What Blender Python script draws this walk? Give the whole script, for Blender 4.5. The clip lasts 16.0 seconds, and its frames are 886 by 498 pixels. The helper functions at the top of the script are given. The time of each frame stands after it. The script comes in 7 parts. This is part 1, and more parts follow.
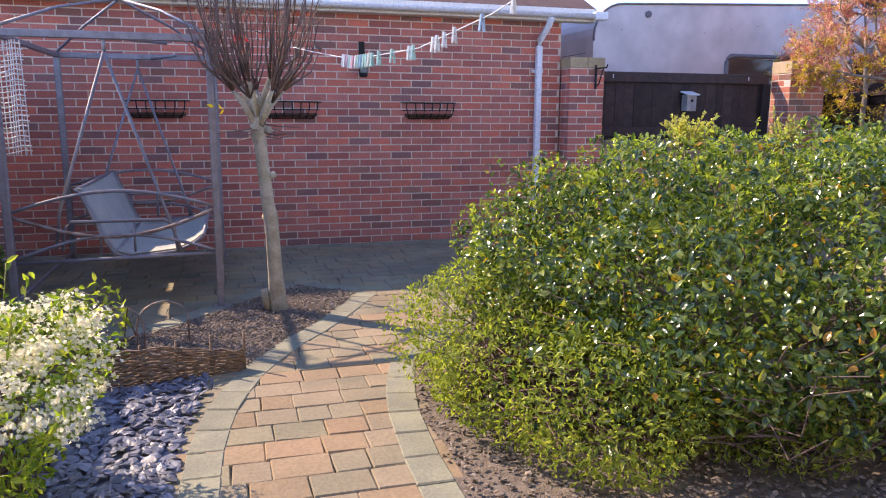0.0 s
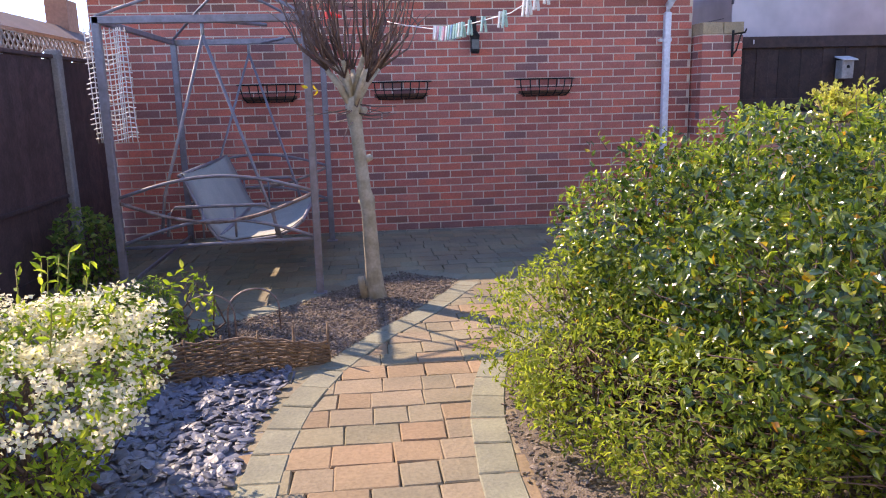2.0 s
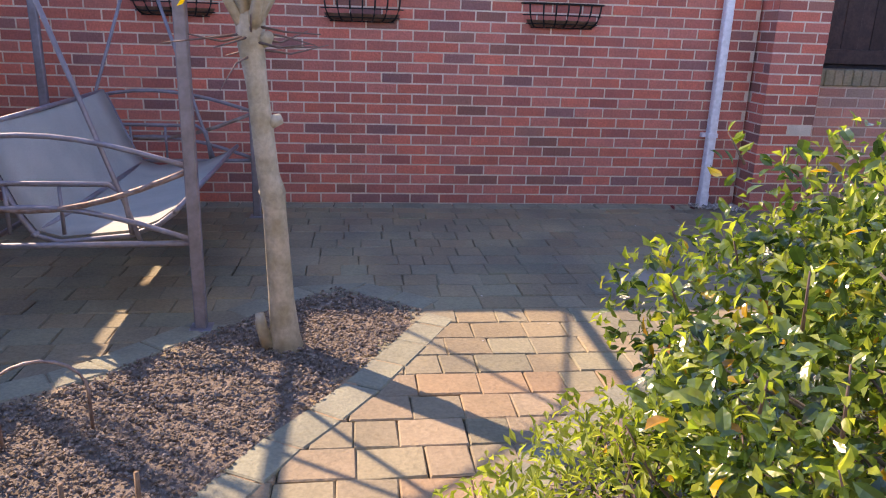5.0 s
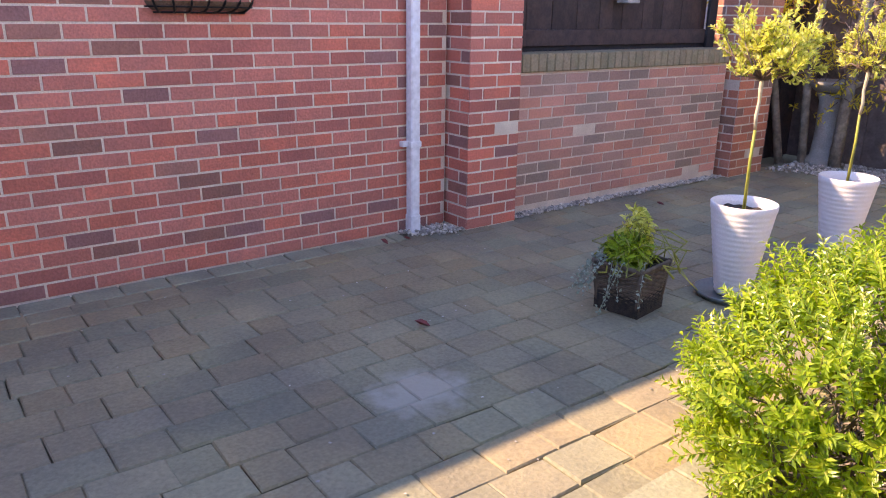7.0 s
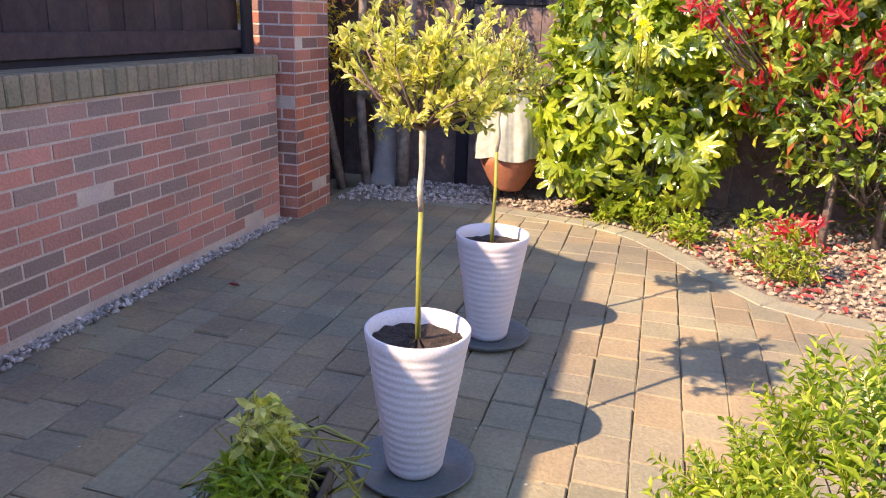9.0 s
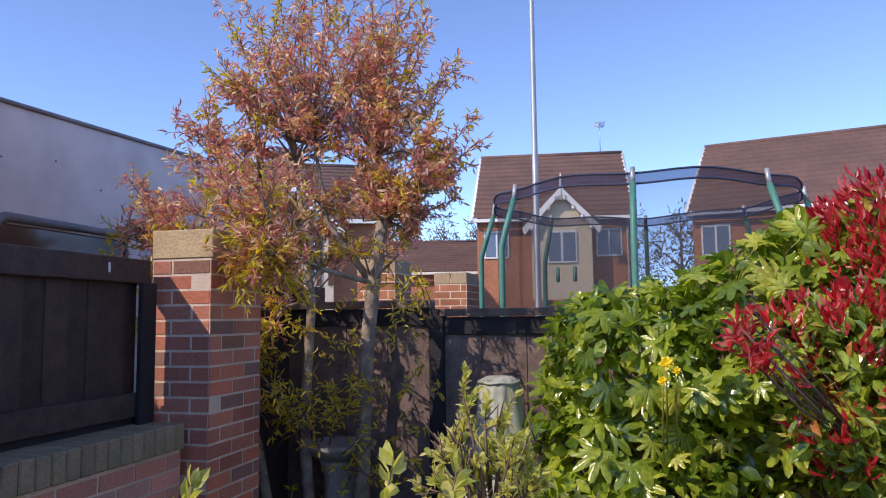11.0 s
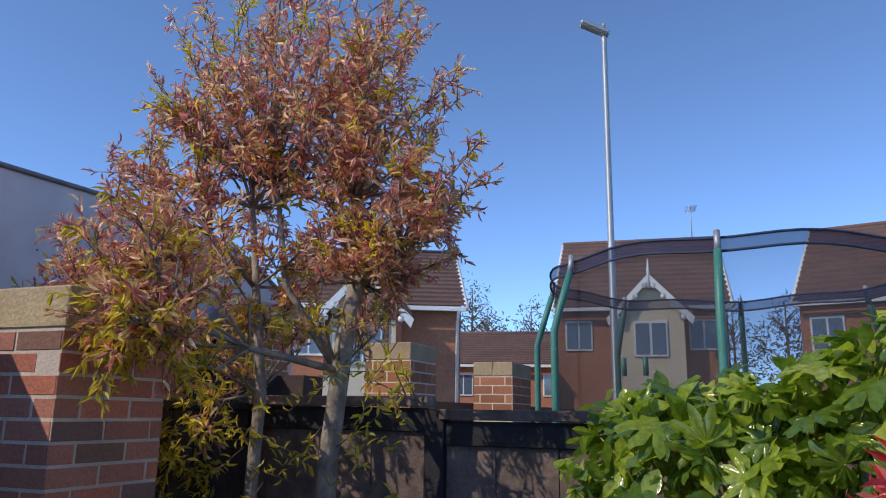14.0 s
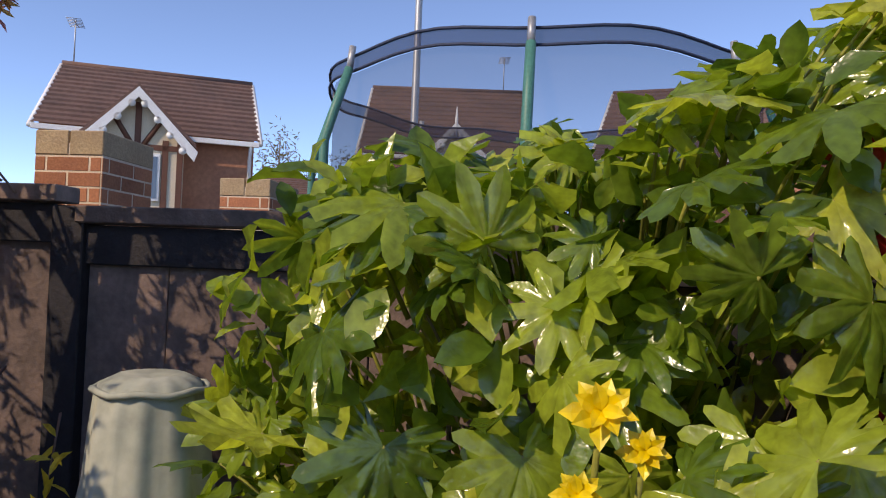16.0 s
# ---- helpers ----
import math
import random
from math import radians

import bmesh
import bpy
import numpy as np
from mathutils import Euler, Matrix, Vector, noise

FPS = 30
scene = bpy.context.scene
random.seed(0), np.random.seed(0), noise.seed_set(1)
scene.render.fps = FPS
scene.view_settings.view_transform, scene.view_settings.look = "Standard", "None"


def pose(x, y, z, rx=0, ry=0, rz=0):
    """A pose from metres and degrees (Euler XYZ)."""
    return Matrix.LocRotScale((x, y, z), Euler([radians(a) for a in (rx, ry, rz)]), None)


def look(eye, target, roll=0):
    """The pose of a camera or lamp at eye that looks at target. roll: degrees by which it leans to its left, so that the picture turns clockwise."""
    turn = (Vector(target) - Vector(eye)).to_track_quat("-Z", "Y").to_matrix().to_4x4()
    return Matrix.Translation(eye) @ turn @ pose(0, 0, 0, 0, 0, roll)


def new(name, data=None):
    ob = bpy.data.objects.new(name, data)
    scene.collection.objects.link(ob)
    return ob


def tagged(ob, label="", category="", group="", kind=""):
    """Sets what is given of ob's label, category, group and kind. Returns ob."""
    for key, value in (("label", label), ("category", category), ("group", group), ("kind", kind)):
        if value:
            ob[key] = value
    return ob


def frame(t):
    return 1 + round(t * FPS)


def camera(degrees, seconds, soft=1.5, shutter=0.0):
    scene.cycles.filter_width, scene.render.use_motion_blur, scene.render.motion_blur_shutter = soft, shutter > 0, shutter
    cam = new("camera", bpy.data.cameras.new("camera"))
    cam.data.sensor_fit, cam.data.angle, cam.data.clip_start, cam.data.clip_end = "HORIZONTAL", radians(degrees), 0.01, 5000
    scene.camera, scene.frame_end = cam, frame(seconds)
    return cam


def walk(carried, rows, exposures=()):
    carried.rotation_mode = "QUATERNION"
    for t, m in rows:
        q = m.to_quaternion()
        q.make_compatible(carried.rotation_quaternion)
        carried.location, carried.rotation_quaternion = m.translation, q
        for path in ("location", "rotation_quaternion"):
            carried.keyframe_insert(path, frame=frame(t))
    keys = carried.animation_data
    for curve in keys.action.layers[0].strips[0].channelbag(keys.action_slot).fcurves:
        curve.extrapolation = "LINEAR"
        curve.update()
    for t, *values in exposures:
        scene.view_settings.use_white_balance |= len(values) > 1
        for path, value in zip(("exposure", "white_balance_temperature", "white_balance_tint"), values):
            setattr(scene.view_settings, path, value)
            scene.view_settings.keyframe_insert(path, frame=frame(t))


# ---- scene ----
cam = camera(62.0, 16.0, soft=1.1)
PATH = [
    (0, (-3.336, -7.794, 1.38), (-2.788, -5.905, 1.02), 0.3),
    (0.5, (-3.309, -7.731, 1.372), (-2.685, -5.874, 0.968), 0.4),
    (1, (-3.283, -7.615, 1.369), (-2.771, -5.741, 0.892), -0.2),
    (1.5, (-3.166, -7.548, 1.371), (-2.88, -5.623, 0.912), -1.4),
    (2, (-3.056, -7.494, 1.345), (-2.864, -5.545, 0.94), -1.4),
    (2.5, (-2.928, -7.386, 1.324), (-2.619, -5.45, 0.93), 0.4),
    (3, (-2.737, -7.139, 1.308), (-2.329, -5.22, 0.922), 2.8),
    (3.5, (-2.575, -6.824, 1.274), (-2.239, -4.899, 0.844), 4.1),
    (3.7, (-2.555, -6.679, 1.272), (-2.298, -4.752, 0.804), 4.0),
    (5.8, (-2.891, -4.788, 1.382), (-2.582, -2.914, 0.755), -0.5),
    (6, (-2.908, -4.615, 1.377), (-2.46, -2.772, 0.742), -0.4),
    (6.5, (-2.859, -4.144, 1.356), (-2.02, -2.44, 0.728), 0.4),
    (7, (-2.573, -3.794, 1.348), (-1.429, -2.271, 0.736), 0.8),
    (7.5, (-2.194, -3.371, 1.346), (-0.796, -2.088, 0.714), 0.3),
    (8, (-1.885, -3.019, 1.368), (-0.282, -2.006, 0.732), 1.3),
    (8.5, (-1.579, -2.675, 1.379), (0.165, -1.936, 0.738), 1.5),
    (9, (-1.223, -2.489, 1.36), (0.615, -1.976, 0.76), 2.0),
    (9.5, (-0.881, -2.325, 1.385), (1.035, -1.97, 0.938), 2.2),
    (10, (-0.595, -2.247, 1.478), (1.367, -1.933, 1.255), 1.7),
    (10.2, (-0.484, -2.223, 1.504), (1.486, -1.896, 1.386), 1.3),
    (12.3, (0.625, -2.213, 1.616), (2.433, -1.485, 2.064), -0.2),
    (12.5, (0.691, -2.246, 1.62), (2.488, -1.495, 2.076), -0.2),
    (13, (0.9, -2.4, 1.646), (2.684, -1.62, 2.105), -0.1),
    (13.5, (1.104, -2.425, 1.629), (2.89, -1.646, 2.08), 0.4),
    (14, (1.356, -2.311, 1.622), (3.173, -1.599, 2.056), 0.9),
    (14.5, (1.516, -2.331, 1.617), (3.341, -1.654, 2.073), 1.9),
    (15, (1.918, -2.444, 1.565), (3.76, -1.76, 1.936), 4.7),
    (15.5, (2.355, -2.355, 1.521), (4.279, -1.852, 1.733), 2.6),
    (16, (2.739, -2.283, 1.493), (4.725, -2.056, 1.55), 2.2),
]
EXPOSURES = [(0, 1.82, 7900, 24), (3.7, 1.88, 8200, 25), (6.0, 2.32, 9200, 27), (7.5, 2.58, 9700, 27), (8.5, 2.5, 9200, 27), (9.5, 2.0, 8700, 27), (10.2, 1.5, 8100, 26), (12.3, 0.47, 6800, 7), (14.5, 0.48, 6900, 8), (15.5, 0.6, 7700, 15), (16, 0.65, 8500, 17)]
walk(cam, [(t, look(eye, target, roll)) for t, eye, target, roll in PATH], EXPOSURES)

# ---- light ----
SUN_TO = Vector((-0.94, 0.80, 1.0)).normalized()
world = bpy.data.worlds.new("sky")
scene.world = world
world.use_nodes = True
wn = world.node_tree
sky = wn.nodes.new("ShaderNodeTexSky")
sky.sky_type = "NISHITA"
sky.sun_disc = False
sky.sun_elevation = math.asin(SUN_TO.z)
sky.sun_rotation = math.atan2(SUN_TO.x, SUN_TO.y)
sky.air_density, sky.dust_density, sky.ozone_density = 0.58, 0.0, 6.0
sky.altitude = 2500
wn.links.new(sky.outputs[0], wn.nodes["Background"].inputs[0])
wn.nodes["Background"].inputs[1].default_value = 0.235
sun = new("sun", bpy.data.lights.new("sun", "SUN"))
sun.data.energy, sun.data.angle, sun.data.color = 2.05, radians(0.55), (1.0, 0.92, 0.80)
sun.matrix_world = look((0, 0, 30), Vector((0, 0, 30)) - SUN_TO)


# ---- materials ----
def mat(name, color, color2=None, scale=8.0, rough=0.8, metal=0.0, bump=0.2, bscale=60.0, rand=0.0, spec=0.5, hue=None, mode="object"):
    """A mottled surface: two colours by broad noise, fine grain and relief; rand varies the brightness piece by piece."""
    m = bpy.data.materials.new(name)
    m.use_nodes = True
    n, l = m.node_tree.nodes, m.node_tree.links
    b = n["Principled BSDF"]
    b.inputs["Roughness"].default_value, b.inputs["Metallic"].default_value = rough, metal
    b.inputs["Specular IOR Level"].default_value = spec
    tc = n.new("ShaderNodeTexCoord")
    geo = n.new("ShaderNodeNewGeometry")
    big, fine = n.new("ShaderNodeTexNoise"), n.new("ShaderNodeTexNoise")
    big.inputs["Scale"].default_value, big.inputs["Detail"].default_value = scale, 5
    fine.inputs["Scale"].default_value, fine.inputs["Detail"].default_value = bscale, 6
    for t in (big, fine):
        l.new(geo.outputs["Position"], t.inputs["Vector"])
    ramp = n.new("ShaderNodeMapRange")
    ramp.inputs[1].default_value, ramp.inputs[2].default_value = 0.36, 0.64
    l.new(big.outputs["Fac"], ramp.inputs[0])
    mix = n.new("ShaderNodeMix")
    mix.data_type = "RGBA"
    c2 = color2 or tuple(c * 0.72 for c in color)
    mix.inputs[6].default_value, mix.inputs[7].default_value = (*color, 1), (*c2, 1)
    l.new(ramp.outputs[0], mix.inputs[0])
    out = mix.outputs[2]
    if rand or hue:
        r = n.new("ShaderNodeObjectInfo") if mode == "object" else geo
        ro = r.outputs["Random"] if mode == "object" else geo.outputs["Random Per Island"]
        if hue:
            cr = n.new("ShaderNodeValToRGB")
            cr.color_ramp.interpolation = "CONSTANT"
            e = cr.color_ramp.elements
            while len(e) < len(hue):
                e.new(0.5)
            for k, (p, c) in enumerate(hue):
                e[k].position, e[k].color = p, (*c, 1)
            l.new(ro, cr.inputs[0])
            mh = n.new("ShaderNodeMix")
            mh.data_type, mh.blend_type = "RGBA", "MULTIPLY"
            mh.inputs[0].default_value = 1.0
            l.new(out, mh.inputs[6]), l.new(cr.outputs[0], mh.inputs[7])
            out = mh.outputs[2]
        hsv = n.new("ShaderNodeHueSaturation")
        ma = n.new("ShaderNodeMath")
        ma.operation = "MULTIPLY"
        ma.inputs[1].default_value = 7.31
        fr = n.new("ShaderNodeMath")
        fr.operation = "FRACT"
        mr = n.new("ShaderNodeMapRange")
        mr.inputs[3].default_value, mr.inputs[4].default_value = 1 - rand, 1 + rand
        l.new(ro, ma.inputs[0]), l.new(ma.outputs[0], fr.inputs[0]), l.new(fr.outputs[0], mr.inputs[0])
        l.new(mr.outputs[0], hsv.inputs["Value"]), l.new(out, hsv.inputs["Color"])
        out = hsv.outputs[0]
    grain = n.new("ShaderNodeHueSaturation")
    gm = n.new("ShaderNodeMapRange")
    gm.inputs[1].default_value, gm.inputs[2].default_value, gm.inputs[3].default_value, gm.inputs[4].default_value = 0.3, 0.7, 0.85, 1.15
    l.new(fine.outputs["Fac"], gm.inputs[0]), l.new(gm.outputs[0], grain.inputs["Value"]), l.new(out, grain.inputs["Color"])
    l.new(grain.outputs[0], b.inputs["Base Color"])
    if bump:
        bp = n.new("ShaderNodeBump")
        bp.inputs["Strength"].default_value, bp.inputs["Distance"].default_value = bump, 0.01
        l.new(fine.outputs["Fac"], bp.inputs["Height"]), l.new(bp.outputs[0], b.inputs["Normal"])
    return m


def leaf_mat(name, ramp, rough=0.35, trans=0.35, spec=0.5, tint=(1.0, 1.0, 0.6), mode="island"):
    """Leaves: colours by leaf along a ramp, a waxy face, light shining through."""
    m = bpy.data.materials.new(name)
    m.use_nodes = True
    n, l = m.node_tree.nodes, m.node_tree.links
    b = n["Principled BSDF"]
    b.inputs["Roughness"].default_value = rough
    b.inputs["Specular IOR Level"].default_value = spec
    r = n.new("ShaderNodeNewGeometry") if mode == "island" else n.new("ShaderNodeObjectInfo")
    cr = n.new("ShaderNodeValToRGB")
    e = cr.color_ramp.elements
    while len(e) < len(ramp):
        e.new(0.5)
    for k, (p, c) in enumerate(ramp):
        e[k].position, e[k].color = p, (*c, 1)
    l.new(r.outputs["Random Per Island"] if mode == "island" else r.outputs["Random"], cr.inputs[0])
    geo = r if mode == "island" else n.new("ShaderNodeNewGeometry")
    no = n.new("ShaderNodeTexNoise")
    no.inputs["Scale"].default_value = 45
    l.new(geo.outputs["Position"], no.inputs["Vector"])
    mr = n.new("ShaderNodeMapRange")
    mr.inputs[1].default_value, mr.inputs[2].default_value, mr.inputs[3].default_value, mr.inputs[4].default_value = 0.3, 0.7, 0.75, 1.25
    hs = n.new("ShaderNodeHueSaturation")
    l.new(no.outputs["Fac"], mr.inputs[0]), l.new(mr.outputs[0], hs.inputs["Value"]), l.new(cr.outputs[0], hs.inputs["Color"])
    l.new(hs.outputs[0], b.inputs["Base Color"])
    bp = n.new("ShaderNodeBump")
    bp.inputs["Strength"].default_value, bp.inputs["Distance"].default_value = 0.3, 0.01
    l.new(no.outputs["Fac"], bp.inputs["Height"]), l.new(bp.outputs[0], b.inputs["Normal"])
    tr = n.new("ShaderNodeBsdfTranslucent")
    tm = n.new("ShaderNodeMix")
    tm.data_type, tm.blend_type = "RGBA", "MULTIPLY"
    tm.inputs[0].default_value = 1
    tm.inputs[7].default_value = (2.2 * tint[0], 2.2 * tint[1], 2.2 * tint[2], 1)
    l.new(hs.outputs[0], tm.inputs[6]), l.new(tm.outputs[2], tr.inputs["Color"])
    mx = n.new("ShaderNodeMixShader")
    mx.inputs[0].default_value = trans
    l.new(b.outputs[0], mx.inputs[1]), l.new(tr.outputs[0], mx.inputs[2]), l.new(mx.outputs[0], n["Material Output"].inputs[0])
    return m


BRICK_HUES = [(0.0, (1.0, 1.0, 1.0)), (0.42, (1.12, 0.95, 0.85)), (0.68, (0.85, 0.8, 0.82)), (0.86, (0.52, 0.72, 0.86)), (0.95, (0.62, 0.8, 0.8))]
OLD_HUES = [(0.0, (1.0, 1.0, 1.0)), (0.35, (0.8, 1.0, 1.05)), (0.6, (1.05, 1.0, 0.95)), (0.78, (0.6, 0.9, 0.95))]
M = {}
M["brick"] = mat("red_brick", (0.62, 0.19, 0.14), (0.52, 0.17, 0.13), 5, 0.85, bump=0.5, bscale=90, rand=0.15, hue=BRICK_HUES)
M["brick_i"] = mat("red_brick_joined", (0.62, 0.19, 0.14), (0.52, 0.17, 0.13), 5, 0.85, bump=0.5, bscale=90, rand=0.15, hue=BRICK_HUES, mode="island")
M["brick_old"] = mat("weathered_brick", (0.62, 0.27, 0.205), (0.48, 0.23, 0.18), 2.2, 0.9, bump=0.5, bscale=80, rand=0.15, hue=OLD_HUES)
M["mortar"] = mat("mortar", (0.80, 0.68, 0.54), (0.66, 0.55, 0.44), 6, 0.95, bump=0.4, bscale=150)
M["mortar_old"] = mat("stained_mortar", (0.70, 0.57, 0.46), (0.54, 0.43, 0.35), 4, 0.95, bump=0.4, bscale=150)
M["brick_pier"] = mat("brown_red_brick", (0.52, 0.20, 0.13), (0.42, 0.16, 0.11), 3, 0.88, bump=0.5, bscale=80, rand=0.15, hue=BRICK_HUES)
M["coping"] = mat("brick_coping", (0.30, 0.23, 0.15), (0.22, 0.19, 0.12), 7, 0.95, bump=0.6, bscale=70, rand=0.12)


def stained(m, centre, radius, color):
    """Adds one splash of dried cement to a material, its edge broken by noise."""
    n, l = m.node_tree.nodes, m.node_tree.links
    b = n["Principled BSDF"]
    old = b.inputs["Base Color"].links[0].from_socket
    geo, sub, sc, ln, no, ad, mr, mix = [n.new("ShaderNode" + k) for k in ("NewGeometry", "VectorMath", "VectorMath", "VectorMath", "TexNoise", "Math", "MapRange", "Mix")]
    sub.operation, sc.operation, ln.operation, ad.operation, mix.data_type = "SUBTRACT", "MULTIPLY", "LENGTH", "MULTIPLY_ADD", "RGBA"
    sub.inputs[1].default_value, sc.inputs[1].default_value = centre, (1 / radius, 1.35 / radius, 0)
    no.inputs["Scale"].default_value, no.inputs["Detail"].default_value = 14, 8
    ad.inputs[1].default_value = 1.6
    mr.inputs[1].default_value, mr.inputs[2].default_value, mr.inputs[3].default_value, mr.inputs[4].default_value = 1.35, 1.95, 0.75, 0.0
    l.new(geo.outputs["Position"], sub.inputs[0]), l.new(sub.outputs[0], sc.inputs[0]), l.new(sc.outputs[0], ln.inputs[0])
    l.new(geo.outputs["Position"], no.inputs["Vector"])
    l.new(no.outputs["Fac"], ad.inputs[0]), l.new(ln.outputs["Value"], ad.inputs[2]), l.new(ad.outputs[0], mr.inputs[0])
    l.new(mr.outputs[0], mix.inputs[0]), l.new(old, mix.inputs[6])
    mix.inputs[7].default_value = (*color, 1)
    l.new(mix.outputs[2], b.inputs["Base Color"])
    return m


PAVE_HUES = [(0.0, (1.0, 1.0, 1.0)), (0.3, (1.06, 0.98, 0.92)), (0.55, (0.95, 1.0, 1.0)), (0.75, (1.04, 0.95, 0.88)), (0.9, (0.9, 0.97, 0.97))]
M["paver"] = stained(mat("paving_block", (0.31, 0.262, 0.162), (0.20, 0.178, 0.128), 1.7, 0.85, bump=0.4, bscale=70, rand=0.1, hue=PAVE_HUES), (-1.17, -1.79, 0), 0.21, (0.40, 0.37, 0.31))
M["paver_i"] = stained(mat("paving_block_joined", (0.31, 0.262, 0.162), (0.20, 0.178, 0.128), 1.7, 0.85, bump=0.4, bscale=70, rand=0.1, hue=PAVE_HUES, mode="island"), (-1.17, -1.79, 0), 0.21, (0.40, 0.37, 0.31))
PATH_HUES = [(0.0, (1.0, 1.0, 1.0)), (0.3, (1.06, 0.96, 0.88)), (0.55, (0.92, 0.98, 0.98)), (0.75, (1.09, 0.95, 0.87)), (0.92, (0.87, 0.97, 0.95))]
M["paver_path"] = mat("path_block", (0.33, 0.25, 0.16), (0.27, 0.215, 0.14), 3, 0.85, bump=0.4, bscale=70, rand=0.1, hue=PATH_HUES)
M["paver_path_i"] = mat("path_block_joined", (0.33, 0.25, 0.16), (0.27, 0.215, 0.14), 3, 0.85, bump=0.4, bscale=70, rand=0.1, hue=PATH_HUES, mode="island")
M["coping_pale"] = mat("buff_brick_cap", (0.50, 0.37, 0.215), (0.41, 0.30, 0.18), 7, 0.95, bump=0.6, bscale=70, rand=0.12)
M["kerb"] = mat("edging_stone", (0.30, 0.29, 0.20), (0.23, 0.225, 0.165), 5, 0.88, bump=0.4, bscale=70, rand=0.1)
M["joint"] = mat("jointing_sand", (0.20, 0.165, 0.115), (0.14, 0.115, 0.08), 9, 1.0, bump=0.5, bscale=200)
M["soil"] = mat("bark_soil", (0.25, 0.20, 0.16), (0.155, 0.12, 0.095), 20, 1.0, bump=1.0, bscale=120)
M["clod"] = mat("soil_clods", (0.31, 0.25, 0.20), (0.19, 0.15, 0.118), 30, 1.0, bump=0.6, bscale=150, rand=0.35, mode="island")
M["slate"] = mat("slate_chips", (0.20, 0.21, 0.26), (0.13, 0.14, 0.18), 12, 0.45, bump=0.3, bscale=60, rand=0.4, mode="island")
M["gravel"] = mat("pale_gravel", (0.38, 0.305, 0.22), (0.26, 0.20, 0.15), 25, 0.9, bump=0.3, bscale=90, rand=0.4, mode="island")
M["shell"] = mat("light_stones", (0.55, 0.50, 0.44), (0.30, 0.27, 0.24), 25, 0.9, bump=0.3, bscale=90, rand=0.45, mode="island")
M["white"] = mat("white_plastic", (0.78, 0.79, 0.82), (0.72, 0.73, 0.76), 4, 0.35, bump=0.03, bscale=30)
M["fascia"] = mat("cream_fascia", (0.80, 0.77, 0.70), (0.74, 0.71, 0.64), 4, 0.5, bump=0.03)
M["caravan"] = mat("caravan_skin", (0.66, 0.58, 0.57), (0.62, 0.545, 0.54), 0.6, 0.4, bump=0, bscale=3)
M["caravan_trim"] = mat("grey_trim", (0.22, 0.20, 0.22), None, 5, 0.4, bump=0.02)
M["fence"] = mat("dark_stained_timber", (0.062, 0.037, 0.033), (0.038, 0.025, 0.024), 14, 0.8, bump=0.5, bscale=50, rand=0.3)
M["fence_side"] = mat("red_brown_timber", (0.115, 0.062, 0.055), (0.075, 0.042, 0.038), 10, 0.8, bump=0.5, bscale=50, rand=0.25)
# White trellis given a grey colour that carries its backlit shade.
M["trellis"] = mat("backlit_grey_trellis", (0.36, 0.38, 0.40), (0.28, 0.30, 0.32), 8, 0.8, bump=0.1)
# Faded timber, its colour lifted to stand for sun on the end fence.
M["fence_sun"] = mat("faded_sunlit_timber", (0.215, 0.15, 0.13), (0.13, 0.092, 0.08), 9, 0.85, bump=0.5, bscale=50, rand=0.2)
M["blackwood"] = mat("black_timber", (0.025, 0.022, 0.028), None, 12, 0.8, bump=0.4, rand=0.2)
M["concrete"] = mat("concrete_post", (0.36, 0.33, 0.30), (0.26, 0.24, 0.22), 8, 0.95, bump=0.5, bscale=90)
M["steel"] = mat("grey_painted_steel", (0.27, 0.26, 0.29), (0.21, 0.195, 0.21), 15, 0.45, 0.3, bump=0.1, bscale=60)
M["rust"] = mat("worn_steel", (0.33, 0.27, 0.25), (0.20, 0.12, 0.085), 18, 0.55, 0.3, bump=0.2, bscale=80)
M["canvas"] = mat("pale_sling_fabric", (0.42, 0.42, 0.37), (0.36, 0.37, 0.33), 5, 0.85, bump=0.15, bscale=200)
M["iron"] = mat("black_iron", (0.018, 0.017, 0.016), None, 10, 0.6, 0.3, bump=0.1)
M["coir"] = mat("coir_liner", (0.22, 0.13, 0.09), (0.15, 0.09, 0.06), 25, 1.0, bump=0.8, bscale=110)
M["bark_pale"] = mat("pale_bark", (0.52, 0.45, 0.33), (0.38, 0.32, 0.21), 11, 0.8, bump=0.5, bscale=50)
M["twig_brown"] = mat("brown_twigs", (0.20, 0.13, 0.105), (0.14, 0.09, 0.075), 20, 0.7, bump=0.3)
M["bark_dark"] = mat("brown_bark", (0.23, 0.18, 0.15), (0.13, 0.10, 0.085), 14, 0.9, bump=0.7, bscale=50)
M["bark_grey"] = mat("grey_brown_bark", (0.34, 0.28, 0.23), (0.19, 0.155, 0.13), 14, 0.9, bump=0.7, bscale=50)
M["stem_green"] = mat("green_stem", (0.34, 0.33, 0.055), (0.22, 0.23, 0.05), 14, 0.6, bump=0.2)
M["pot"] = mat("white_ceramic_pot", (0.76, 0.73, 0.73), (0.70, 0.67, 0.68), 2.5, 0.5, bump=0.02, bscale=220)
M["saucer"] = mat("grey_green_saucer", (0.15, 0.175, 0.17), (0.11, 0.13, 0.125), 8, 0.35, bump=0.05)
M["compost"] = mat("dark_compost", (0.06, 0.042, 0.032), (0.03, 0.022, 0.018), 40, 1.0, bump=1.0, bscale=160)
M["wicker"] = mat("dark_wicker", (0.19, 0.135, 0.09), (0.10, 0.07, 0.05), 30, 0.8, bump=0.3, rand=0.3, mode="island")
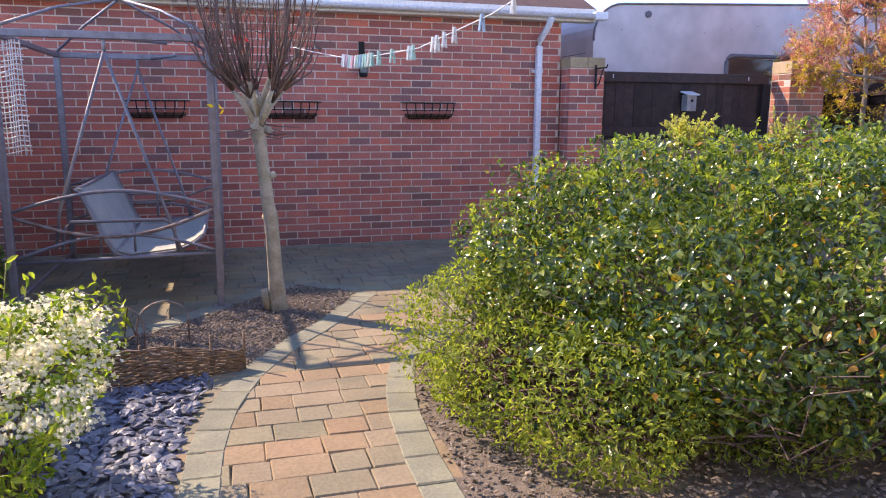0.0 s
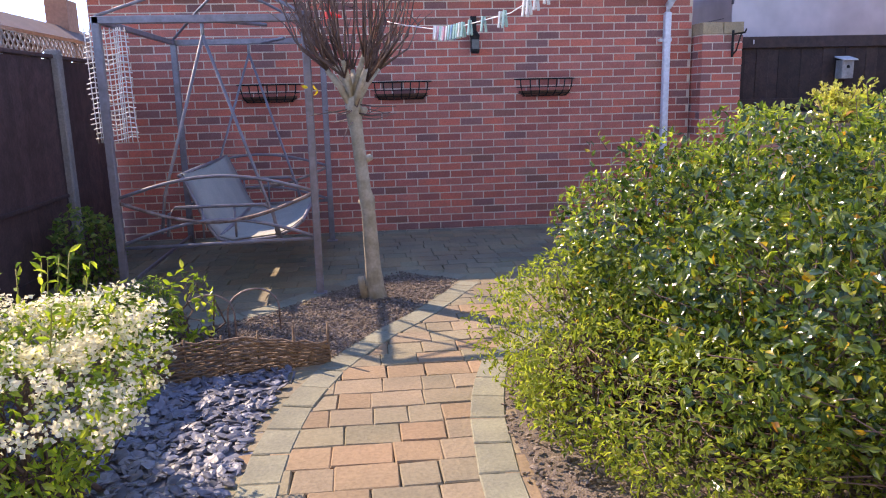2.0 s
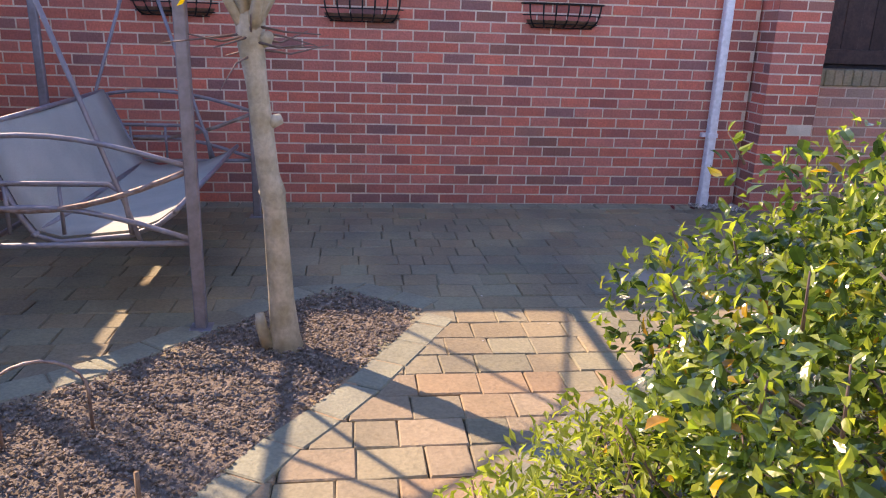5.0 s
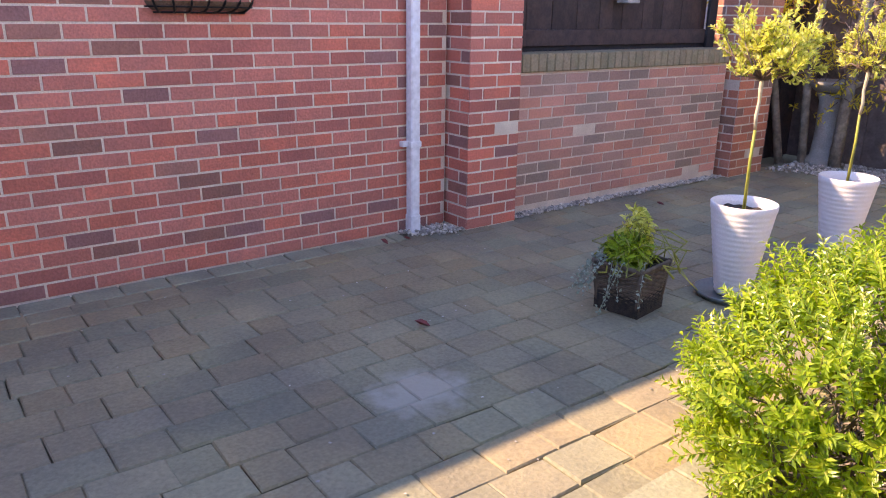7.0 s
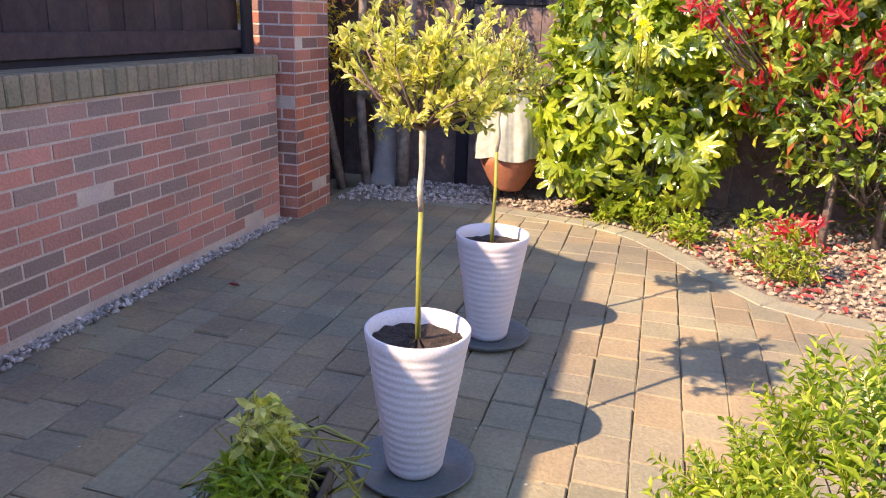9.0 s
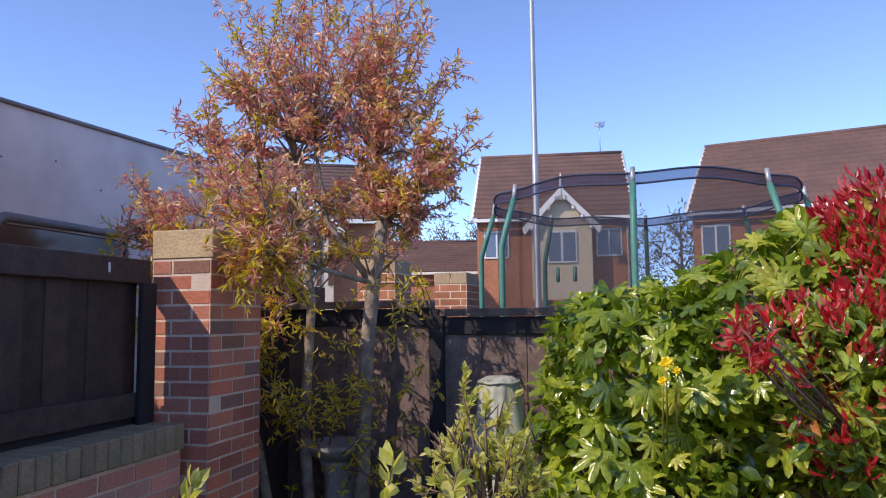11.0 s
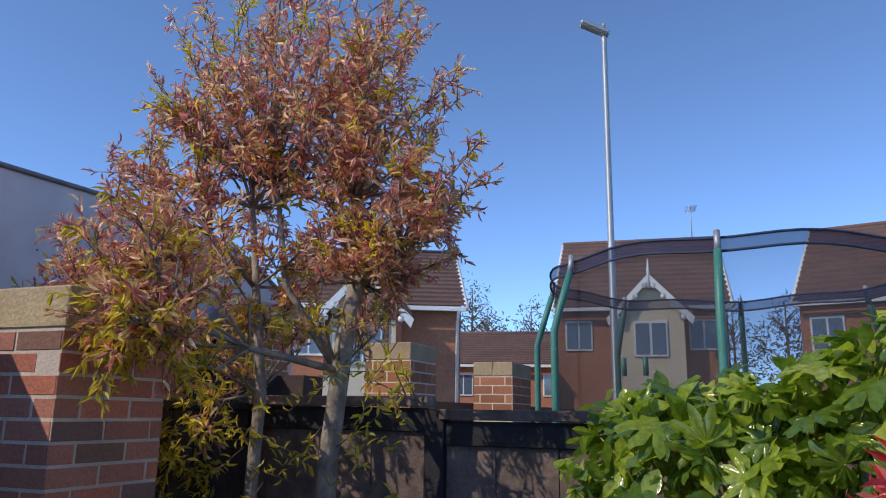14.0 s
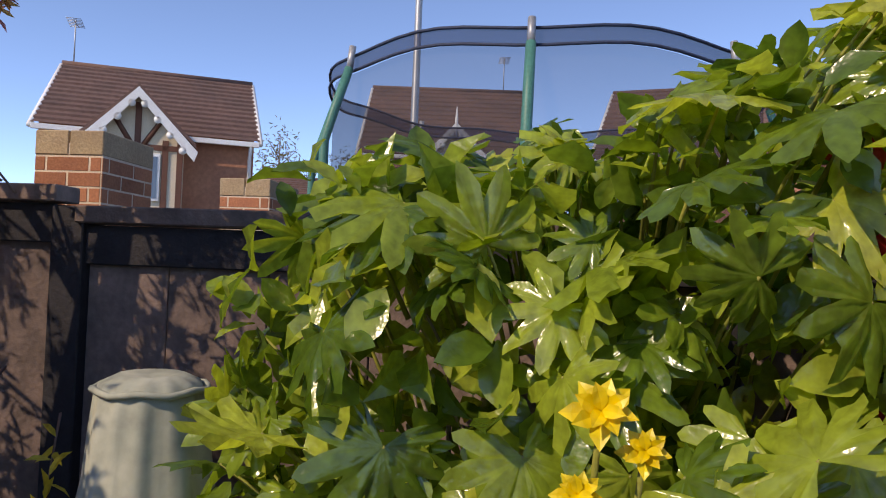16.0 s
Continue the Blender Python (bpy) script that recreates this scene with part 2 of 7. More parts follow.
M["willow"] = mat("woven_willow", (0.33, 0.22, 0.14), (0.20, 0.13, 0.085), 25, 0.8, bump=0.3, rand=0.35, mode="island")
M["terracotta"] = mat("terracotta", (0.42, 0.15, 0.075), (0.33, 0.12, 0.065), 9, 0.8, bump=0.2)
M["cover"] = mat("faded_green_cover", (0.45, 0.46, 0.38), (0.32, 0.34, 0.28), 7, 0.9, bump=0.08, bscale=25)
M["tile"] = mat("brown_roof_tile", (0.16, 0.088, 0.07), (0.12, 0.07, 0.058), 0.9, 0.85, bump=0.3, bscale=9)
M["farbrick"] = mat("far_brick", (0.44, 0.19, 0.11), (0.38, 0.155, 0.09), 1.2, 0.9, bump=0.2, bscale=10)
M["render"] = mat("cream_render", (0.72, 0.60, 0.44), (0.66, 0.55, 0.40), 0.7, 0.9, bump=0.1)
M["timber"] = mat("brown_timber", (0.17, 0.07, 0.045), None, 2, 0.8, bump=0.1)
M["paint"] = mat("white_paint", (0.82, 0.81, 0.79), (0.76, 0.75, 0.73), 1, 0.5, bump=0.02)
M["galv"] = mat("galvanised_steel", (0.42, 0.43, 0.44), (0.36, 0.37, 0.38), 3, 0.45, 0.5, bump=0.02)
M["tramp_green"] = mat("green_pole_sleeve", (0.06, 0.24, 0.19), (0.05, 0.19, 0.15), 6, 0.5, bump=0.05)
M["tramp_blue"] = mat("dark_blue_sleeve", (0.03, 0.045, 0.09), None, 5, 0.7, bump=0.1)
M["grass"] = mat("far_ground", (0.12, 0.13, 0.07), (0.16, 0.13, 0.09), 0.6, 1.0, bump=0.3)
M["greybox"] = mat("silvered_wood", (0.40, 0.38, 0.37), (0.30, 0.28, 0.27), 14, 0.8, bump=0.3)
M["dark"] = mat("hole_shade_black", (0.012, 0.011, 0.011), None, 5, 0.9, bump=0)
M["redleaf"] = mat("fallen_red_leaf", (0.32, 0.03, 0.035), (0.25, 0.05, 0.04), 30, 0.5, bump=0.1, rand=0.4, mode="island")
M["peg_a"] = mat("pale_green_peg", (0.45, 0.70, 0.58), None, 9, 0.5, bump=0)
M["peg_b"] = mat("white_peg", (0.78, 0.76, 0.70), None, 9, 0.5, bump=0)
M["peg_c"] = mat("pink_peg", (0.70, 0.35, 0.42), None, 9, 0.5, bump=0)
M["peg_d"] = mat("blue_peg", (0.35, 0.52, 0.68), None, 9, 0.5, bump=0)


def glass_mat(name, color, rough=0.05):
    m = bpy.data.materials.new(name)
    m.use_nodes = True
    b = m.node_tree.nodes["Principled BSDF"]
    b.inputs["Base Color"].default_value, b.inputs["Roughness"].default_value = (*color, 1), rough
    b.inputs["Specular IOR Level"].default_value = 0.8
    return m


def net_mat(name, color, cover):
    m = bpy.data.materials.new(name)
    m.use_nodes = True
    n, l = m.node_tree.nodes, m.node_tree.links
    d, t, x = n.new("ShaderNodeBsdfDiffuse"), n.new("ShaderNodeBsdfTransparent"), n.new("ShaderNodeMixShader")
    d.inputs[0].default_value, x.inputs[0].default_value = (*color, 1), cover
    l.new(t.outputs[0], x.inputs[1]), l.new(d.outputs[0], x.inputs[2]), l.new(x.outputs[0], n["Material Output"].inputs[0])
    return m


M["pane"] = glass_mat("window_pane", (0.10, 0.13, 0.17))
M["smoked"] = glass_mat("smoked_pane", (0.10, 0.06, 0.045), 0.12)
M["net"] = net_mat("enclosure_net", (0.05, 0.05, 0.06), 0.44)
M["net_band"] = net_mat("enclosure_band", (0.03, 0.04, 0.09), 0.72)
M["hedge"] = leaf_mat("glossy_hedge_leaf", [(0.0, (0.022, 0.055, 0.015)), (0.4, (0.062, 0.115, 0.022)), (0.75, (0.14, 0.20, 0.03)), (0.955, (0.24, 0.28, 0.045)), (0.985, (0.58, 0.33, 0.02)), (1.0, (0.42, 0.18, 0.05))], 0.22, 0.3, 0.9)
M["hedge_tip"] = leaf_mat("young_hedge_leaf", [(0.0, (0.14, 0.21, 0.03)), (0.5, (0.24, 0.30, 0.04)), (1.0, (0.36, 0.40, 0.07))], 0.35, 0.5)
M["brittle"] = leaf_mat("bronzed_hedge_leaf", [(0.0, (0.10, 0.06, 0.025)), (0.6, (0.22, 0.13, 0.04)), (1.0, (0.42, 0.28, 0.03))], 0.5, 0.4)
M["spirea"] = leaf_mat("light_green_leaf", [(0.0, (0.12, 0.17, 0.03)), (0.6, (0.23, 0.29, 0.045)), (1.0, (0.34, 0.37, 0.08))], 0.45, 0.48)
M["hebe"] = leaf_mat("hebe_leaf", [(0.0, (0.10, 0.18, 0.02)), (0.6, (0.24, 0.34, 0.035)), (1.0, (0.42, 0.47, 0.08))], 0.3, 0.4)
M["silver"] = leaf_mat("silver_leaf", [(0.0, (0.20, 0.27, 0.23)), (1.0, (0.34, 0.40, 0.36))], 0.8, 0.2)
M["blossom"] = leaf_mat("white_blossom", [(0.0, (0.78, 0.78, 0.68)), (1.0, (0.88, 0.87, 0.80))], 0.8, 0.62, tint=(0.62, 0.58, 0.46))
M["fatsia"] = leaf_mat("fatsia_leaf", [(0.0, (0.08, 0.15, 0.018)), (0.4, (0.20, 0.28, 0.03)), (0.85, (0.34, 0.41, 0.05)), (1.0, (0.46, 0.46, 0.07))], 0.22, 0.35, 0.9, mode="object")
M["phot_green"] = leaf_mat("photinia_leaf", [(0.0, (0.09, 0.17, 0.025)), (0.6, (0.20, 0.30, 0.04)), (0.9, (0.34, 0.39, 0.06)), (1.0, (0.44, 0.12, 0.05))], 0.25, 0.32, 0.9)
M["phot_red"] = leaf_mat("red_shoot", [(0.0, (0.30, 0.018, 0.03)), (0.5, (0.50, 0.04, 0.05)), (0.85, (0.56, 0.07, 0.07)), (1.0, (0.50, 0.20, 0.18))], 0.28, 0.4, tint=(1.0, 0.6, 0.6))
M["varieg"] = leaf_mat("variegated_leaf", [(0.0, (0.30, 0.33, 0.07)), (0.5, (0.48, 0.48, 0.13)), (1.0, (0.62, 0.58, 0.25))], 0.5, 0.4)
M["plum"] = leaf_mat("bronze_leaf", [(0.0, (0.34, 0.13, 0.15)), (0.35, (0.50, 0.25, 0.23)), (0.58, (0.50, 0.32, 0.18)), (0.78, (0.52, 0.43, 0.14)), (1.0, (0.76, 0.66, 0.54))], 0.32, 0.5, tint=(1.0, 0.82, 0.75))
M["olive"] = leaf_mat("olive_yellow_leaf", [(0.0, (0.32, 0.27, 0.04)), (0.6, (0.54, 0.45, 0.05)), (1.0, (0.50, 0.45, 0.09))], 0.4, 0.42, tint=(1.0, 0.9, 0.5))
M["yellow"] = leaf_mat("yellow_petal", [(0.0, (0.80, 0.56, 0.01)), (1.0, (0.84, 0.66, 0.03))], 0.4, 0.2, tint=(0.5, 0.45, 0.1))
M["herb"] = leaf_mat("herb_leaf", [(0.0, (0.07, 0.15, 0.03)), (0.7, (0.16, 0.24, 0.05)), (1.0, (0.30, 0.33, 0.10))], 0.5, 0.4)
M["far_tree"] = leaf_mat("far_twigs", [(0.0, (0.12, 0.09, 0.06)), (0.6, (0.18, 0.14, 0.08)), (1.0, (0.20, 0.19, 0.09))], 0.9, 0.2)


# ---- mesh helpers ----
def mesh_of(name, verts, faces, material, smooth=False):
    me = bpy.data.meshes.new(name)
    me.from_pydata([tuple(v) for v in verts], [], [tuple(f) for f in faces])
    me.materials.append(material)
    if smooth:
        me.polygons.foreach_set("use_smooth", [True] * len(me.polygons))
    me.update()
    return me


def put(name, me, parent=None, label="", m=None):
    ob = new(name, me)
    if parent is not None:
        ob.parent = parent
    if m is not None:
        ob.matrix_basis = m
    if label:
        ob["label"] = label
    return ob


def part(name, bm, material, parent, label="", smooth=False):
    me = bpy.data.meshes.new(name)
    bm.to_mesh(me)
    bm.free()
    me.materials.append(material)
    if smooth:
        me.polygons.foreach_set("use_smooth", [True] * len(me.polygons))
    return put(name, me, parent, label)


def thing(name, x, y, z, label, category, group="", rz=0.0, kind=""):
    ob = new(name)
    ob.empty_display_size = 0.1
    ob.matrix_basis = pose(x, y, z, 0, 0, rz)
    return tagged(ob, label, category, group, kind)


def boxes(*items, bevel=0.004):
    """A bmesh of boxes (x0, y0, z0, x1, y1, z1)."""
    bm = bmesh.new()
    for x0, y0, z0, x1, y1, z1 in items:
        g = bmesh.ops.create_cube(bm, size=1, matrix=Matrix.Translation(((x0 + x1) / 2, (y0 + y1) / 2, (z0 + z1) / 2)) @ Matrix.Diagonal((x1 - x0, y1 - y0, z1 - z0, 1)))
    if bevel:
        bmesh.ops.bevel(bm, geom=bm.edges[:], offset=bevel, segments=1, affect="EDGES")
    return bm


def tube_data(paths, sides=7):
    """Rings swept along paths; each path is a list of (point, radius)."""
    V, F = [], []
    for path in paths:
        base = len(V)
        k = len(path)
        for i, (p, r) in enumerate(path):
            a, b = Vector(path[max(i - 1, 0)][0]), Vector(path[min(i + 1, k - 1)][0])
            d = (b - a).normalized() if (b - a).length > 1e-6 else Vector((0, 0, 1))
            u = d.orthogonal().normalized() if abs(d.z) > 0.9 else d.cross(Vector((0, 0, 1))).normalized()
            w = d.cross(u)
            for s in range(sides):
                an = 2 * math.pi * s / sides
                V.append(Vector(p) + (u * math.cos(an) + w * math.sin(an)) * r)
        for i in range(k - 1):
            for s in range(sides):
                q, t = base + i * sides, (s + 1) % sides
                F.append((q + s, q + t, q + sides + t, q + sides + s))
        F.append(tuple(base + s for s in range(sides))[::-1])
        F.append(tuple(base + (k - 1) * sides + s for s in range(sides)))
    return V, F


def tube(name, paths, material, parent=None, label="", sides=7):
    V, F = tube_data(paths, sides)
    return put(name, mesh_of(name, V, F, material, True), parent, label)


def bow(a, b, rise, n=12, axis=(0, 0, 1)):
    a, b, ax = Vector(a), Vector(b), Vector(axis)
    return [a.lerp(b, i / n) + ax * rise * math.sin(math.pi * i / n) for i in range(n + 1)]


def revolve(profile, n=40):
    V = [(r * math.cos(2 * math.pi * s / n), r * math.sin(2 * math.pi * s / n), z) for r, z in profile for s in range(n)]
    F = [(i * n + s, i * n + (s + 1) % n, (i + 1) * n + (s + 1) % n, (i + 1) * n + s) for i in range(len(profile) - 1) for s in range(n)]
    return V, F


def leaf_shape(w=0.45, fold=0.12, curl=0.15):
    """A pointed leaf of unit length along y, with a folded midrib."""
    V = [(0, 0, 0), (-w * 0.42, 0.3, fold * 0.8), (0, 0.33, 0), (w * 0.42, 0.3, fold * 0.8), (-w * 0.4, 0.68, fold - curl * 0.3), (0, 0.7, -curl * 0.3), (w * 0.4, 0.68, fold - curl * 0.3), (0, 1.0, -curl)]
    return V, [(0, 2, 1), (0, 3, 2), (1, 2, 5, 4), (2, 3, 6, 5), (4, 5, 7), (5, 6, 7)]


def broad_leaf(w=0.56, fold=0.10, curl=0.22):
    """A broad pointed leaf of unit length with a wavy edge and a drooping tip."""
    rows = ((0.0, 0.04), (0.18, 0.55), (0.42, 0.95), (0.66, 1.0), (0.84, 0.62), (1.0, 0.02))
    V = []
    for k, (y, q) in enumerate(rows):
        droop = -curl * y * y
        wave = 0.03 if k % 2 else -0.02
        V += [(-w / 2 * q, y, droop + fold * q + wave), (0, y, droop), (w / 2 * q, y, droop + fold * q - wave)]
    F = [(3 * i + j, 3 * i + j + 1, 3 * i + j + 4, 3 * i + j + 3) for i in range(len(rows) - 1) for j in range(2)]
    return V, F


def small_leaf(w=0.5, fold=0.15):
    return [(0, 0, 0), (-w * 0.5, 0.5, fold), (0, 0.5, 0), (w * 0.5, 0.5, fold), (0, 1, -0.1)], [(0, 2, 1), (0, 3, 2), (1, 2, 4), (2, 3, 4)]


def cloud_mesh(name, shape, P, Y, Z, S, material):
    """Many leaves in one mesh: shape at points P, along Y, facing Z, of length S."""
    bv, bf = np.array(shape[0], float), shape[1]
    P, Y, Z, S = np.array(P, float), np.array(Y, float), np.array(Z, float), np.array(S, float)
    Y /= np.linalg.norm(Y, axis=1)[:, None] + 1e-9
    X = np.cross(Y, Z)
    X /= np.linalg.norm(X, axis=1)[:, None] + 1e-9
    Z = np.cross(X, Y)
    V = P[:, None, :] + S[:, None, None] * (bv[None, :, 0, None] * X[:, None, :] + bv[None, :, 1, None] * Y[:, None, :] + bv[None, :, 2, None] * Z[:, None, :])
    k, n = len(bv), len(P)
    F = [tuple(i * k + j for j in f) for i in range(n) for f in bf]
    me = mesh_of(name, V.reshape(-1, 3).tolist(), F, material)
    return me


def unit(n, rng):
    v = rng.normal(size=(n, 3))
    return v / np.linalg.norm(v, axis=1)[:, None]


def lumpy(blobs, n, rng, inner=0.78, zmin=0.05, lump=0.10, freq=3.0):
    """Points and outward directions in the outer shell of a union of ellipsoids ((x, y, z), (rx, ry, rz))."""
    P, N = [], []
    vol = np.array([b[1][0] * b[1][1] + b[1][0] * b[1][2] + b[1][1] * b[1][2] for b in blobs])
    pick = rng.choice(len(blobs), size=n * 3, p=vol / vol.sum())
    U = unit(n * 3, rng)
    for i, u in zip(pick, U):
        c, r = np.array(blobs[i][0]), np.array(blobs[i][1])
        q = c + u * r
        s = inner + (1 - inner) * rng.random() ** 0.5 + lump * noise.noise(Vector(q * freq)) * 2
        p = c + u * r * s
        if p[2] < zmin:
            continue
        if any(j != i and (((p - np.array(b[0])) / np.array(b[1])) ** 2).sum() < 0.55 for j, b in enumerate(blobs)):
            continue
        nn = u / r
        P.append(p), N.append(nn / np.linalg.norm(nn))
        if len(P) == n:
            break
    return np.array(P), np.array(N)


def foliage(name, blobs, n, shape, size, material, parent, rng, label="", inner=0.78, zmin=0.05, lump=0.10, up=0.5, jitter=0.8, freq=3.0):
    P, N = lumpy(blobs, n, rng, inner, zmin, lump, freq)
    R = unit(len(P), rng)
    Z = N + np.array([0, 0, up]) + R * jitter
    Y = N * 0.5 + unit(len(P), rng) * 0.9
    S = size * (0.6 + 0.7 * rng.random(len(P)))
    return put(name, cloud_mesh(name, shape, P, Y, Z, S, material), parent, label)


def branching(base, tips, rng, r0=0.02, r1=0.003, wob=0.05, steps=6):
    paths = []
    for t in tips:
        a, b = Vector(base), Vector(t)
        pts = []
        for i in range(steps + 1):
            f = i / steps
            p = a.lerp(b, f) + Vector(rng.normal(size=3) * wob * math.sin(math.pi * f))
            pts.append((p, r0 + (r1 - r0) * f))
        paths.append(pts)
    return paths


def shrub_stems(parent, blobs, n, rng, material, base, r0=0.012, name="stemwork", label="", reach=0.8):
    tips = []
    for i in range(n):
        c, r = blobs[rng.integers(len(blobs))]
        tips.append(np.array(c) + unit(1, rng)[0] * np.array(r) * reach)
    paths = []
    for t in tips:
        b = (base[0] + rng.normal() * 0.12, base[1] + rng.normal() * 0.12, base[2])
        t = (t[0], t[1], max(t[2], 0.12))
        paths += branching(b, [t], rng, r0 * (0.5 + rng.random()), 0.002, 0.06)
    return tagged(tube(name, paths, material, parent, label, 5), kind="stuff")


# ---- bricks ----
def brick_block(L, H, depth=0.0045, ch=0.0015):
    """One brick's visible face: a chamfered slab, its front at y = -depth."""
    x, z = L / 2, H / 2
    V = [(-x, 0, -z), (x, 0, -z), (x, 0, z), (-x, 0, z), (-x, -depth + ch, -z), (x, -depth + ch, -z), (x, -depth + ch, z), (-x, -depth + ch, z),
         (-x + ch, -depth, -z + ch), (x - ch, -depth, -z + ch), (x - ch, -depth, z - ch), (-x + ch, -depth, z - ch)]
    F = [(8, 9, 10, 11), (4, 5, 9, 8), (5, 6, 10, 9), (6, 7, 11, 10), (7, 4, 8, 11), (0, 1, 5, 4), (1, 2, 6, 5), (2, 3, 7, 6), (3, 0, 4, 7)]
    return V, F


BRICKS = {}


def brick_mesh(L, H, material):
    key = (round(L, 3), round(H, 3), material.name)
    if key not in BRICKS:
        V, F = brick_block(L, H)
        BRICKS[key] = mesh_of("brick", V, F, material)
    return BRICKS[key]


def courses(length, n, z0, rng, offset=0.0, pitch=0.225, rise=0.075, joint=0.0115):
    """Bricks of a stretcher bond: centre x, centre z, length."""
    for k in range(n):
        x = -(offset + (pitch / 2 if k % 2 else 0.0))
        while x < length - 0.03:
            a, b = max(x, 0.0) + joint / 2, min(x + pitch, length) - joint / 2
            if b - a > 0.03:
                yield (a + b) / 2, z0 + (k + 0.5) * rise, b - a
            x += pitch


def lay_bricks(parent, m, length, n, material, joined, rng, z0=0.0, near=None, offset=0.0, name="brick"):
    """Lays bricks in the plane of m (x along, z up, front towards -y). near(x, z): which are single pieces; the rest is one mesh."""
    V, F = [], []
    for x, z, L in courses(length, n, z0, rng, offset):
        q = m @ Matrix.Translation((x, rng.normal() * 0.0012, z)) @ Matrix.Rotation(rng.normal() * 0.004, 4, "Y")
        if near is None or near(x, z):
            put(name, brick_mesh(L, 0.0635, material), parent, "", q)
        else:
            bv, bf = brick_block(L, 0.0635)
            b = len(V)
            V += [q @ Vector(v) for v in bv]
            F += [tuple(b + i for i in f) for f in bf]
    if V:
        tagged(put("brickwork", mesh_of("brickwork", V, F, joined), parent), kind="stuff")


rng = np.random.default_rng(7)
LATE = []


# ---- house wall ----
def house_wall():
    w = tagged(part("wall_north", boxes((-5.6, 0.0, -0.05, 0.28, 0.28, 2.42), bevel=0), M["mortar"], None), "red brick house wall with pale mortar joints", "wall", kind="structure")

    def finish():
        lay_bricks(w, pose(-5.6, 0, 0), 5.88, 32, M["brick"], M["brick_i"], rng, 0.005, lambda x, z: 3.35 < x and z < 0.98, offset=0.11)
    LATE.append(finish)
    side = tagged(part("wall_house_end", boxes((0.262, 0.282, -0.05, 0.28, 6.0, 2.42), (-5.6, 5.9, -0.05, 0.26, 6.0, 2.42), (-5.62, 0.282, -0.05, -5.602, 5.9, 2.42), bevel=0), M["farbrick"], None), "plain brick end walls of the house", "wall", kind="structure")
    bm = bmesh.new()
    ridge, eave, ov = 3.9, 2.36, 0.155
    for y0, y1, z0, z1 in ((-ov, 3.0, eave, ridge), (6.155, 3.0, eave, ridge)):
        # Left overhang is added length that blocks a sliver of sun on the ground.
        vs = [bm.verts.new(v) for v in ((-6.35, y0, z0 + 0.1), (0.62, y0, z0 + 0.1), (0.62, y1, z1), (-6.35, y1, z1))]
        bm.faces.new(vs)
    g = bmesh.ops.extrude_face_region(bm, geom=bm.faces[:])
    bmesh.ops.translate(bm, verts=[v for v in g["geom"] if isinstance(v, bmesh.types.BMVert)], vec=(0, 0, 0.06))
    bmesh.ops.recalc_face_normals(bm, faces=bm.faces[:])
    tagged(part("roof", bm, M["tile"], None), "brown tiled house roof above the eaves", "roof", kind="structure")
    gab = bmesh.new()
    for x in (0.27, -5.61):
        gab.faces.new([gab.verts.new(v) for v in ((x, 0.3, 2.42), (x, 5.9, 2.42), (x, 3.0, 3.96))])
    tagged(part("wall_gable", gab, M["farbrick"], None), "brick gable under the roof slope", "wall", kind="structure")
    e = thing("fascia_and_gutter", -2.6, -0.15, 2.38, "cream painted fascia and white gutter along the eaves", "gutter", kind="structure")
    part("fascia", boxes((-3.2, -0.03, -0.0, 3.2, -0.01, 0.135)), M["fascia"], e)
    part("soffit", boxes((-3.2, -0.009, -0.0, 3.2, 0.15, 0.015)), M["fascia"], e)
    V, F = [], []
    n = 10
    for x in (-3.25, 3.24):
        for s in range(n + 1):
            a = math.pi + math.pi * s / n
            V.append((x, -0.085 + 0.05 * math.cos(a), 0.075 + 0.05 * math.sin(a)))
        for s in range(n + 1):
            a = 2 * math.pi - math.pi * s / n
            V.append((x, -0.085 + 0.045 * math.cos(a), 0.075 + 0.045 * math.sin(a)))
    k = 2 * (n + 1)
    F = [(s, (s + 1) % k, k + (s + 1) % k, k + s) for s in range(k)] + [tuple(range(k))[::-1], tuple(range(k, 2 * k))]
    put("gutter", mesh_of("gutter", V, F, M["white"], True), e)
    part("gutter_end_box", boxes((3.15, -0.14, 0.015, 3.30, -0.032, 0.10), bevel=0.01), M["white"], e)


house_wall()


def downpipe():
    d = thing("downpipe", 0.0, -0.045, 0.0, "white square plastic downpipe fixed to the brick wall", "pipe")
    part("pipe", boxes((-0.033, -0.033, 0.01, 0.033, 0.033, 2.12), bevel=0.008), M["white"], d)
    V, F = tube_data([[((0, 0, 2.10), 0.036), ((0, -0.02, 2.18), 0.036), ((0.05, -0.12, 2.32), 0.036), ((0.06, -0.19, 2.41), 0.036)]], 8)
    put("swan_neck", mesh_of("swan_neck", V, F, M["white"], True), d)
    for z in (0.57, 1.85):
        c = part("pipe_clip", boxes((-0.075, 0.0, z - 0.016, 0.04, 0.042, z + 0.016), (-0.04, -0.037, z - 0.018, 0.04, 0.03, z + 0.018), bevel=0.003), M["white"], d)
    part("shoe", boxes((-0.036, -0.037, 0.0, 0.036, 0.037, 0.12), bevel=0.006), M["white"], d)


downpipe()


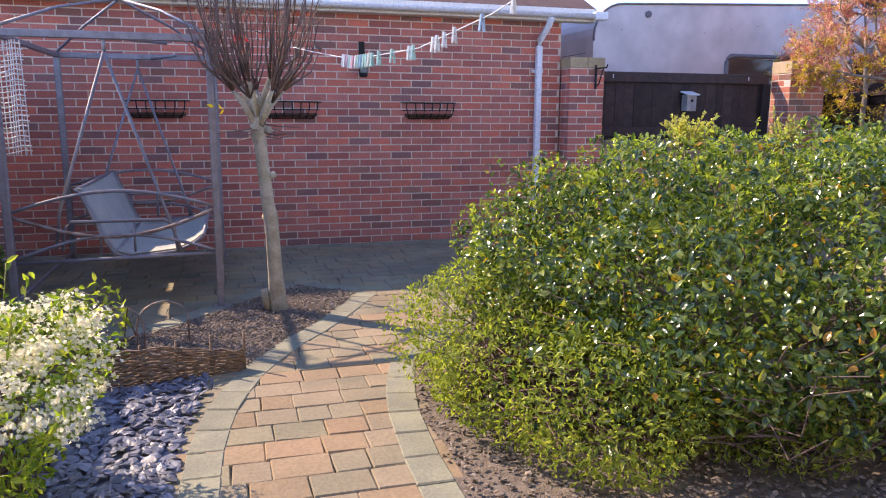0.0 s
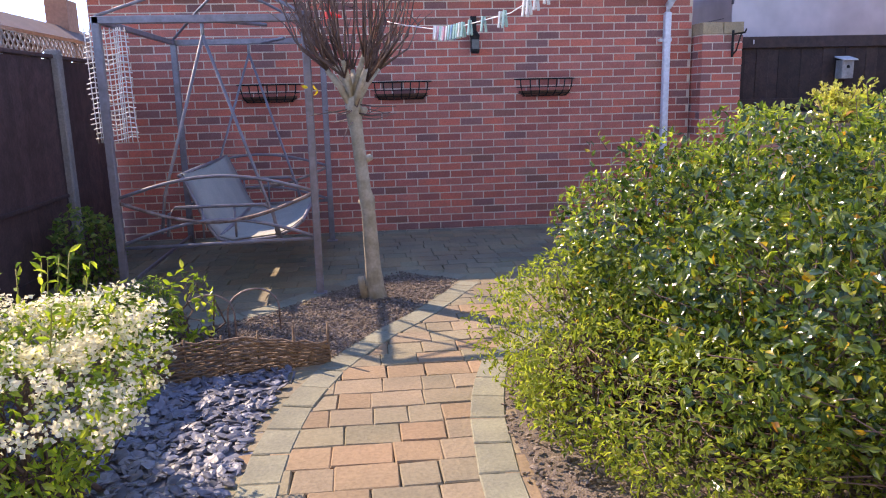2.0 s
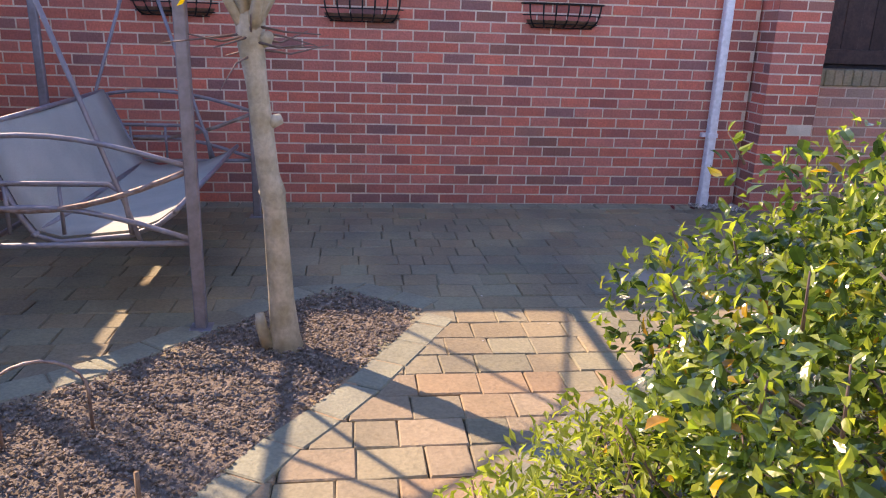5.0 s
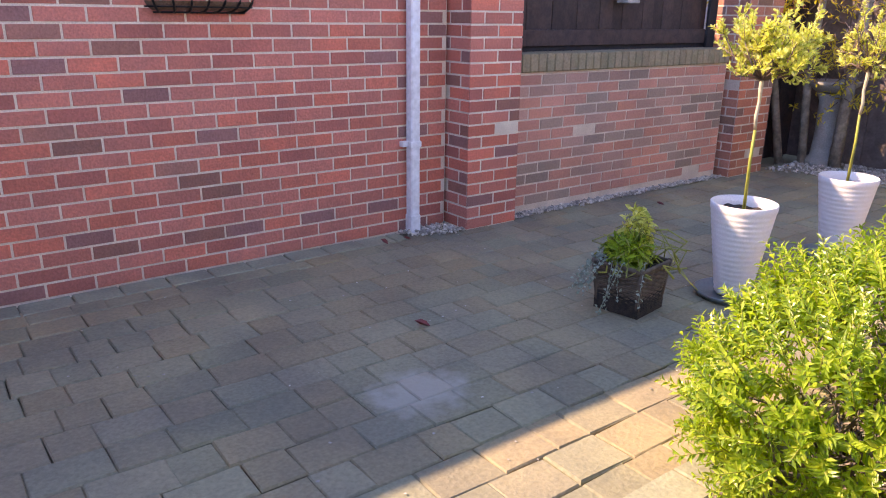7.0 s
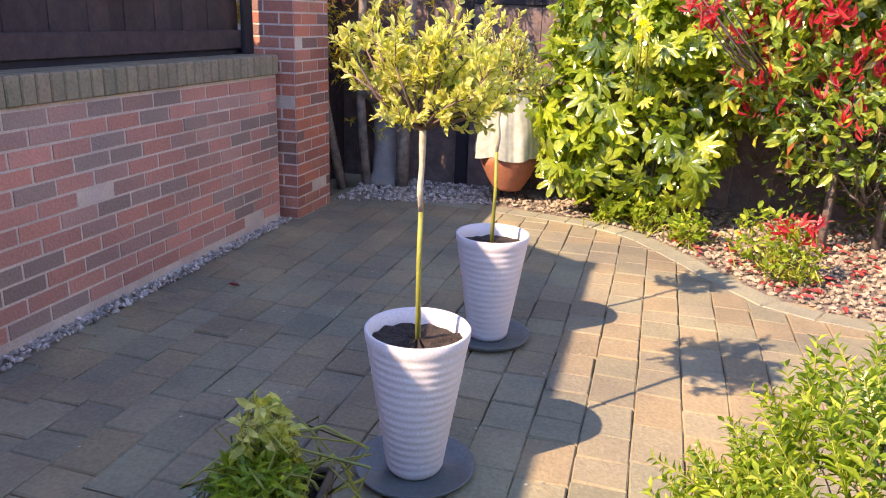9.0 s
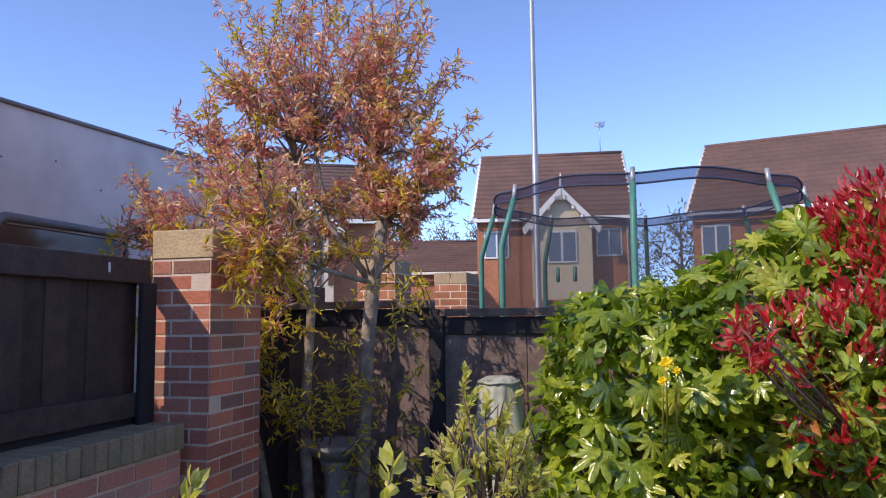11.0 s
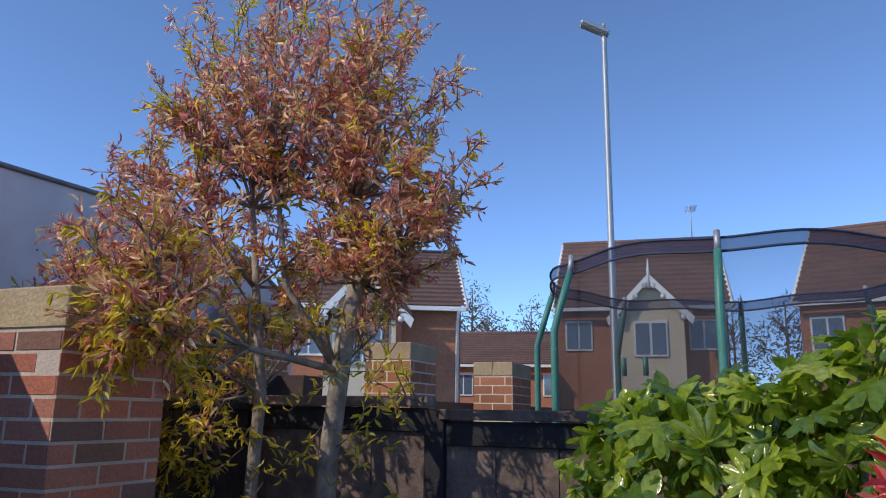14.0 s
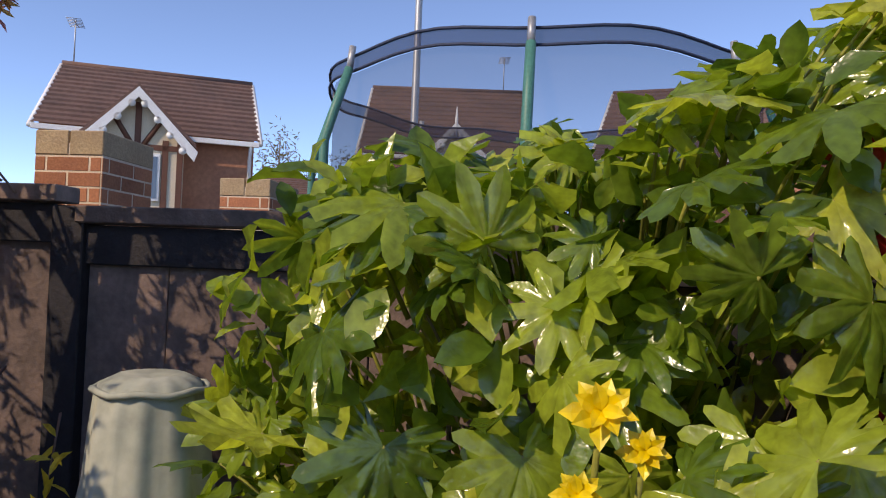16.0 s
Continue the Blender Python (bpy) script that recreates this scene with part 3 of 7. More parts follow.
def hay_basket(x):
    b = thing("wall_basket", x, -0.012, 1.33, "empty black wire hay-rack wall basket", "planter", "baskets on the wall")
    w, h, d = 0.305, 0.165, 0.17
    bars = [[((-w, 0, h), 0.006), ((w, 0, h), 0.006)]]
    pts = [((w * math.cos(a), -d * math.sin(a), h), 0.006) for a in np.linspace(0, math.pi, 17)]
    tube("rim", [pts] + bars, M["iron"], b, "", 6)
    for i in range(7):
        u = -0.86 + 1.72 * i / 6
        y = -d * math.sqrt(max(0, 1 - u * u))
        arc = [((u * w * (1 - 0.25 * (1 - math.cos(f))), y * math.cos(f) ** 0.7 if math.cos(f) > 0 else 0, h - (h + 0.0) * math.sin(f)), 0.0065) for f in np.linspace(0, math.pi / 2, 7)]
        tube("bar", [arc], M["iron"], b, "", 5)
    for f in (0.5, 1.0):
        k = math.cos(f)
        ring = [(0.98 * w * (1 - 0.25 * (1 - k)) * math.cos(a), -d * k ** 0.7 * math.sin(a), h - h * math.sin(f)) for a in np.linspace(0, math.pi, 15)]
        tube("hoop", [[(q, 0.0045) for q in ring]], M["iron"], b, "", 5)
    V = []
    for f in np.linspace(0.8, 1.45, 7):
        k = math.cos(f)
        V += [(0.95 * w * (1 - 0.25 * (1 - k)) * math.cos(a), -0.93 * d * k ** 0.7 * math.sin(a) - 0.004, h - h * math.sin(f) + 0.006) for a in np.linspace(0, math.pi, 15)]
    put("liner", mesh_of("liner", V, [(15 * i + j, 15 * i + j + 1, 15 * i + j + 16, 15 * i + j + 15) for i in range(6) for j in range(14)], M["coir"], True), b, "sunken brown coir liner")
    tube("back_bar", [[((-w * 0.75, 0, 0.0), 0.005), ((w * 0.75, 0, 0.0), 0.005)]], M["iron"], b, "", 5)
    return b


for bx in (-3.98, -2.70, -1.25):
    hay_basket(bx)


def wall_lantern():
    b = thing("wall_lantern", -1.965, -0.012, 1.75, "small black wall lantern on the brickwork", "lantern")
    part("back_plate", boxes((-0.03, -0.012, 0.14, 0.03, 0.008, 0.36)), M["iron"], b)
    tube("bracket", [[((0, -0.01, 0.31), 0.008), ((0, -0.06, 0.33), 0.008), ((0, -0.09, 0.28), 0.008)]], M["iron"], b, "", 6)
    V, F = revolve([(0.0, 0.0), (0.035, 0.0), (0.045, 0.02), (0.045, 0.15), (0.05, 0.17), (0.02, 0.215), (0.0, 0.23)], 10)
    put("lamp_body", mesh_of("lamp_body", [(x, y - 0.09, z) for x, y, z in V], F, M["iron"]), b)
    part("glass", boxes((-0.036, -0.137, 0.04, 0.036, -0.043, 0.13)), M["saucer"], b, "grey glass")


wall_lantern()


# ---- piers and garden wall ----
def pier(name, x0, x1, y0, y1, top, brick, mortar, label):
    p = tagged(part(name, boxes((x0 + 0.01, y0 + 0.01, -0.05, x1 - 0.01, y1, top - 0.08), bevel=0), mortar, None), label, "pier", kind="structure")
    n = int((top - 0.115) / 0.075)
    cap_z = n * 0.075 + 0.005

    def finish():
        lay_bricks(p, pose(x0, y0 + 0.012, 0), x1 - x0, n, brick, brick, rng, 0.005, offset=0.0)
        lay_bricks(p, pose(x0 + 0.012, y1, 0, 0, 0, -90), y1 - y0 - 0.012, n, brick, brick, rng, 0.005, offset=0.1125)
        lay_bricks(p, pose(x1 - 0.012, y0 + 0.012, 0, 0, 0, 90), y1 - y0 - 0.012, n, brick, brick, rng, 0.005, offset=0.1125)
    LATE.append(finish)
    k = max(2, round((x1 - x0) / 0.22))
    for i in range(k):
        a, b = x0 + (x1 - x0) * i / k, x0 + (x1 - x0) * (i + 1) / k
        part("coping_brick", boxes((a + 0.003, y0 - 0.002, cap_z + 0.006, b - 0.003, y1 + 0.002, top), bevel=0.005), M["coping_pale"], p)
    return p


pier("wall_pier_1", 0.29, 0.72, -0.23, 0.21, 2.0, M["brick"], M["mortar"], "tall red brick pier with a brown coping")
pier("wall_pier_2", 3.20, 3.72, -0.23, 0.11, 2.03, M["brick_pier"], M["mortar_old"], "tall weathered brick pier with a brown coping")


def garden_wall():
    w = tagged(part("wall_garden", boxes((0.722, -0.11, -0.05, 3.148, 0.10, 0.98), bevel=0), M["mortar_old"], None), "low weathered red brick garden wall", "wall", kind="structure")
    LATE.append(lambda: lay_bricks(w, pose(0.724, -0.108, 0), 2.422, 12, M["brick_old"], M["brick_old"], rng, 0.06, offset=0.05))
    for i in range(32):
        a = 0.726 + i * 2.42 / 32
        part("coping_brick", boxes((a + 0.002, -0.135, 0.975, a + 0.0735, 0.105, 1.095), bevel=0.006), M["coping"], w)


garden_wall()


def panel_fence():
    f = thing("timber_fence", 0.73, 0.12, 1.1, "dark stained timber fence panel on the low wall", "fence")
    w = 2.41
    x = 0.06
    k = 0
    while x < w - 0.08:
        bw = 0.125 + 0.02 * rng.random()
        part("board", boxes((x, -0.01 + 0.006 * (k % 2), 0.06, min(x + bw, w - 0.05), 0.012 + 0.006 * (k % 2), 0.70), bevel=0.003), M["fence"], f)
        x += bw - 0.012
        k += 1
    part("bottom_rail", boxes((0.0, -0.06, 0.03, w, -0.012, 0.14)), M["fence"], f)
    part("base_board", boxes((0.0, -0.03, -0.01, w, 0.02, 0.03)), M["blackwood"], f)
    part("top_rail", boxes((0.0, -0.05, 0.66, w, 0.05, 0.775)), M["fence"], f)
    part("post", boxes((w - 0.11, -0.09, -0.005, w - 0.002, -0.062, 0.66)), M["blackwood"], f)
    part("post", boxes((0.0, -0.09, -0.005, 0.05, -0.062, 0.76)), M["blackwood"], f)
    for x in (0.25, 2.1):
        part("nail_plate", boxes((x, -0.056, 0.70, x + 0.012, -0.0505, 0.745), bevel=0.001), M["white"], f, "small white fixing")


panel_fence()


def bird_box():
    b = thing("bird_box", 1.98, 0.02, 1.43, "silvered wooden bird box hung on the dark fence", "bird box")
    part("body", boxes((-0.065, -0.06, 0.0, 0.065, 0.055, 0.19)), M["greybox"], b)
    bm = boxes((-0.085, -0.10, 0.0, 0.085, 0.065, 0.014))
    bmesh.ops.transform(bm, matrix=Matrix.Translation((0, 0, 0.205)) @ Matrix.Rotation(radians(14), 4, "X"), verts=bm.verts[:])
    part("roof", bm, M["white"], b, "pale weathered roof")
    # Near-black disc on the solid front paints the shade inside the hole.
    V, F = revolve([(0.0, 0.0), (0.018, 0.0), (0.018, 0.004), (0.0, 0.004)], 14)
    put("entrance_hole", mesh_of("entrance_hole", [(x, -0.0615 - z, y + 0.12) for x, y, z in V], F, M["dark"]), b)
    part("bracket", boxes((-0.02, 0.05, 0.02, 0.02, 0.073, 0.16)), M["greybox"], b)


bird_box()


def plant_bracket():
    b = thing("hanging_bracket", 0.60, -0.243, 1.66, "black iron hanging-basket bracket on the pier", "bracket")
    tube("arm", [[((0, 0, 0.22), 0.009), ((0, -0.24, 0.22), 0.009), ((0, -0.26, 0.25), 0.008)]], M["iron"], b, "", 6)
    tube("brace", [[((0, -0.002, 0.02), 0.008), ((0, -0.08, 0.06), 0.008), ((0, -0.17, 0.22), 0.008)]], M["iron"], b, "", 6)
    part("back_plate", boxes((-0.012, -0.008, 0.0, 0.012, 0.006, 0.26)), M["iron"], b)


plant_bracket()


# ---- caravan behind the fence ----
def caravan():
    c = thing("caravan", 4.7, 2.5, 0.0, "pale pinkish-white touring caravan parked behind the fence", "caravan")
    L, W = 3.3, 1.1
    prof = []
    for x, z in ((-L, 0.55), (-L, 2.35)):
        prof.append((x, z))
    for a in np.linspace(math.pi, math.pi / 2, 8):
        prof.append((-L + 0.42 + 0.42 * math.cos(a), 2.42 + 0.42 * math.sin(a)))
    prof += [(0.7, 2.98), (1.2, 2.94), (1.65, 2.85), (2.1, 2.68), (2.32, 2.45), (2.42, 2.1), (2.45, 0.55)]
    bm = bmesh.new()
    a = [bm.verts.new((x, -W, z)) for x, z in prof]
    b = [bm.verts.new((x, W, z)) for x, z in prof]
    bm.faces.new(a[::-1]), bm.faces.new(b)
    for i in range(len(prof)):
        j = (i + 1) % len(prof)
        bm.faces.new((a[i], a[j], b[j], b[i]))
    bmesh.ops.recalc_face_normals(bm, faces=bm.faces[:])
    part("body", bm, M["caravan"], c)
    rim = [((x, -W - 0.008, z), 0.016) for x, z in prof[1:-1]]
    tube("edge_trim", [rim], M["caravan_trim"], c, "grey rubber edge trim", 6)
    for x0 in (-1.22, 0.9):
        w = part("window", boxes((x0, -W - 0.025, 1.45, x0 + 1.15, -W - 0.003, 2.17), bevel=0.01), M["smoked"], c, "brown smoked acrylic window")
        arc = [((x0 + 0.1 + 0.1 * math.cos(q), -W - 0.02, 2.11 + 0.1 * math.sin(q)), 0.03) for q in np.linspace(math.pi, math.pi / 2, 7)]
        tube("window_frame", [[((x0, -W - 0.02, 1.45), 0.03)] + arc + [((x0 + 1.15, -W - 0.02, 2.21), 0.03), ((x0 + 1.2, -W - 0.02, 1.45), 0.03)]], M["caravan_trim"], w, "", 8)
    V, F = revolve([(0.0, 0.0), (0.045, 0.0), (0.045, 0.02), (0.0, 0.03)], 14)
    put("vent", mesh_of("vent", [(x - 2.5, -W - z - 0.002, y + 2.72) for x, y, z in V], F, M["caravan_trim"]), c)
    for k in range(3):
        part("rivet_strip", boxes((-L - 0.004, -0.9, 1.6 + 0.3 * k, -L - 0.001, 0.9, 1.61 + 0.3 * k), bevel=0), M["caravan_trim"], c)
    for k in range(11):
        part("rivet", boxes((-2.9 + 0.43 * k, -W - 0.006, 2.50 + 0.06 * (k % 3), -2.888 + 0.43 * k, -W - 0.001, 2.512 + 0.06 * (k % 3)), bevel=0), M["caravan_trim"], c)
    for x in (-0.3, 0.5):
        V, F = revolve([(0.0, -0.1), (0.31, -0.1), (0.33, -0.06), (0.33, 0.06), (0.31, 0.1), (0.0, 0.1)], 20)
        put("wheel", mesh_of("wheel", [(x + vx, -W + 0.15 + vz, 0.33 + vy) for vx, vy, vz in V], F, M["iron"]), c)


caravan()


# ---- ground ----
def sheet(name, pts, z, material, label, category, kind="structure"):
    bm = bmesh.new()
    bm.faces.new([bm.verts.new((x, y, z)) for x, y in pts])
    bmesh.ops.recalc_face_normals(bm, faces=bm.faces[:])
    if bm.faces[:][0].normal.z < 0:
        bmesh.ops.reverse_faces(bm, faces=bm.faces[:])
    return tagged(part(name, bm, material, None), label, category, kind=kind)


sheet("ground", [(-400, -400), (400, -400), (400, 400), (-400, 400)], -0.06, M["grass"], "plain open ground of the estate", "ground")
BED = [(-2.42, -2.22), (-2.85, -1.9), (-3.34, -2.4), (-3.75, -2.9), (-4.4, -3.3), (-6.0, -3.5), (-6.0, -4.3), (-4.2, -4.05), (-3.40, -3.80), (-3.30, -3.80), (-3.05, -3.34), (-2.83, -3.02), (-2.6, -2.6)]
sheet("paving_base", [(-6, -9.5), (4.2, -9.5), (4.2, 0.0), (-6, 0.0)], -0.012, M["joint"], "dark sand joints between paving blocks", "paving")
sheet("soil_bed", BED, 0.006, M["soil"], "dark crumbly soil bed round the small tree", "soil")
SLATE = [(-6, -4.3), (-4.2, -4.05), (-3.45, -3.85), (-3.50, -4.29), (-3.55, -4.72), (-3.57, -5.1), (-3.58, -9.5), (-6, -9.5)]
sheet("slate_bed", SLATE, 0.004, M["slate"], "bed of blue-grey slate chippings", "slate bed")
HEDGE_BED = [(-2.58, -9.5), (-2.56, -5.1), (-2.52, -4.55), (-2.40, -4.0), (-2.1, -3.55), (-1.75, -3.2), (-1.40, -2.98), (-1.05, -2.80), (-0.6, -2.80), (0.0, -3.0), (0.5, -3.5), (0.75, -4.2), (0.8, -9.5)]
sheet("hedge_bed", HEDGE_BED, 0.006, M["soil"], "brown bark and soil under the hedge", "soil")
GRAVEL_BED = [(4.2, -0.2), (4.1, -1.4), (4.03, -1.75), (3.95, -2.15), (3.75, -2.5), (3.33, -2.8), (3.08, -2.95), (2.72, -3.2), (2.58, -3.5), (2.56, -3.8), (2.56, -9.5), (5.4, -9.5), (5.4, -0.2)]
sheet("gravel_bed", GRAVEL_BED, 0.006, M["soil"], "bed under the evergreen shrubs", "soil")


def poly_in(x, y, poly):
    c = False
    for i in range(len(poly)):
        (x1, y1), (x2, y2) = poly[i], poly[i - 1]
        if (y1 > y) != (y2 > y) and x < (x2 - x1) * (y - y1) / (y2 - y1) + x1:
            c = not c
    return c


def xs_at(poly, y):
    out = []
    for i in range(len(poly)):
        (x1, y1), (x2, y2) = poly[i], poly[i - 1]
        if (y1 > y) != (y2 > y):
            out.append((x2 - x1) * (y - y1) / (y2 - y1) + x1)
    return sorted(out)


KERB = 0.15


def free_spans(y):
    """Where paving lies along the row at y."""
    spans = [(-5.45, 4.2)]
    for poly in (BED, SLATE, HEDGE_BED, GRAVEL_BED):
        c = xs_at(poly, y)
        for a, b in zip(c[::2], c[1::2]):
            nxt = []
            for p, q in spans:
                if b <= p or a >= q:
                    nxt.append((p, q))
                else:
                    nxt += [(p, a)] if a > p + 0.02 else []
                    nxt += [(b, q)] if b < q - 0.02 else []
            spans = nxt
    return [s for s in spans if s[1] - s[0] > 0.05]


def paver_shape(x0, x1, y0, y1, h=0.02, ch=0.0055):
    """A tumbled paving block: worn edges, corners a little off."""
    j = lambda s=0.0025: rng.normal() * s
    B = [(x0, y0), (x1, y0), (x1, y1), (x0, y1)]
    B = [(x + j(), y + j(0.0022)) for x, y in B]
    cx, cy = (x0 + x1) / 2, (y0 + y1) / 2
    t = rng.normal() * 0.0015
    tx, ty = rng.normal() * 0.012, rng.normal() * 0.012
    top = [(cx + (x - cx) * (1 - 2 * ch / max(x1 - x0, 0.05)), cy + (y - cy) * (1 - 2 * ch / max(y1 - y0, 0.05))) for x, y in B]
    V = [(x, y, -0.012) for x, y in B] + [(x, y, h - 0.013 - 0.006 + t) for x, y in B] + [(x, y, h - 0.013 + t + (x - cx) * tx + (y - cy) * ty) for x, y in top]
    F = [(8, 9, 10, 11)] + [(4 + i, 4 + (i + 1) % 4, 8 + (i + 1) % 4, 8 + i) for i in range(4)] + [(i, (i + 1) % 4, 4 + (i + 1) % 4, 4 + i) for i in range(4)]
    return V, F


def lay_paving():
    floor = thing("paving", 0, 0, 0, "tumbled buff and grey block paving of patio and path", "paving", kind="structure")
    batches = {True: ([], []), False: ([], [])}
    row, y, single = 0.172, -8.9, 0
    k = 0
    while y < -0.16:
        y0, y1 = y + 0.0015, y + row - 0.0015
        for a, b in free_spans(y + row / 2):
            x = a - 0.2 * rng.random() * (1 if a > -5.4 else 0)
            while x < b:
                L = float(rng.choice([0.15, 0.19, 0.225, 0.24]))
                p, q = max(x, a - 0.05), min(x + L, b + 0.05)
                if q - p > 0.025:
                    v, f = paver_shape(p + 0.001, q - 0.001, y0, y1)
                    near = -2.9 < y < -1.4 and -2.3 < p < 0.9 or (-4.4 < y < -3.0 and -3.4 < p < -2.3)
                    if near and single < 300:
                        c = Vector(((p + q) / 2, y + row / 2, 0))
                        put("paving_block", mesh_of("paving_block", [Vector(u) - c for u in v], f, M["paver_path"] if y < -2.9 else M["paver"]), floor, "", Matrix.Translation(c))
                        single += 1
                    else:
                        V, F = batches[y < -2.9 and p < 0.8]
                        n = len(V)
                        V.extend(v)
                        F.extend(tuple(n + i for i in g) for g in f)
                x += L
        y += row
    for path, (V, F) in batches.items():
        tagged(put("paving_blocks", mesh_of("paving_blocks", V, F, M["paver_path_i"] if path else M["paver_i"]), floor), kind="stuff")


LATE.append(lay_paving)


def edging(name, pts, side, label):
    """Flat edging stones along a line, set 3 mm proud."""
    e = thing(name, 0, 0, 0, label, "edging", kind="structure")
    P = [Vector((x, y, 0)) for x, y in pts]
    seg = [0.0]
    for i in range(1, len(P)):
        seg.append(seg[-1] + (P[i] - P[i - 1]).length)

    def at(s):
        s = min(max(s, 0), seg[-1])
        i = max(j for j in range(len(seg)) if seg[j] <= s + 1e-9)
        i = min(i, len(P) - 2)
        f = (s - seg[i]) / (seg[i + 1] - seg[i])
        d = (P[i + 1] - P[i]).normalized()
        return P[i].lerp(P[i + 1], f), Vector((-d.y, d.x, 0)) * side

    def nrm(s):
        v = at(s - 0.08)[1] + at(s + 0.08)[1]
        return v.normalized()
    s = 0.0
    while s < seg[-1] - 0.06:
        L = min(0.215 + 0.02 * rng.random(), seg[-1] - s)
        a, b = s + 0.004, s + L - 0.004
        q = [at(a)[0], at(b)[0], at(b)[0] + nrm(b) * KERB, at(a)[0] + nrm(a) * KERB]
        if (q[1] - q[0]).cross(q[3] - q[0]).z < 0:
            q = q[::-1]
        c = sum(q, Vector()) / 4
        top = 0.012 + rng.normal() * 0.0012
        V = [(*(v - c).xy, -0.012) for v in q] + [(*(v - c).xy, top - 0.005) for v in q] + [(*((v - c) * 0.94).xy, top) for v in q]
        F = [(8, 9, 10, 11)] + [(4 + i, 4 + (i + 1) % 4, 8 + (i + 1) % 4, 8 + i) for i in range(4)] + [(i, (i + 1) % 4, 4 + (i + 1) % 4, 4 + i) for i in range(4)]
        put("edging_stone", mesh_of("edging_stone", V, F, M["kerb"]), e, "", Matrix.Translation(c))
        s += L


LATE.append(lambda: edging("edging_path_left", [(-3.58, -8.9), (-3.57, -5.1), (-3.55, -4.72), (-3.48, -4.29), (-3.33, -3.83), (-3.06, -3.34), (-2.83, -3.02), (-2.6, -2.6), (-2.40, -2.22)], -1, "grey-green edging stones beside the path"))
LATE.append(lambda: edging("edging_path_right", [(-2.58, -8.9), (-2.56, -5.1), (-2.52, -4.55), (-2.40, -4.0), (-2.1, -3.55), (-1.75, -3.2), (-1.40, -2.98), (-1.05, -2.80), (-0.6, -2.80), (0.0, -3.0), (0.5, -3.5), (0.75, -4.2), (0.8, -8)], 1, "grey-green edging stones beside the hedge"))
LATE.append(lambda: edging("edging_bed_back", [(-2.42, -2.2), (-2.85, -1.88), (-3.34, -2.38), (-3.75, -2.88), (-4.4, -3.28)], -1, "edging stones behind the tree bed"))
LATE.append(lambda: edging("edging_patio_right", [(4.15, -0.4), (4.1, -1.4), (4.03, -1.75), (3.95, -2.15), (3.75, -2.5), (3.33, -2.8), (3.08, -2.95), (2.72, -3.2), (2.58, -3.5), (2.56, -3.8), (2.56, -6.5)], -1, "grey edging stones beside the gravel"))
LATE.append(lambda: edging("edging_house", [(-5.4, -0.03), (-0.12, -0.03)], -1, "dark edging row along the house wall"))


def stones(name, poly, n, size, flat, material, label, category, z=0.012, seedn=3, zj=0.012):
    """Loose chips scattered in one bed."""
    r = np.random.default_rng(seedn)
    xs, ys = [p[0] for p in poly], [p[1] for p in poly]
    base = bmesh.new()
    bmesh.ops.create_icosphere(base, subdivisions=1, radius=0.5)
    bv = np.array([v.co[:] for v in base.verts])
    bf = [tuple(v.index for v in f.verts) for f in base.faces]
    base.free()
    V, F = [], []
    for _ in range(n):
        for _t in range(30):
            x, y = r.uniform(min(xs), max(xs)), r.uniform(min(ys), max(ys))
            if poly_in(x, y, poly):
                break
        else:
            continue
        s = size * (0.5 + r.random())
        v = bv * np.array([s, s * r.uniform(0.5, 0.9), s * flat]) * (1 + r.normal(size=(len(bv), 1)) * 0.16)
        e = Euler((r.normal() * 0.3, r.normal() * 0.3, r.random() * 6.28)).to_matrix()
        v = v @ np.array(e).T + np.array([x, y, z + r.random() * zj])
        k = len(V)
        V += v.tolist()
        F += [tuple(k + i for i in f) for f in bf]
    return tagged(put(name, mesh_of(name, V, F, material)), label, category, kind="stuff")


SLATE_NEAR = [(-5.4, -4.25), (-4.2, -4.06), (-3.47, -3.88), (-3.52, -4.29), (-3.57, -4.72), (-3.59, -5.1), (-3.6, -6.3), (-5.2, -6.3)]
stones("slate_chippings", SLATE_NEAR, 5200, 0.052, 0.22, M["slate"], "flat blue-grey slate chippings beside the path", "slate", seedn=4)
stones("soil_crumbs", BED, 14000, 0.0145, 0.6, M["clod"], "crumbly brown soil and bark round the tree", "soil", seedn=5, zj=0.012)
stones("bark_litter", [(-2.56, -6.6)] + HEDGE_BED[1:-1] + [(0.8, -6.6)], 9000, 0.024, 0.4, M["clod"], "brown bark litter under the hedge", "bark", seedn=6, zj=0.02)
stones("pale_gravel", [(4.6, -1.2), (4.08, -1.5), (3.97, -2.15), (3.77, -2.5), (3.35, -2.8), (3.1, -2.95), (2.74, -3.2), (2.6, -3.5), (2.58, -5), (4.6, -5)], 5000, 0.032, 0.6, M["gravel"], "pale buff gravel under the evergreen shrubs", "gravel", seedn=8)
stones("dark_gravel", [(4.7, -0.2), (3.75, -0.22), (3.9, -0.5), (4.1, -1.4), (4.7, -1.3)], 1200, 0.03, 0.6, M["shell"], "mixed gravel and leaf litter by the fence", "gravel", seedn=9)
stones("wall_foot_gravel", [(0.74, -0.2), (3.15, -0.2), (3.15, -0.115), (0.74, -0.115)], 900, 0.022, 0.6, M["shell"], "strip of light stones along the garden wall", "gravel", seedn=10)
stones("drain_gravel", [(-0.1, -0.16), (0.27, -0.26), (0.27, -0.02), (-0.1, -0.02)], 260, 0.022, 0.6, M["shell"], "light stones round the downpipe foot", "gravel", seedn=11)


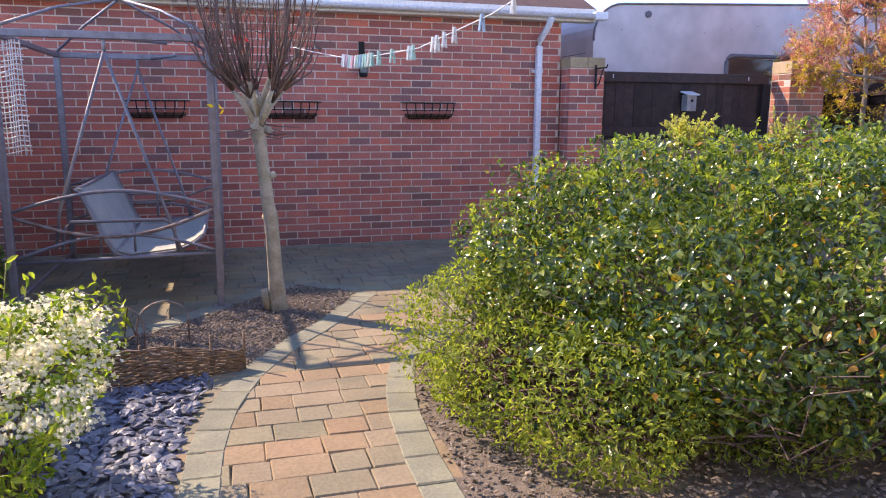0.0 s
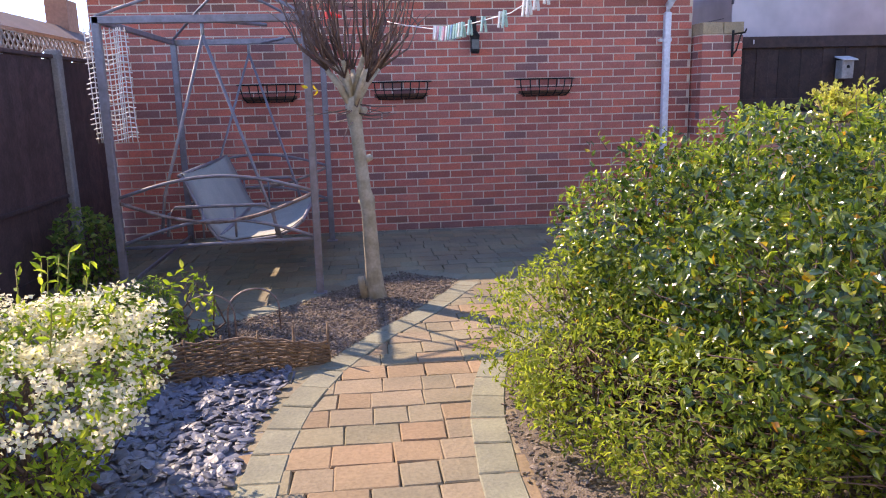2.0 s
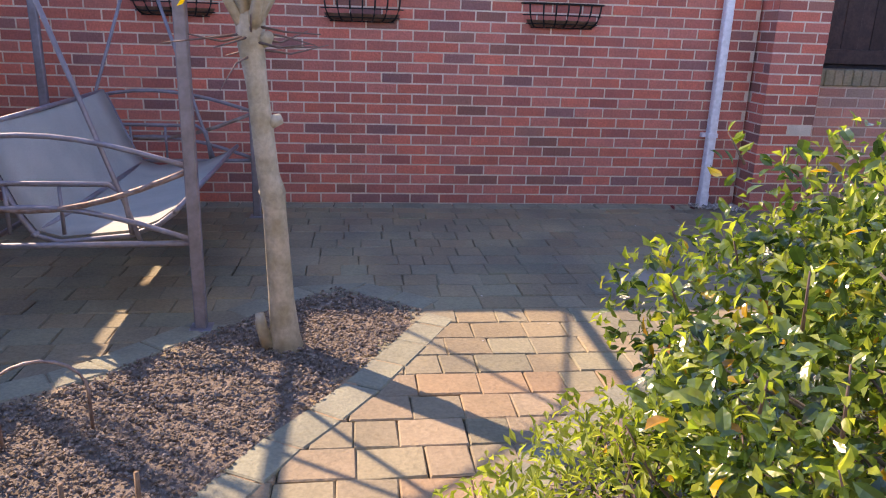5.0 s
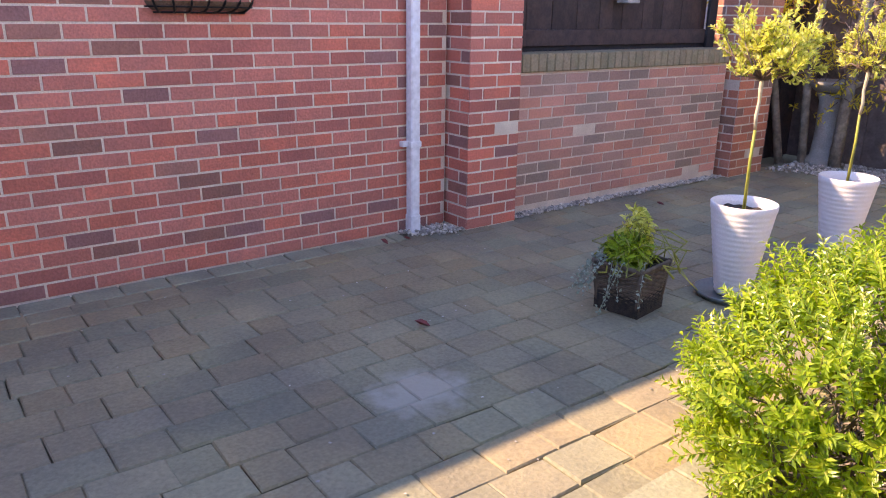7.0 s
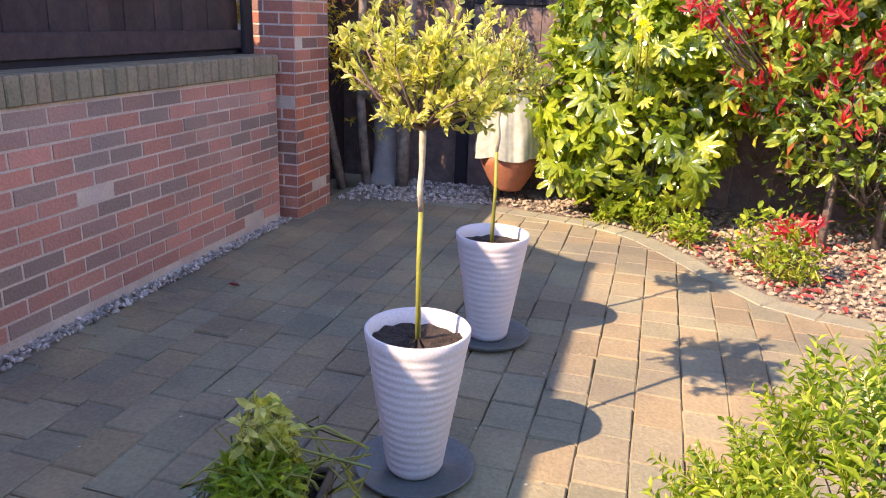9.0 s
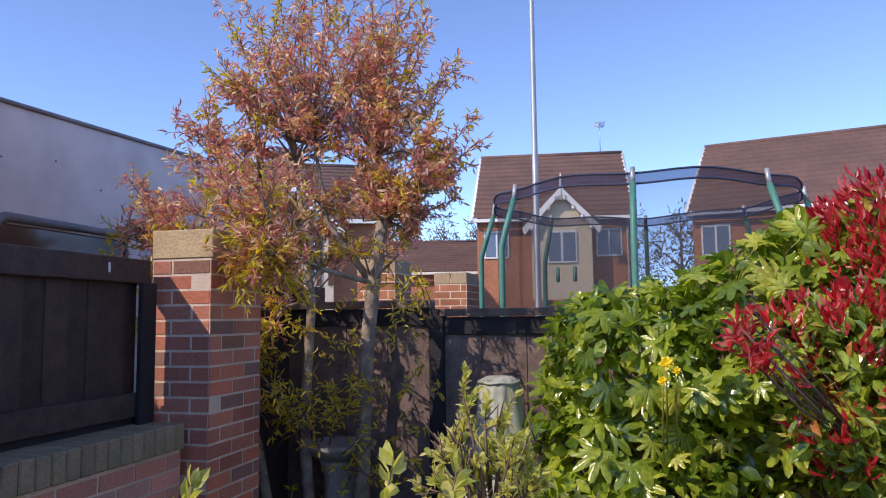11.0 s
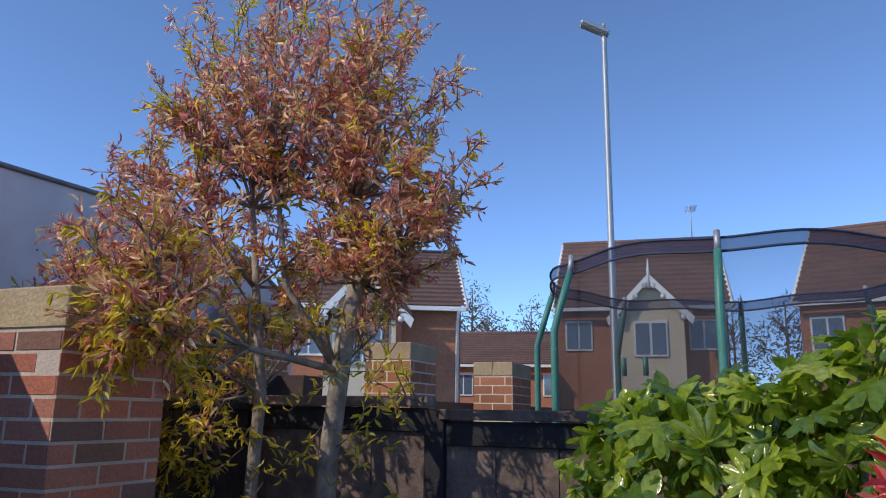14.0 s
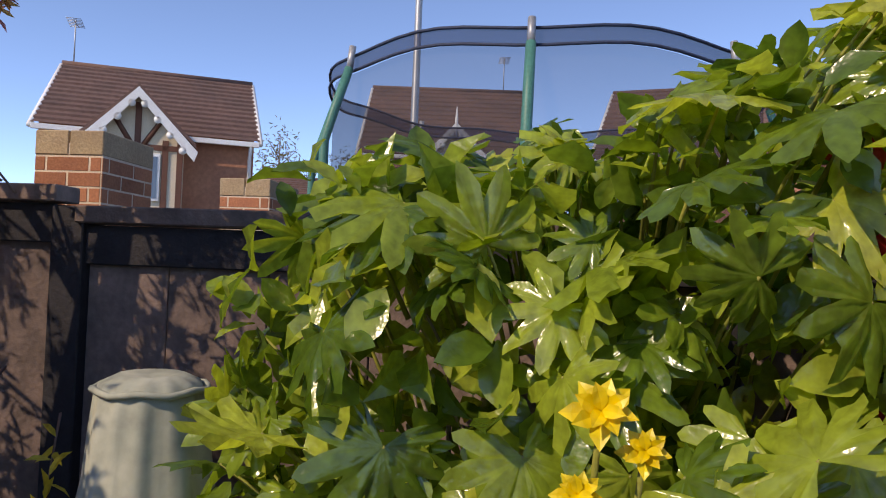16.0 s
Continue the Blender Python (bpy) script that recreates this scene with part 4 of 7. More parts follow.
# ---- left side: fence, swing, tree, beds ----
def side_fence():
    f = thing("boundary_fence", -5.52, 0, 0, "dark brown close-board fence with concrete posts", "fence")
    for k, y0 in enumerate((-8.6, -6.75, -4.9, -3.05, -1.2)):
        part("post", boxes((-0.02, y0 - 0.05, -0.02, 0.08, y0 + 0.05, 1.78), bevel=0.01), M["concrete"], f, "pale concrete post")
        y1 = y0 + 1.85 if y0 < -2 else -0.02
        y = y0 + 0.06
        while y < y1 - 0.06:
            w = min(0.135 + 0.02 * rng.random(), y1 - 0.055 - y)
            if w > 0.03:
                part("board", boxes((0.0 + 0.008 * rng.random(), y, 0.12, 0.03, y + w, 1.70 + 0.01 * rng.random()), bevel=0.003), M["fence_side"], f)
            y += w - 0.006 if w > 0.03 else 0.1
        part("gravel_board", boxes((0.0, y0 + 0.055, -0.02, 0.035, y1 - 0.055, 0.12)), M["fence_side"], f)
        part("capping", boxes((-0.02, y0 + 0.055, 1.71, 0.05, y1 - 0.055, 1.74)), M["fence_side"], f)
    part("batten", boxes((0.04, -6.0, 0.62, 0.06, -1.3, 0.65)), M["fence_side"], f)


side_fence()


def trellis():
    t = thing("trellis", -6.6, 0, 0, "pale diagonal trellis rising behind the fence", "trellis")
    paths = []
    for k in range(64):
        y = -4.0 + 0.12 * k
        paths.append([((0, y, 1.6), 0.011), ((0, y + 0.5, 2.1), 0.011)])
        paths.append([((0.012, y + 0.5, 1.6), 0.011), ((0.012, y, 2.1), 0.011)])
    for i, p in enumerate(paths):
        tube("lath", [p], M["trellis"], t, "", 4)
    part("top_rail", boxes((-0.02, -4.1, 2.1, 0.03, 4.2, 2.14)), M["trellis"], t)
    for y in (-4.05, -1.7, 0.5, 2.4, 4.15):
        part("post", boxes((-0.04, y - 0.04, -0.06, -0.012, y + 0.04, 2.16)), M["trellis"], t)


trellis()


def swing_seat():
    s = thing("garden_swing", -4.09, -1.40, 0.0, "grey steel garden swing frame with a pale fabric seat, canopy removed", "swing seat")
    w, d, H = 0.66, 0.98, 1.9
    for i, (x, y) in enumerate(((-w, -d), (w, -d), (-w, d), (w, d))):
        part("leg", boxes((x - 0.026, y - 0.022, 0, x + 0.026, y + 0.022, H), bevel=0.006), M["steel"], s)
        part("foot", boxes((x - 0.05, y - 0.05, 0, x + 0.05, y + 0.05, 0.012)), M["steel"], s)
    for y in (-d, d):
        part("end_beam", boxes((-w - 0.02, y - 0.022, H - 0.05, w + 0.02, y + 0.022, H), bevel=0.005), M["steel"], s)
        tube("upper_bow", [[(p, 0.012) for p in bow((-w, y, 0.72), (w, y, 0.73), 0.13)]], M["steel"], s, "", 7)
        tube("lower_bow", [[(p, 0.013) for p in bow((-w, y, 0.70), (w, y, 0.72), -0.17)]], M["rust"], s, "worn brown lower bow", 7)
        tube("bottom_bow", [[(p, 0.012) for p in bow((-w, y, 0.40), (w, y, 0.41), 0.15)]], M["steel"], s, "", 7)
        tube("bottom_rail", [[((-w, y, 0.38), 0.013), ((w, y, 0.40), 0.013)]], M["steel"], s, "", 7)
        tube("hook", [[((0, y, H - 0.05), 0.012), ((0, y * 0.99, H - 0.13), 0.012)]], M["galv"], s, "", 7)
        tube("knee_brace", [[((0.12, y, H - 0.04), 0.014), ((0.36, y - math.copysign(0.4, y), H - 0.03), 0.014)]], M["steel"], s, "", 6)
        yy = y - math.copysign(0.07, y)
        tube("hanger", [[((0.0, y, H - 0.13), 0.011), ((-0.36, yy, 0.72), 0.011), ((-0.40, yy, 0.46), 0.011)]], M["steel"], s, "", 7)
        tube("hanger", [[((0.0, y, H - 0.13), 0.011), ((0.36, yy, 0.56), 0.011), ((0.42, yy, 0.36), 0.011)]], M["steel"], s, "", 7)
        arm = [((-0.36, yy, 0.44), 0.012), ((-0.34, yy, 0.60), 0.012), ((-0.30, yy, 0.64), 0.012), ((0.30, yy, 0.64), 0.012), ((0.36, yy, 0.60), 0.012), ((0.38, yy, 0.42), 0.012)]
        tube("armrest", [arm], M["steel"], s, "", 7)
        for x in (-0.12, 0.1):
            tube("arm_stay", [[((x, yy, 0.42), 0.009), ((x, yy, 0.63), 0.009)]], M["steel"], s, "", 6)
    for x in (-w, w):
        part("side_beam", boxes((x - 0.02, -d + 0.024, H - 0.045, x + 0.02, d - 0.024, H - 0.005), bevel=0.005), M["steel"], s)
        part("side_rail", boxes((x - 0.012, -d + 0.024, 0.10, x + 0.012, d - 0.024, 0.125)), M["steel"], s) if x < 0 else None
    for x, y in ((-w, -d), (w, -d), (-w, d), (w, d)):
        tube("canopy_strut", [[((x, y, H), 0.012), ((x * 0.5, y * 0.55, H + 0.20), 0.011), ((0, 0, H + 0.34), 0.011)]], M["steel"], s, "", 6)
    V = []
    prof = [(-0.26, 0.87), (-0.24, 0.86), (-0.09, 0.50), (-0.04, 0.42), (0.06, 0.39), (0.36, 0.42), (0.48, 0.47), (0.56, 0.53)]
    for side in (0, 1):
        for y in np.linspace(-0.84, 0.84, 9):
            for i, (x, z) in enumerate(prof):
                sag = 0.03 * (1 - (y / 0.84) ** 2)
                V.append((x - 0.02 * side, y, z - 0.02 * side - sag))
    n, k = len(prof), 9
    F = [(o + a * n + i, o + a * n + i + 1, o + (a + 1) * n + i + 1, o + (a + 1) * n + i) for o in (0, n * k) for a in range(k - 1) for i in range(n - 1)]
    for a, r in ((0, 1), (k - 1, -1)):
        F += [(a * n + i, a * n + i + 1, n * k + a * n + i + 1, n * k + a * n + i) for i in range(n - 1)]
    put("sling_seat", mesh_of("sling_seat", V, F, M["canvas"], True), s, "pale grey-green sling fabric")
    for pr in (prof[0], prof[-1], prof[3]):
        tube("seat_rail", [[((pr[0], -0.88, pr[1] - 0.015), 0.013), ((pr[0], 0.88, pr[1] - 0.015), 0.013)]], M["steel"], s, "", 7)
    for y in (-0.86, 0.86):
        tube("seat_side", [[((x, y, z - 0.02), 0.012) for x, z in prof]], M["steel"], s, "", 7)
    r = np.random.default_rng(12)
    paths = []
    for i in range(13):
        x = -0.22 + 0.022 * i
        paths.append([((-w + 0.1 + x, -d + 0.12 + 0.04 * math.sin(i + q), H - 0.06 - 0.75 * q), 0.004) for q in np.linspace(0, 1, 9)])
    for j in range(22):
        z = H - 0.09 - 0.033 * j
        paths.append([((-w - 0.13 + 0.28 * q, -d + 0.12 + 0.04 * math.sin(q * 6 + j), z + 0.012 * math.sin(q * 9)), 0.004) for q in np.linspace(0, 1, 7)])
    tube("string_net", paths, M["paint"], s, "bundled cream string net", 4)


swing_seat()


def small_tree():
    r = np.random.default_rng(21)
    t = thing("standard_tree", -3.052, -2.60, 0.0, "young pollarded tree with smooth pale trunk and bare upright shoots", "tree")
    trunk = [((0.02, 0, -0.02), 0.076), ((0.01, 0, 0.06), 0.063), ((0.0, 0, 0.22), 0.053), ((-0.015, 0, 0.6), 0.046), ((-0.02, 0, 0.68), 0.051), ((-0.035, 0, 0.75), 0.044), ((-0.065, 0.0, 1.1), 0.041), ((-0.08, 0, 1.24), 0.05), ((-0.08, 0, 1.34), 0.058), ((-0.075, 0, 1.42), 0.035)]
    tube("trunk", [trunk], M["bark_pale"], t, "", 16)
    tube("cut_stub", [[((-0.06, -0.02, 0.02), 0.028), ((-0.085, -0.03, 0.13), 0.024), ((-0.088, -0.03, 0.17), 0.02)]], M["bark_pale"], t, "", 9)
    for z, a in ((0.66, 2.2), (0.3, -0.4), (0.95, 0.5), (1.26, -1.2)):
        tube("knot", [[((-0.03, 0, z), 0.03), ((-0.03 + 0.055 * math.cos(a), 0.055 * math.sin(a), z + 0.015), 0.022)]], M["bark_pale"], t, "", 8)
    limbs, shoots = [], []
    for i in range(14):
        a = 2 * math.pi * i / 14 + r.normal() * 0.2
        h = 1.27 + 0.13 * r.random()
        e = Vector((-0.08 + math.cos(a) * (0.10 + 0.10 * r.random()), math.sin(a) * (0.10 + 0.1 * r.random()), h + 0.12 + 0.1 * r.random()))
        limbs.append([((-0.08, 0, h - 0.06), 0.028), (Vector((-0.08, 0, h)).lerp(e, 0.5) + Vector((0, 0, -0.01)), 0.021), (e, 0.015)])
        for j in range(7):
            up = 0.35 + 0.75 * r.random()
            out = 0.13 + 0.32 * r.random()
            b = a + r.normal() * 0.5
            tip = e + Vector((math.cos(b) * out, math.sin(b) * out, up))
            mid = e.lerp(tip, 0.4) + Vector((math.cos(b) * 0.06, math.sin(b) * 0.06, -0.02))
            shoots.append([(e, 0.0075), (mid, 0.006), (e.lerp(tip, 0.75) + Vector(r.normal(size=3) * 0.015), 0.0045), (tip, 0.002)])
            for q in range(2):
                f = 0.35 + 0.5 * r.random()
                o = e.lerp(tip, f)
                shoots.append([(o, 0.0035), (o + Vector(r.normal(size=3) * 0.05) + Vector((0, 0, 0.10)), 0.0015)])
    for i in range(12):
        a = 6.28 * r.random()
        z = 1.2 + 0.12 * r.random()
        shoots.append([((-0.08, 0, z), 0.006), ((-0.08 + 0.16 * math.cos(a), 0.16 * math.sin(a), z - 0.02), 0.004), ((-0.08 + 0.32 * math.cos(a), 0.32 * math.sin(a), z + 0.05 * r.normal()), 0.002)])
    for l in limbs:
        tube("limb", [l], M["bark_pale"], t, "", 8)
    tagged(tube("shoot_fan", shoots, M["twig_brown"], t, "bare brown upright shoots", 4), kind="stuff")
    P = np.array([(-0.36, -0.06, 1.42), (-0.33, -0.05, 1.44), (-0.30, -0.05, 1.41), (0.06, 0.0, 2.02)])
    tagged(put("new_leaf", cloud_mesh("new_leaf", leaf_shape(0.5), P, unit(4, r), unit(4, r), np.full(4, 0.05), M["yellow"]), t, "few yellow-green new leaves"), kind="stuff")


small_tree()


def ribbon_bow():
    b = thing("red_tie", -3.24, -2.74, 1.84, "small red plastic tie caught in the tree shoots", "tie")
    r = np.random.default_rng(3)
    put("strip", cloud_mesh("strip", leaf_shape(0.6), r.normal(size=(7, 3)) * 0.012, unit(7, r), unit(7, r), np.full(7, 0.045), M["phot_red"]), b)


ribbon_bow()


def clothes_line():
    c = thing("clothes_line", -2.9, -2.80, 1.80, "thin washing line tied to the tree", "washing line")
    pts = [Vector((-2.9, -2.8, 1.80)), Vector((-2.81, -2.95, 1.765)), Vector((-2.62, -3.47, 1.685)), Vector((-2.38, -4.03, 1.71)), Vector((-2.23, -4.71, 1.80)), Vector((-2.05, -5.5, 1.98)), Vector((-1.7, -7.0, 2.40)), Vector((-1.3, -8.8, 3.0))]
    tube("cord", [[(p - pts[0], 0.003) for p in pts]], M["paint"], c, "", 5)
    tube("line_post", [[(pts[-1] - pts[0], 0.025), (Vector((-1.3, -8.8, -0.02)) - pts[0], 0.025)]], M["galv"], c, "", 8)

    def at(f):
        f *= len(pts) - 1
        i = min(int(f), len(pts) - 2)
        return pts[i].lerp(pts[i + 1], f - i)

    def peg(p, material, label, turn):
        g = thing("clothes_peg", p.x, p.y, p.z, label, "peg", "pegs on the washing line", rz=turn)
        for sx in (-1, 1):
            bm = boxes((-0.005, -0.006, -0.055, 0.005, 0.006, 0.02), bevel=0.002)
            bmesh.ops.transform(bm, matrix=Matrix.Translation((sx * 0.008, 0, 0)) @ Matrix.Rotation(radians(-9 * sx), 4, "Y"), verts=bm.verts[:])
            part("peg_half", bm, material, g)
        tube("spring", [[((-0.008, 0, -0.012), 0.004), ((0.008, 0, -0.012), 0.004)]], M["galv"], g, "", 6)
    kinds = ((M["peg_a"], "pale green plastic clothes peg on the line"), (M["peg_b"], "white plastic clothes peg on the line"), (M["peg_c"], "pink plastic clothes peg on the line"), (M["peg_d"], "blue plastic clothes peg on the line"))
    fs = [0.255 + 0.0062 * i for i in range(13)] + [0.345, 0.375, 0.41, 0.418, 0.462, 0.470, 0.485, 0.505, 0.555, 0.60]
    ks = [1, 1, 2, 0, 1, 2, 1, 0, 3, 0, 0, 1, 0, 0, 0, 1, 0, 1, 1, 1, 1, 3, 1]
    for f, k in zip(fs, ks):
        peg(at(f), kinds[k][0], kinds[k][1], 30 + 20 * rng.random())


clothes_line()


def wattle():
    w = thing("wattle_edging", -3.30, -3.82, 0.0, "low woven willow hurdle edging between soil and slate", "edging")
    a, b = Vector((0, 0, 0)), Vector((-1.7, -0.42, 0))
    r = np.random.default_rng(31)
    n = 30
    for k in range(16):
        z = 0.015 + 0.0125 * k
        ph = k % 2
        path = []
        for i in range(n + 1):
            p = a.lerp(b, i / n)
            y = 0.012 * (1 if (i + ph) % 2 else -1)
            path.append((Vector((p.x - y * 0.2, p.y + y, z * (0.55 + 0.45 * min(1, i / 8)) + 0.004 * r.normal())), 0.0065))
        tube("withy", [path], M["willow"], w, "", 5)
    for i in range(0, n + 1, 3):
        p = a.lerp(b, i / n)
        tube("stake", [[(p, 0.008), (p + Vector((0, 0, 0.225)), 0.007)]], M["willow"], w, "", 5)


wattle()


def hoop_edging():
    h = thing("hoop_edging", -3.75, -3.35, 0.0, "rusty wire hoop edging standing in the soil", "edging")
    for k in range(4):
        c = Vector((-0.24 * k, -0.10 * k + 0.05, 0))
        pts = [(c + Vector((0.14 * math.cos(a), 0.05 * math.cos(a), 0.16 + 0.13 * math.sin(a))), 0.006) for a in np.linspace(0, math.pi, 12)]
        tube("hoop", [[(c + Vector((0.14, 0.05, -0.02)), 0.006)] + pts + [(c + Vector((-0.14, -0.05, -0.02)), 0.006)]], M["rust"], h, "", 5)


hoop_edging()


def white_bush():
    r = np.random.default_rng(41)
    b = thing("flowering_shrub", -4.25, -5.05, 0.0, "leafy spring shrub covered in frothy white blossom", "shrub")
    B = [((0, 0, 0.38), (0.42, 0.40, 0.33)), ((0.18, 0.05, 0.47), (0.30, 0.30, 0.26)), ((-0.35, 0.05, 0.40), (0.38, 0.35, 0.32)), ((0.02, -0.25, 0.35), (0.4, 0.3, 0.3)), ((-0.9, 0.0, 0.4), (0.45, 0.4, 0.4))]
    shrub_stems(b, B, 60, r, M["twig_brown"], (0, 0, 0), 0.008, "stemwork", "reddish brown stems")
    foliage("leaves", B, 6500, small_leaf(0.42), 0.04, M["hebe"], b, r, lump=0.16, inner=0.5)
    P, N = [], []
    q, nn = lumpy(B, 520, r, 1.0, 0.25, 0.15)
    pp, yy, zz = [], [], []
    for c, n_ in zip(q, nn):
        if n_[2] < 0.12:
            continue
        for _ in range(34):
            o = r.normal(size=3) * np.array([0.024, 0.024, 0.014])
            pp.append(c + o), yy.append(unit(1, r)[0]), zz.append(n_ + np.array([0, 0, 1]) + unit(1, r)[0] * 0.6)
    put("blossom", cloud_mesh("blossom", small_leaf(0.9, 0.1), pp, yy, zz, 0.014 + 0.008 * r.random(len(pp)), M["blossom"]), b, "frothy white flower clusters")
    T = []
    for i in range(14):
        a = 6.28 * r.random()
        T.append([((0.25 * math.cos(a), 0.25 * math.sin(a), 0.5), 0.004), ((0.34 * math.cos(a), 0.34 * math.sin(a), 0.72 + 0.1 * r.random()), 0.002)])
    tagged(tube("leader_shoot", T, M["stem_green"], b, "", 4), kind="stuff")
    P2 = np.array([Vector(t[0][0]).lerp(Vector(t[1][0]), f) for t in T for f in np.linspace(0.2, 1, 9)])
    put("shoot_leaves", cloud_mesh("shoot_leaves", leaf_shape(0.4), P2, unit(len(P2), r) + [0, 0, 0.8], unit(len(P2), r), np.full(len(P2), 0.05), M["hebe"]), b)


white_bush()


def low_bush(name, x, y, blobs, n, size, material, label, category, seed, shape=None, stem=None, zmin=0.02, inner=0.6, stems=30, lump=0.14):
    r = np.random.default_rng(seed)
    b = thing(name, x, y, 0.0, label, category)
    shrub_stems(b, blobs, stems, r, stem or M["twig_brown"], (0, 0, 0), 0.006)
    foliage("leaves", blobs, n, shape or small_leaf(0.45), size, material, b, r, inner=inner, zmin=zmin, lump=lump)
    return b


low_bush("green_mound", -4.45, -3.55, [((0, 0, 0.16), (0.28, 0.24, 0.20)), ((0.18, 0.0, 0.2), (0.16, 0.16, 0.24))], 2600, 0.035, M["herb"], "dark feathery green perennial mound in the soil bed", "plant", 51)
low_bush("leafy_sprig", -4.02, -3.6, [((0, 0, 0.25), (0.12, 0.10, 0.25))], 150, 0.05, M["hebe"], "sparse upright bright green sprig", "plant", 52, leaf_shape(0.45), stems=10)
low_bush("fence_ivy", -5.2, -1.75, [((0, 0, 0.25), (0.2, 0.5, 0.35))], 900, 0.05, M["herb"], "dark leafy plant at the fence foot", "plant", 53, leaf_shape(0.6))


# ---- the hedge island ----
def hedge():
    r = np.random.default_rng(61)
    h = thing("evergreen_hedge", -0.7, -4.45, 0.0, "large rounded glossy evergreen hedge with yellowing leaves", "hedge")
    B = [((-0.95, 0.1, 0.62), (0.54, 0.66, 0.48)), ((-0.30, 0.05, 0.72), (0.75, 0.82, 0.52)), ((0.45, 0.1, 0.76), (0.8, 0.85, 0.50)), ((1.0, 0.0, 0.70), (0.7, 0.9, 0.55)), ((-0.55, -0.45, 0.60), (0.75, 0.62, 0.48)), ((0.3, -0.75, 0.68), (0.85, 0.7, 0.55)), ((-1.02, 0.05, 0.45), (0.50, 0.60, 0.40)), ((1.0, -0.9, 0.7), (0.7, 0.7, 0.55)), ((0.0, -1.0, 0.55), (0.7, 0.5, 0.35)), ((-0.5, -0.95, 0.40), (0.72, 0.5, 0.34)), ((0.35, -1.2, 0.45), (0.6, 0.45, 0.36))]
    SKIRT = [((-1.0, -0.75, 0.42), (0.55, 0.6, 0.36)), ((-0.45, -1.15, 0.46), (0.7, 0.5, 0.36)), ((0.4, -1.35, 0.52), (0.8, 0.5, 0.40)), ((1.2, -1.3, 0.55), (0.7, 0.6, 0.45))]
    shrub_stems(h, B, 170, r, M["bark_dark"], (-0.2, -0.2, 0.0), 0.014, "branchwork", "tangled brown branches")
    shrub_stems(h, [B[5], B[7], B[8]], 60, r, M["bark_dark"], (0.5, -0.7, 0.0), 0.016, "branchwork")
    tube("trunk", [[((0.62, -0.95, -0.03), 0.06), ((0.64, -0.93, 0.2), 0.05), ((0.55, -0.85, 0.5), 0.035)]], M["bark_dark"], h, "", 9)
    foliage("leaves", B, 36000, leaf_shape(0.55, 0.1), 0.043, M["hedge"], h, r, inner=0.62, zmin=0.2, lump=0.24, up=0.45, jitter=0.85, freq=3.6)
    foliage("skirt_leaves", SKIRT, 5200, leaf_shape(0.55, 0.12), 0.042, M["hedge"], h, r, "sparser lower leaves", inner=0.55, zmin=0.14, lump=0.3, up=0.4, jitter=0.9, freq=3.2)
    foliage("bronzed_leaves", [((0.55, -1.3, 0.62), (0.75, 0.55, 0.42)), ((1.1, -0.95, 0.75), (0.7, 0.7, 0.5))], 420, leaf_shape(0.5, 0.14), 0.046, M["brittle"], h, r, "yellowing and bronzed leaves", inner=0.75, zmin=0.25, lump=0.25)
    shrub_stems(h, SKIRT, 150, r, M["twig_brown"], (0.25, -0.95, 0.0), 0.009, "branchwork", "bare brown twigs", 0.95)
    shrub_stems(h, SKIRT[:2], 80, r, M["twig_brown"], (-0.75, -0.7, 0.0), 0.006, "branchwork", "", 1.0)
    foliage("young_leaves", [b for b in B if b[0][2] > 0.6], 9000, small_leaf(0.5), 0.030, M["hedge_tip"], h, r, "fresh yellow-green tips", inner=0.98, zmin=0.62, lump=0.24, freq=3.6)
    P, N = lumpy(B, 260, r, 1.0, 0.75, 0.14)
    T, L = [], []
    for p, n_ in zip(P, N):
        if n_[2] < 0.2:
            continue
        d = np.array([n_[0] * 0.3, n_[1] * 0.3, 1.0]) + r.normal(size=3) * 0.25
        e = p + d * (0.04 + 0.06 * r.random())
        T.append([(p, 0.003), (e, 0.0015)])
        for f in np.linspace(0.3, 1, 6):
            L.append(p + (e - p) * f)
    tagged(tube("sprig_stemwork", T, M["twig_brown"], h, "", 4), kind="stuff")
    put("sprig_leaves", cloud_mesh("sprig_leaves", leaf_shape(0.5), L, unit(len(L), r) + [0, 0, 0.6], unit(len(L), r) + [0, 0, 0.5], 0.025 + 0.015 * r.random(len(L)), M["hedge_tip"]), h)
    L = np.array([(-1.35, 0.25, 0.95 + 0.022 * i) for i in range(10)]) + r.normal(size=(10, 3)) * 0.01
    tagged(put("tall_sprig", cloud_mesh("tall_sprig", leaf_shape(0.5), L, unit(10, r), unit(10, r), np.full(10, 0.035), M["hedge"]), h), kind="stuff")


hedge()
low_bush("light_green_shrub", -2.02, -4.45, [((-0.12, 0, 0.36), (0.48, 0.46, 0.34)), ((0.05, -0.35, 0.30), (0.46, 0.40, 0.30)), ((0.1, 0.3, 0.30), (0.35, 0.32, 0.26)), ((0.32, -0.75, 0.27), (0.45, 0.42, 0.27)), ((0.75, -1.0, 0.24), (0.42, 0.36, 0.24)), ((-0.14, -0.5, 0.26), (0.36, 0.45, 0.26)), ((0.02, -0.95, 0.26), (0.38, 0.42, 0.26))], 14500, 0.032, M["spirea"], "twiggy light green shrub spilling over the path edge", "shrub", 71, small_leaf(0.4), inner=0.55, stems=190, zmin=0.05)
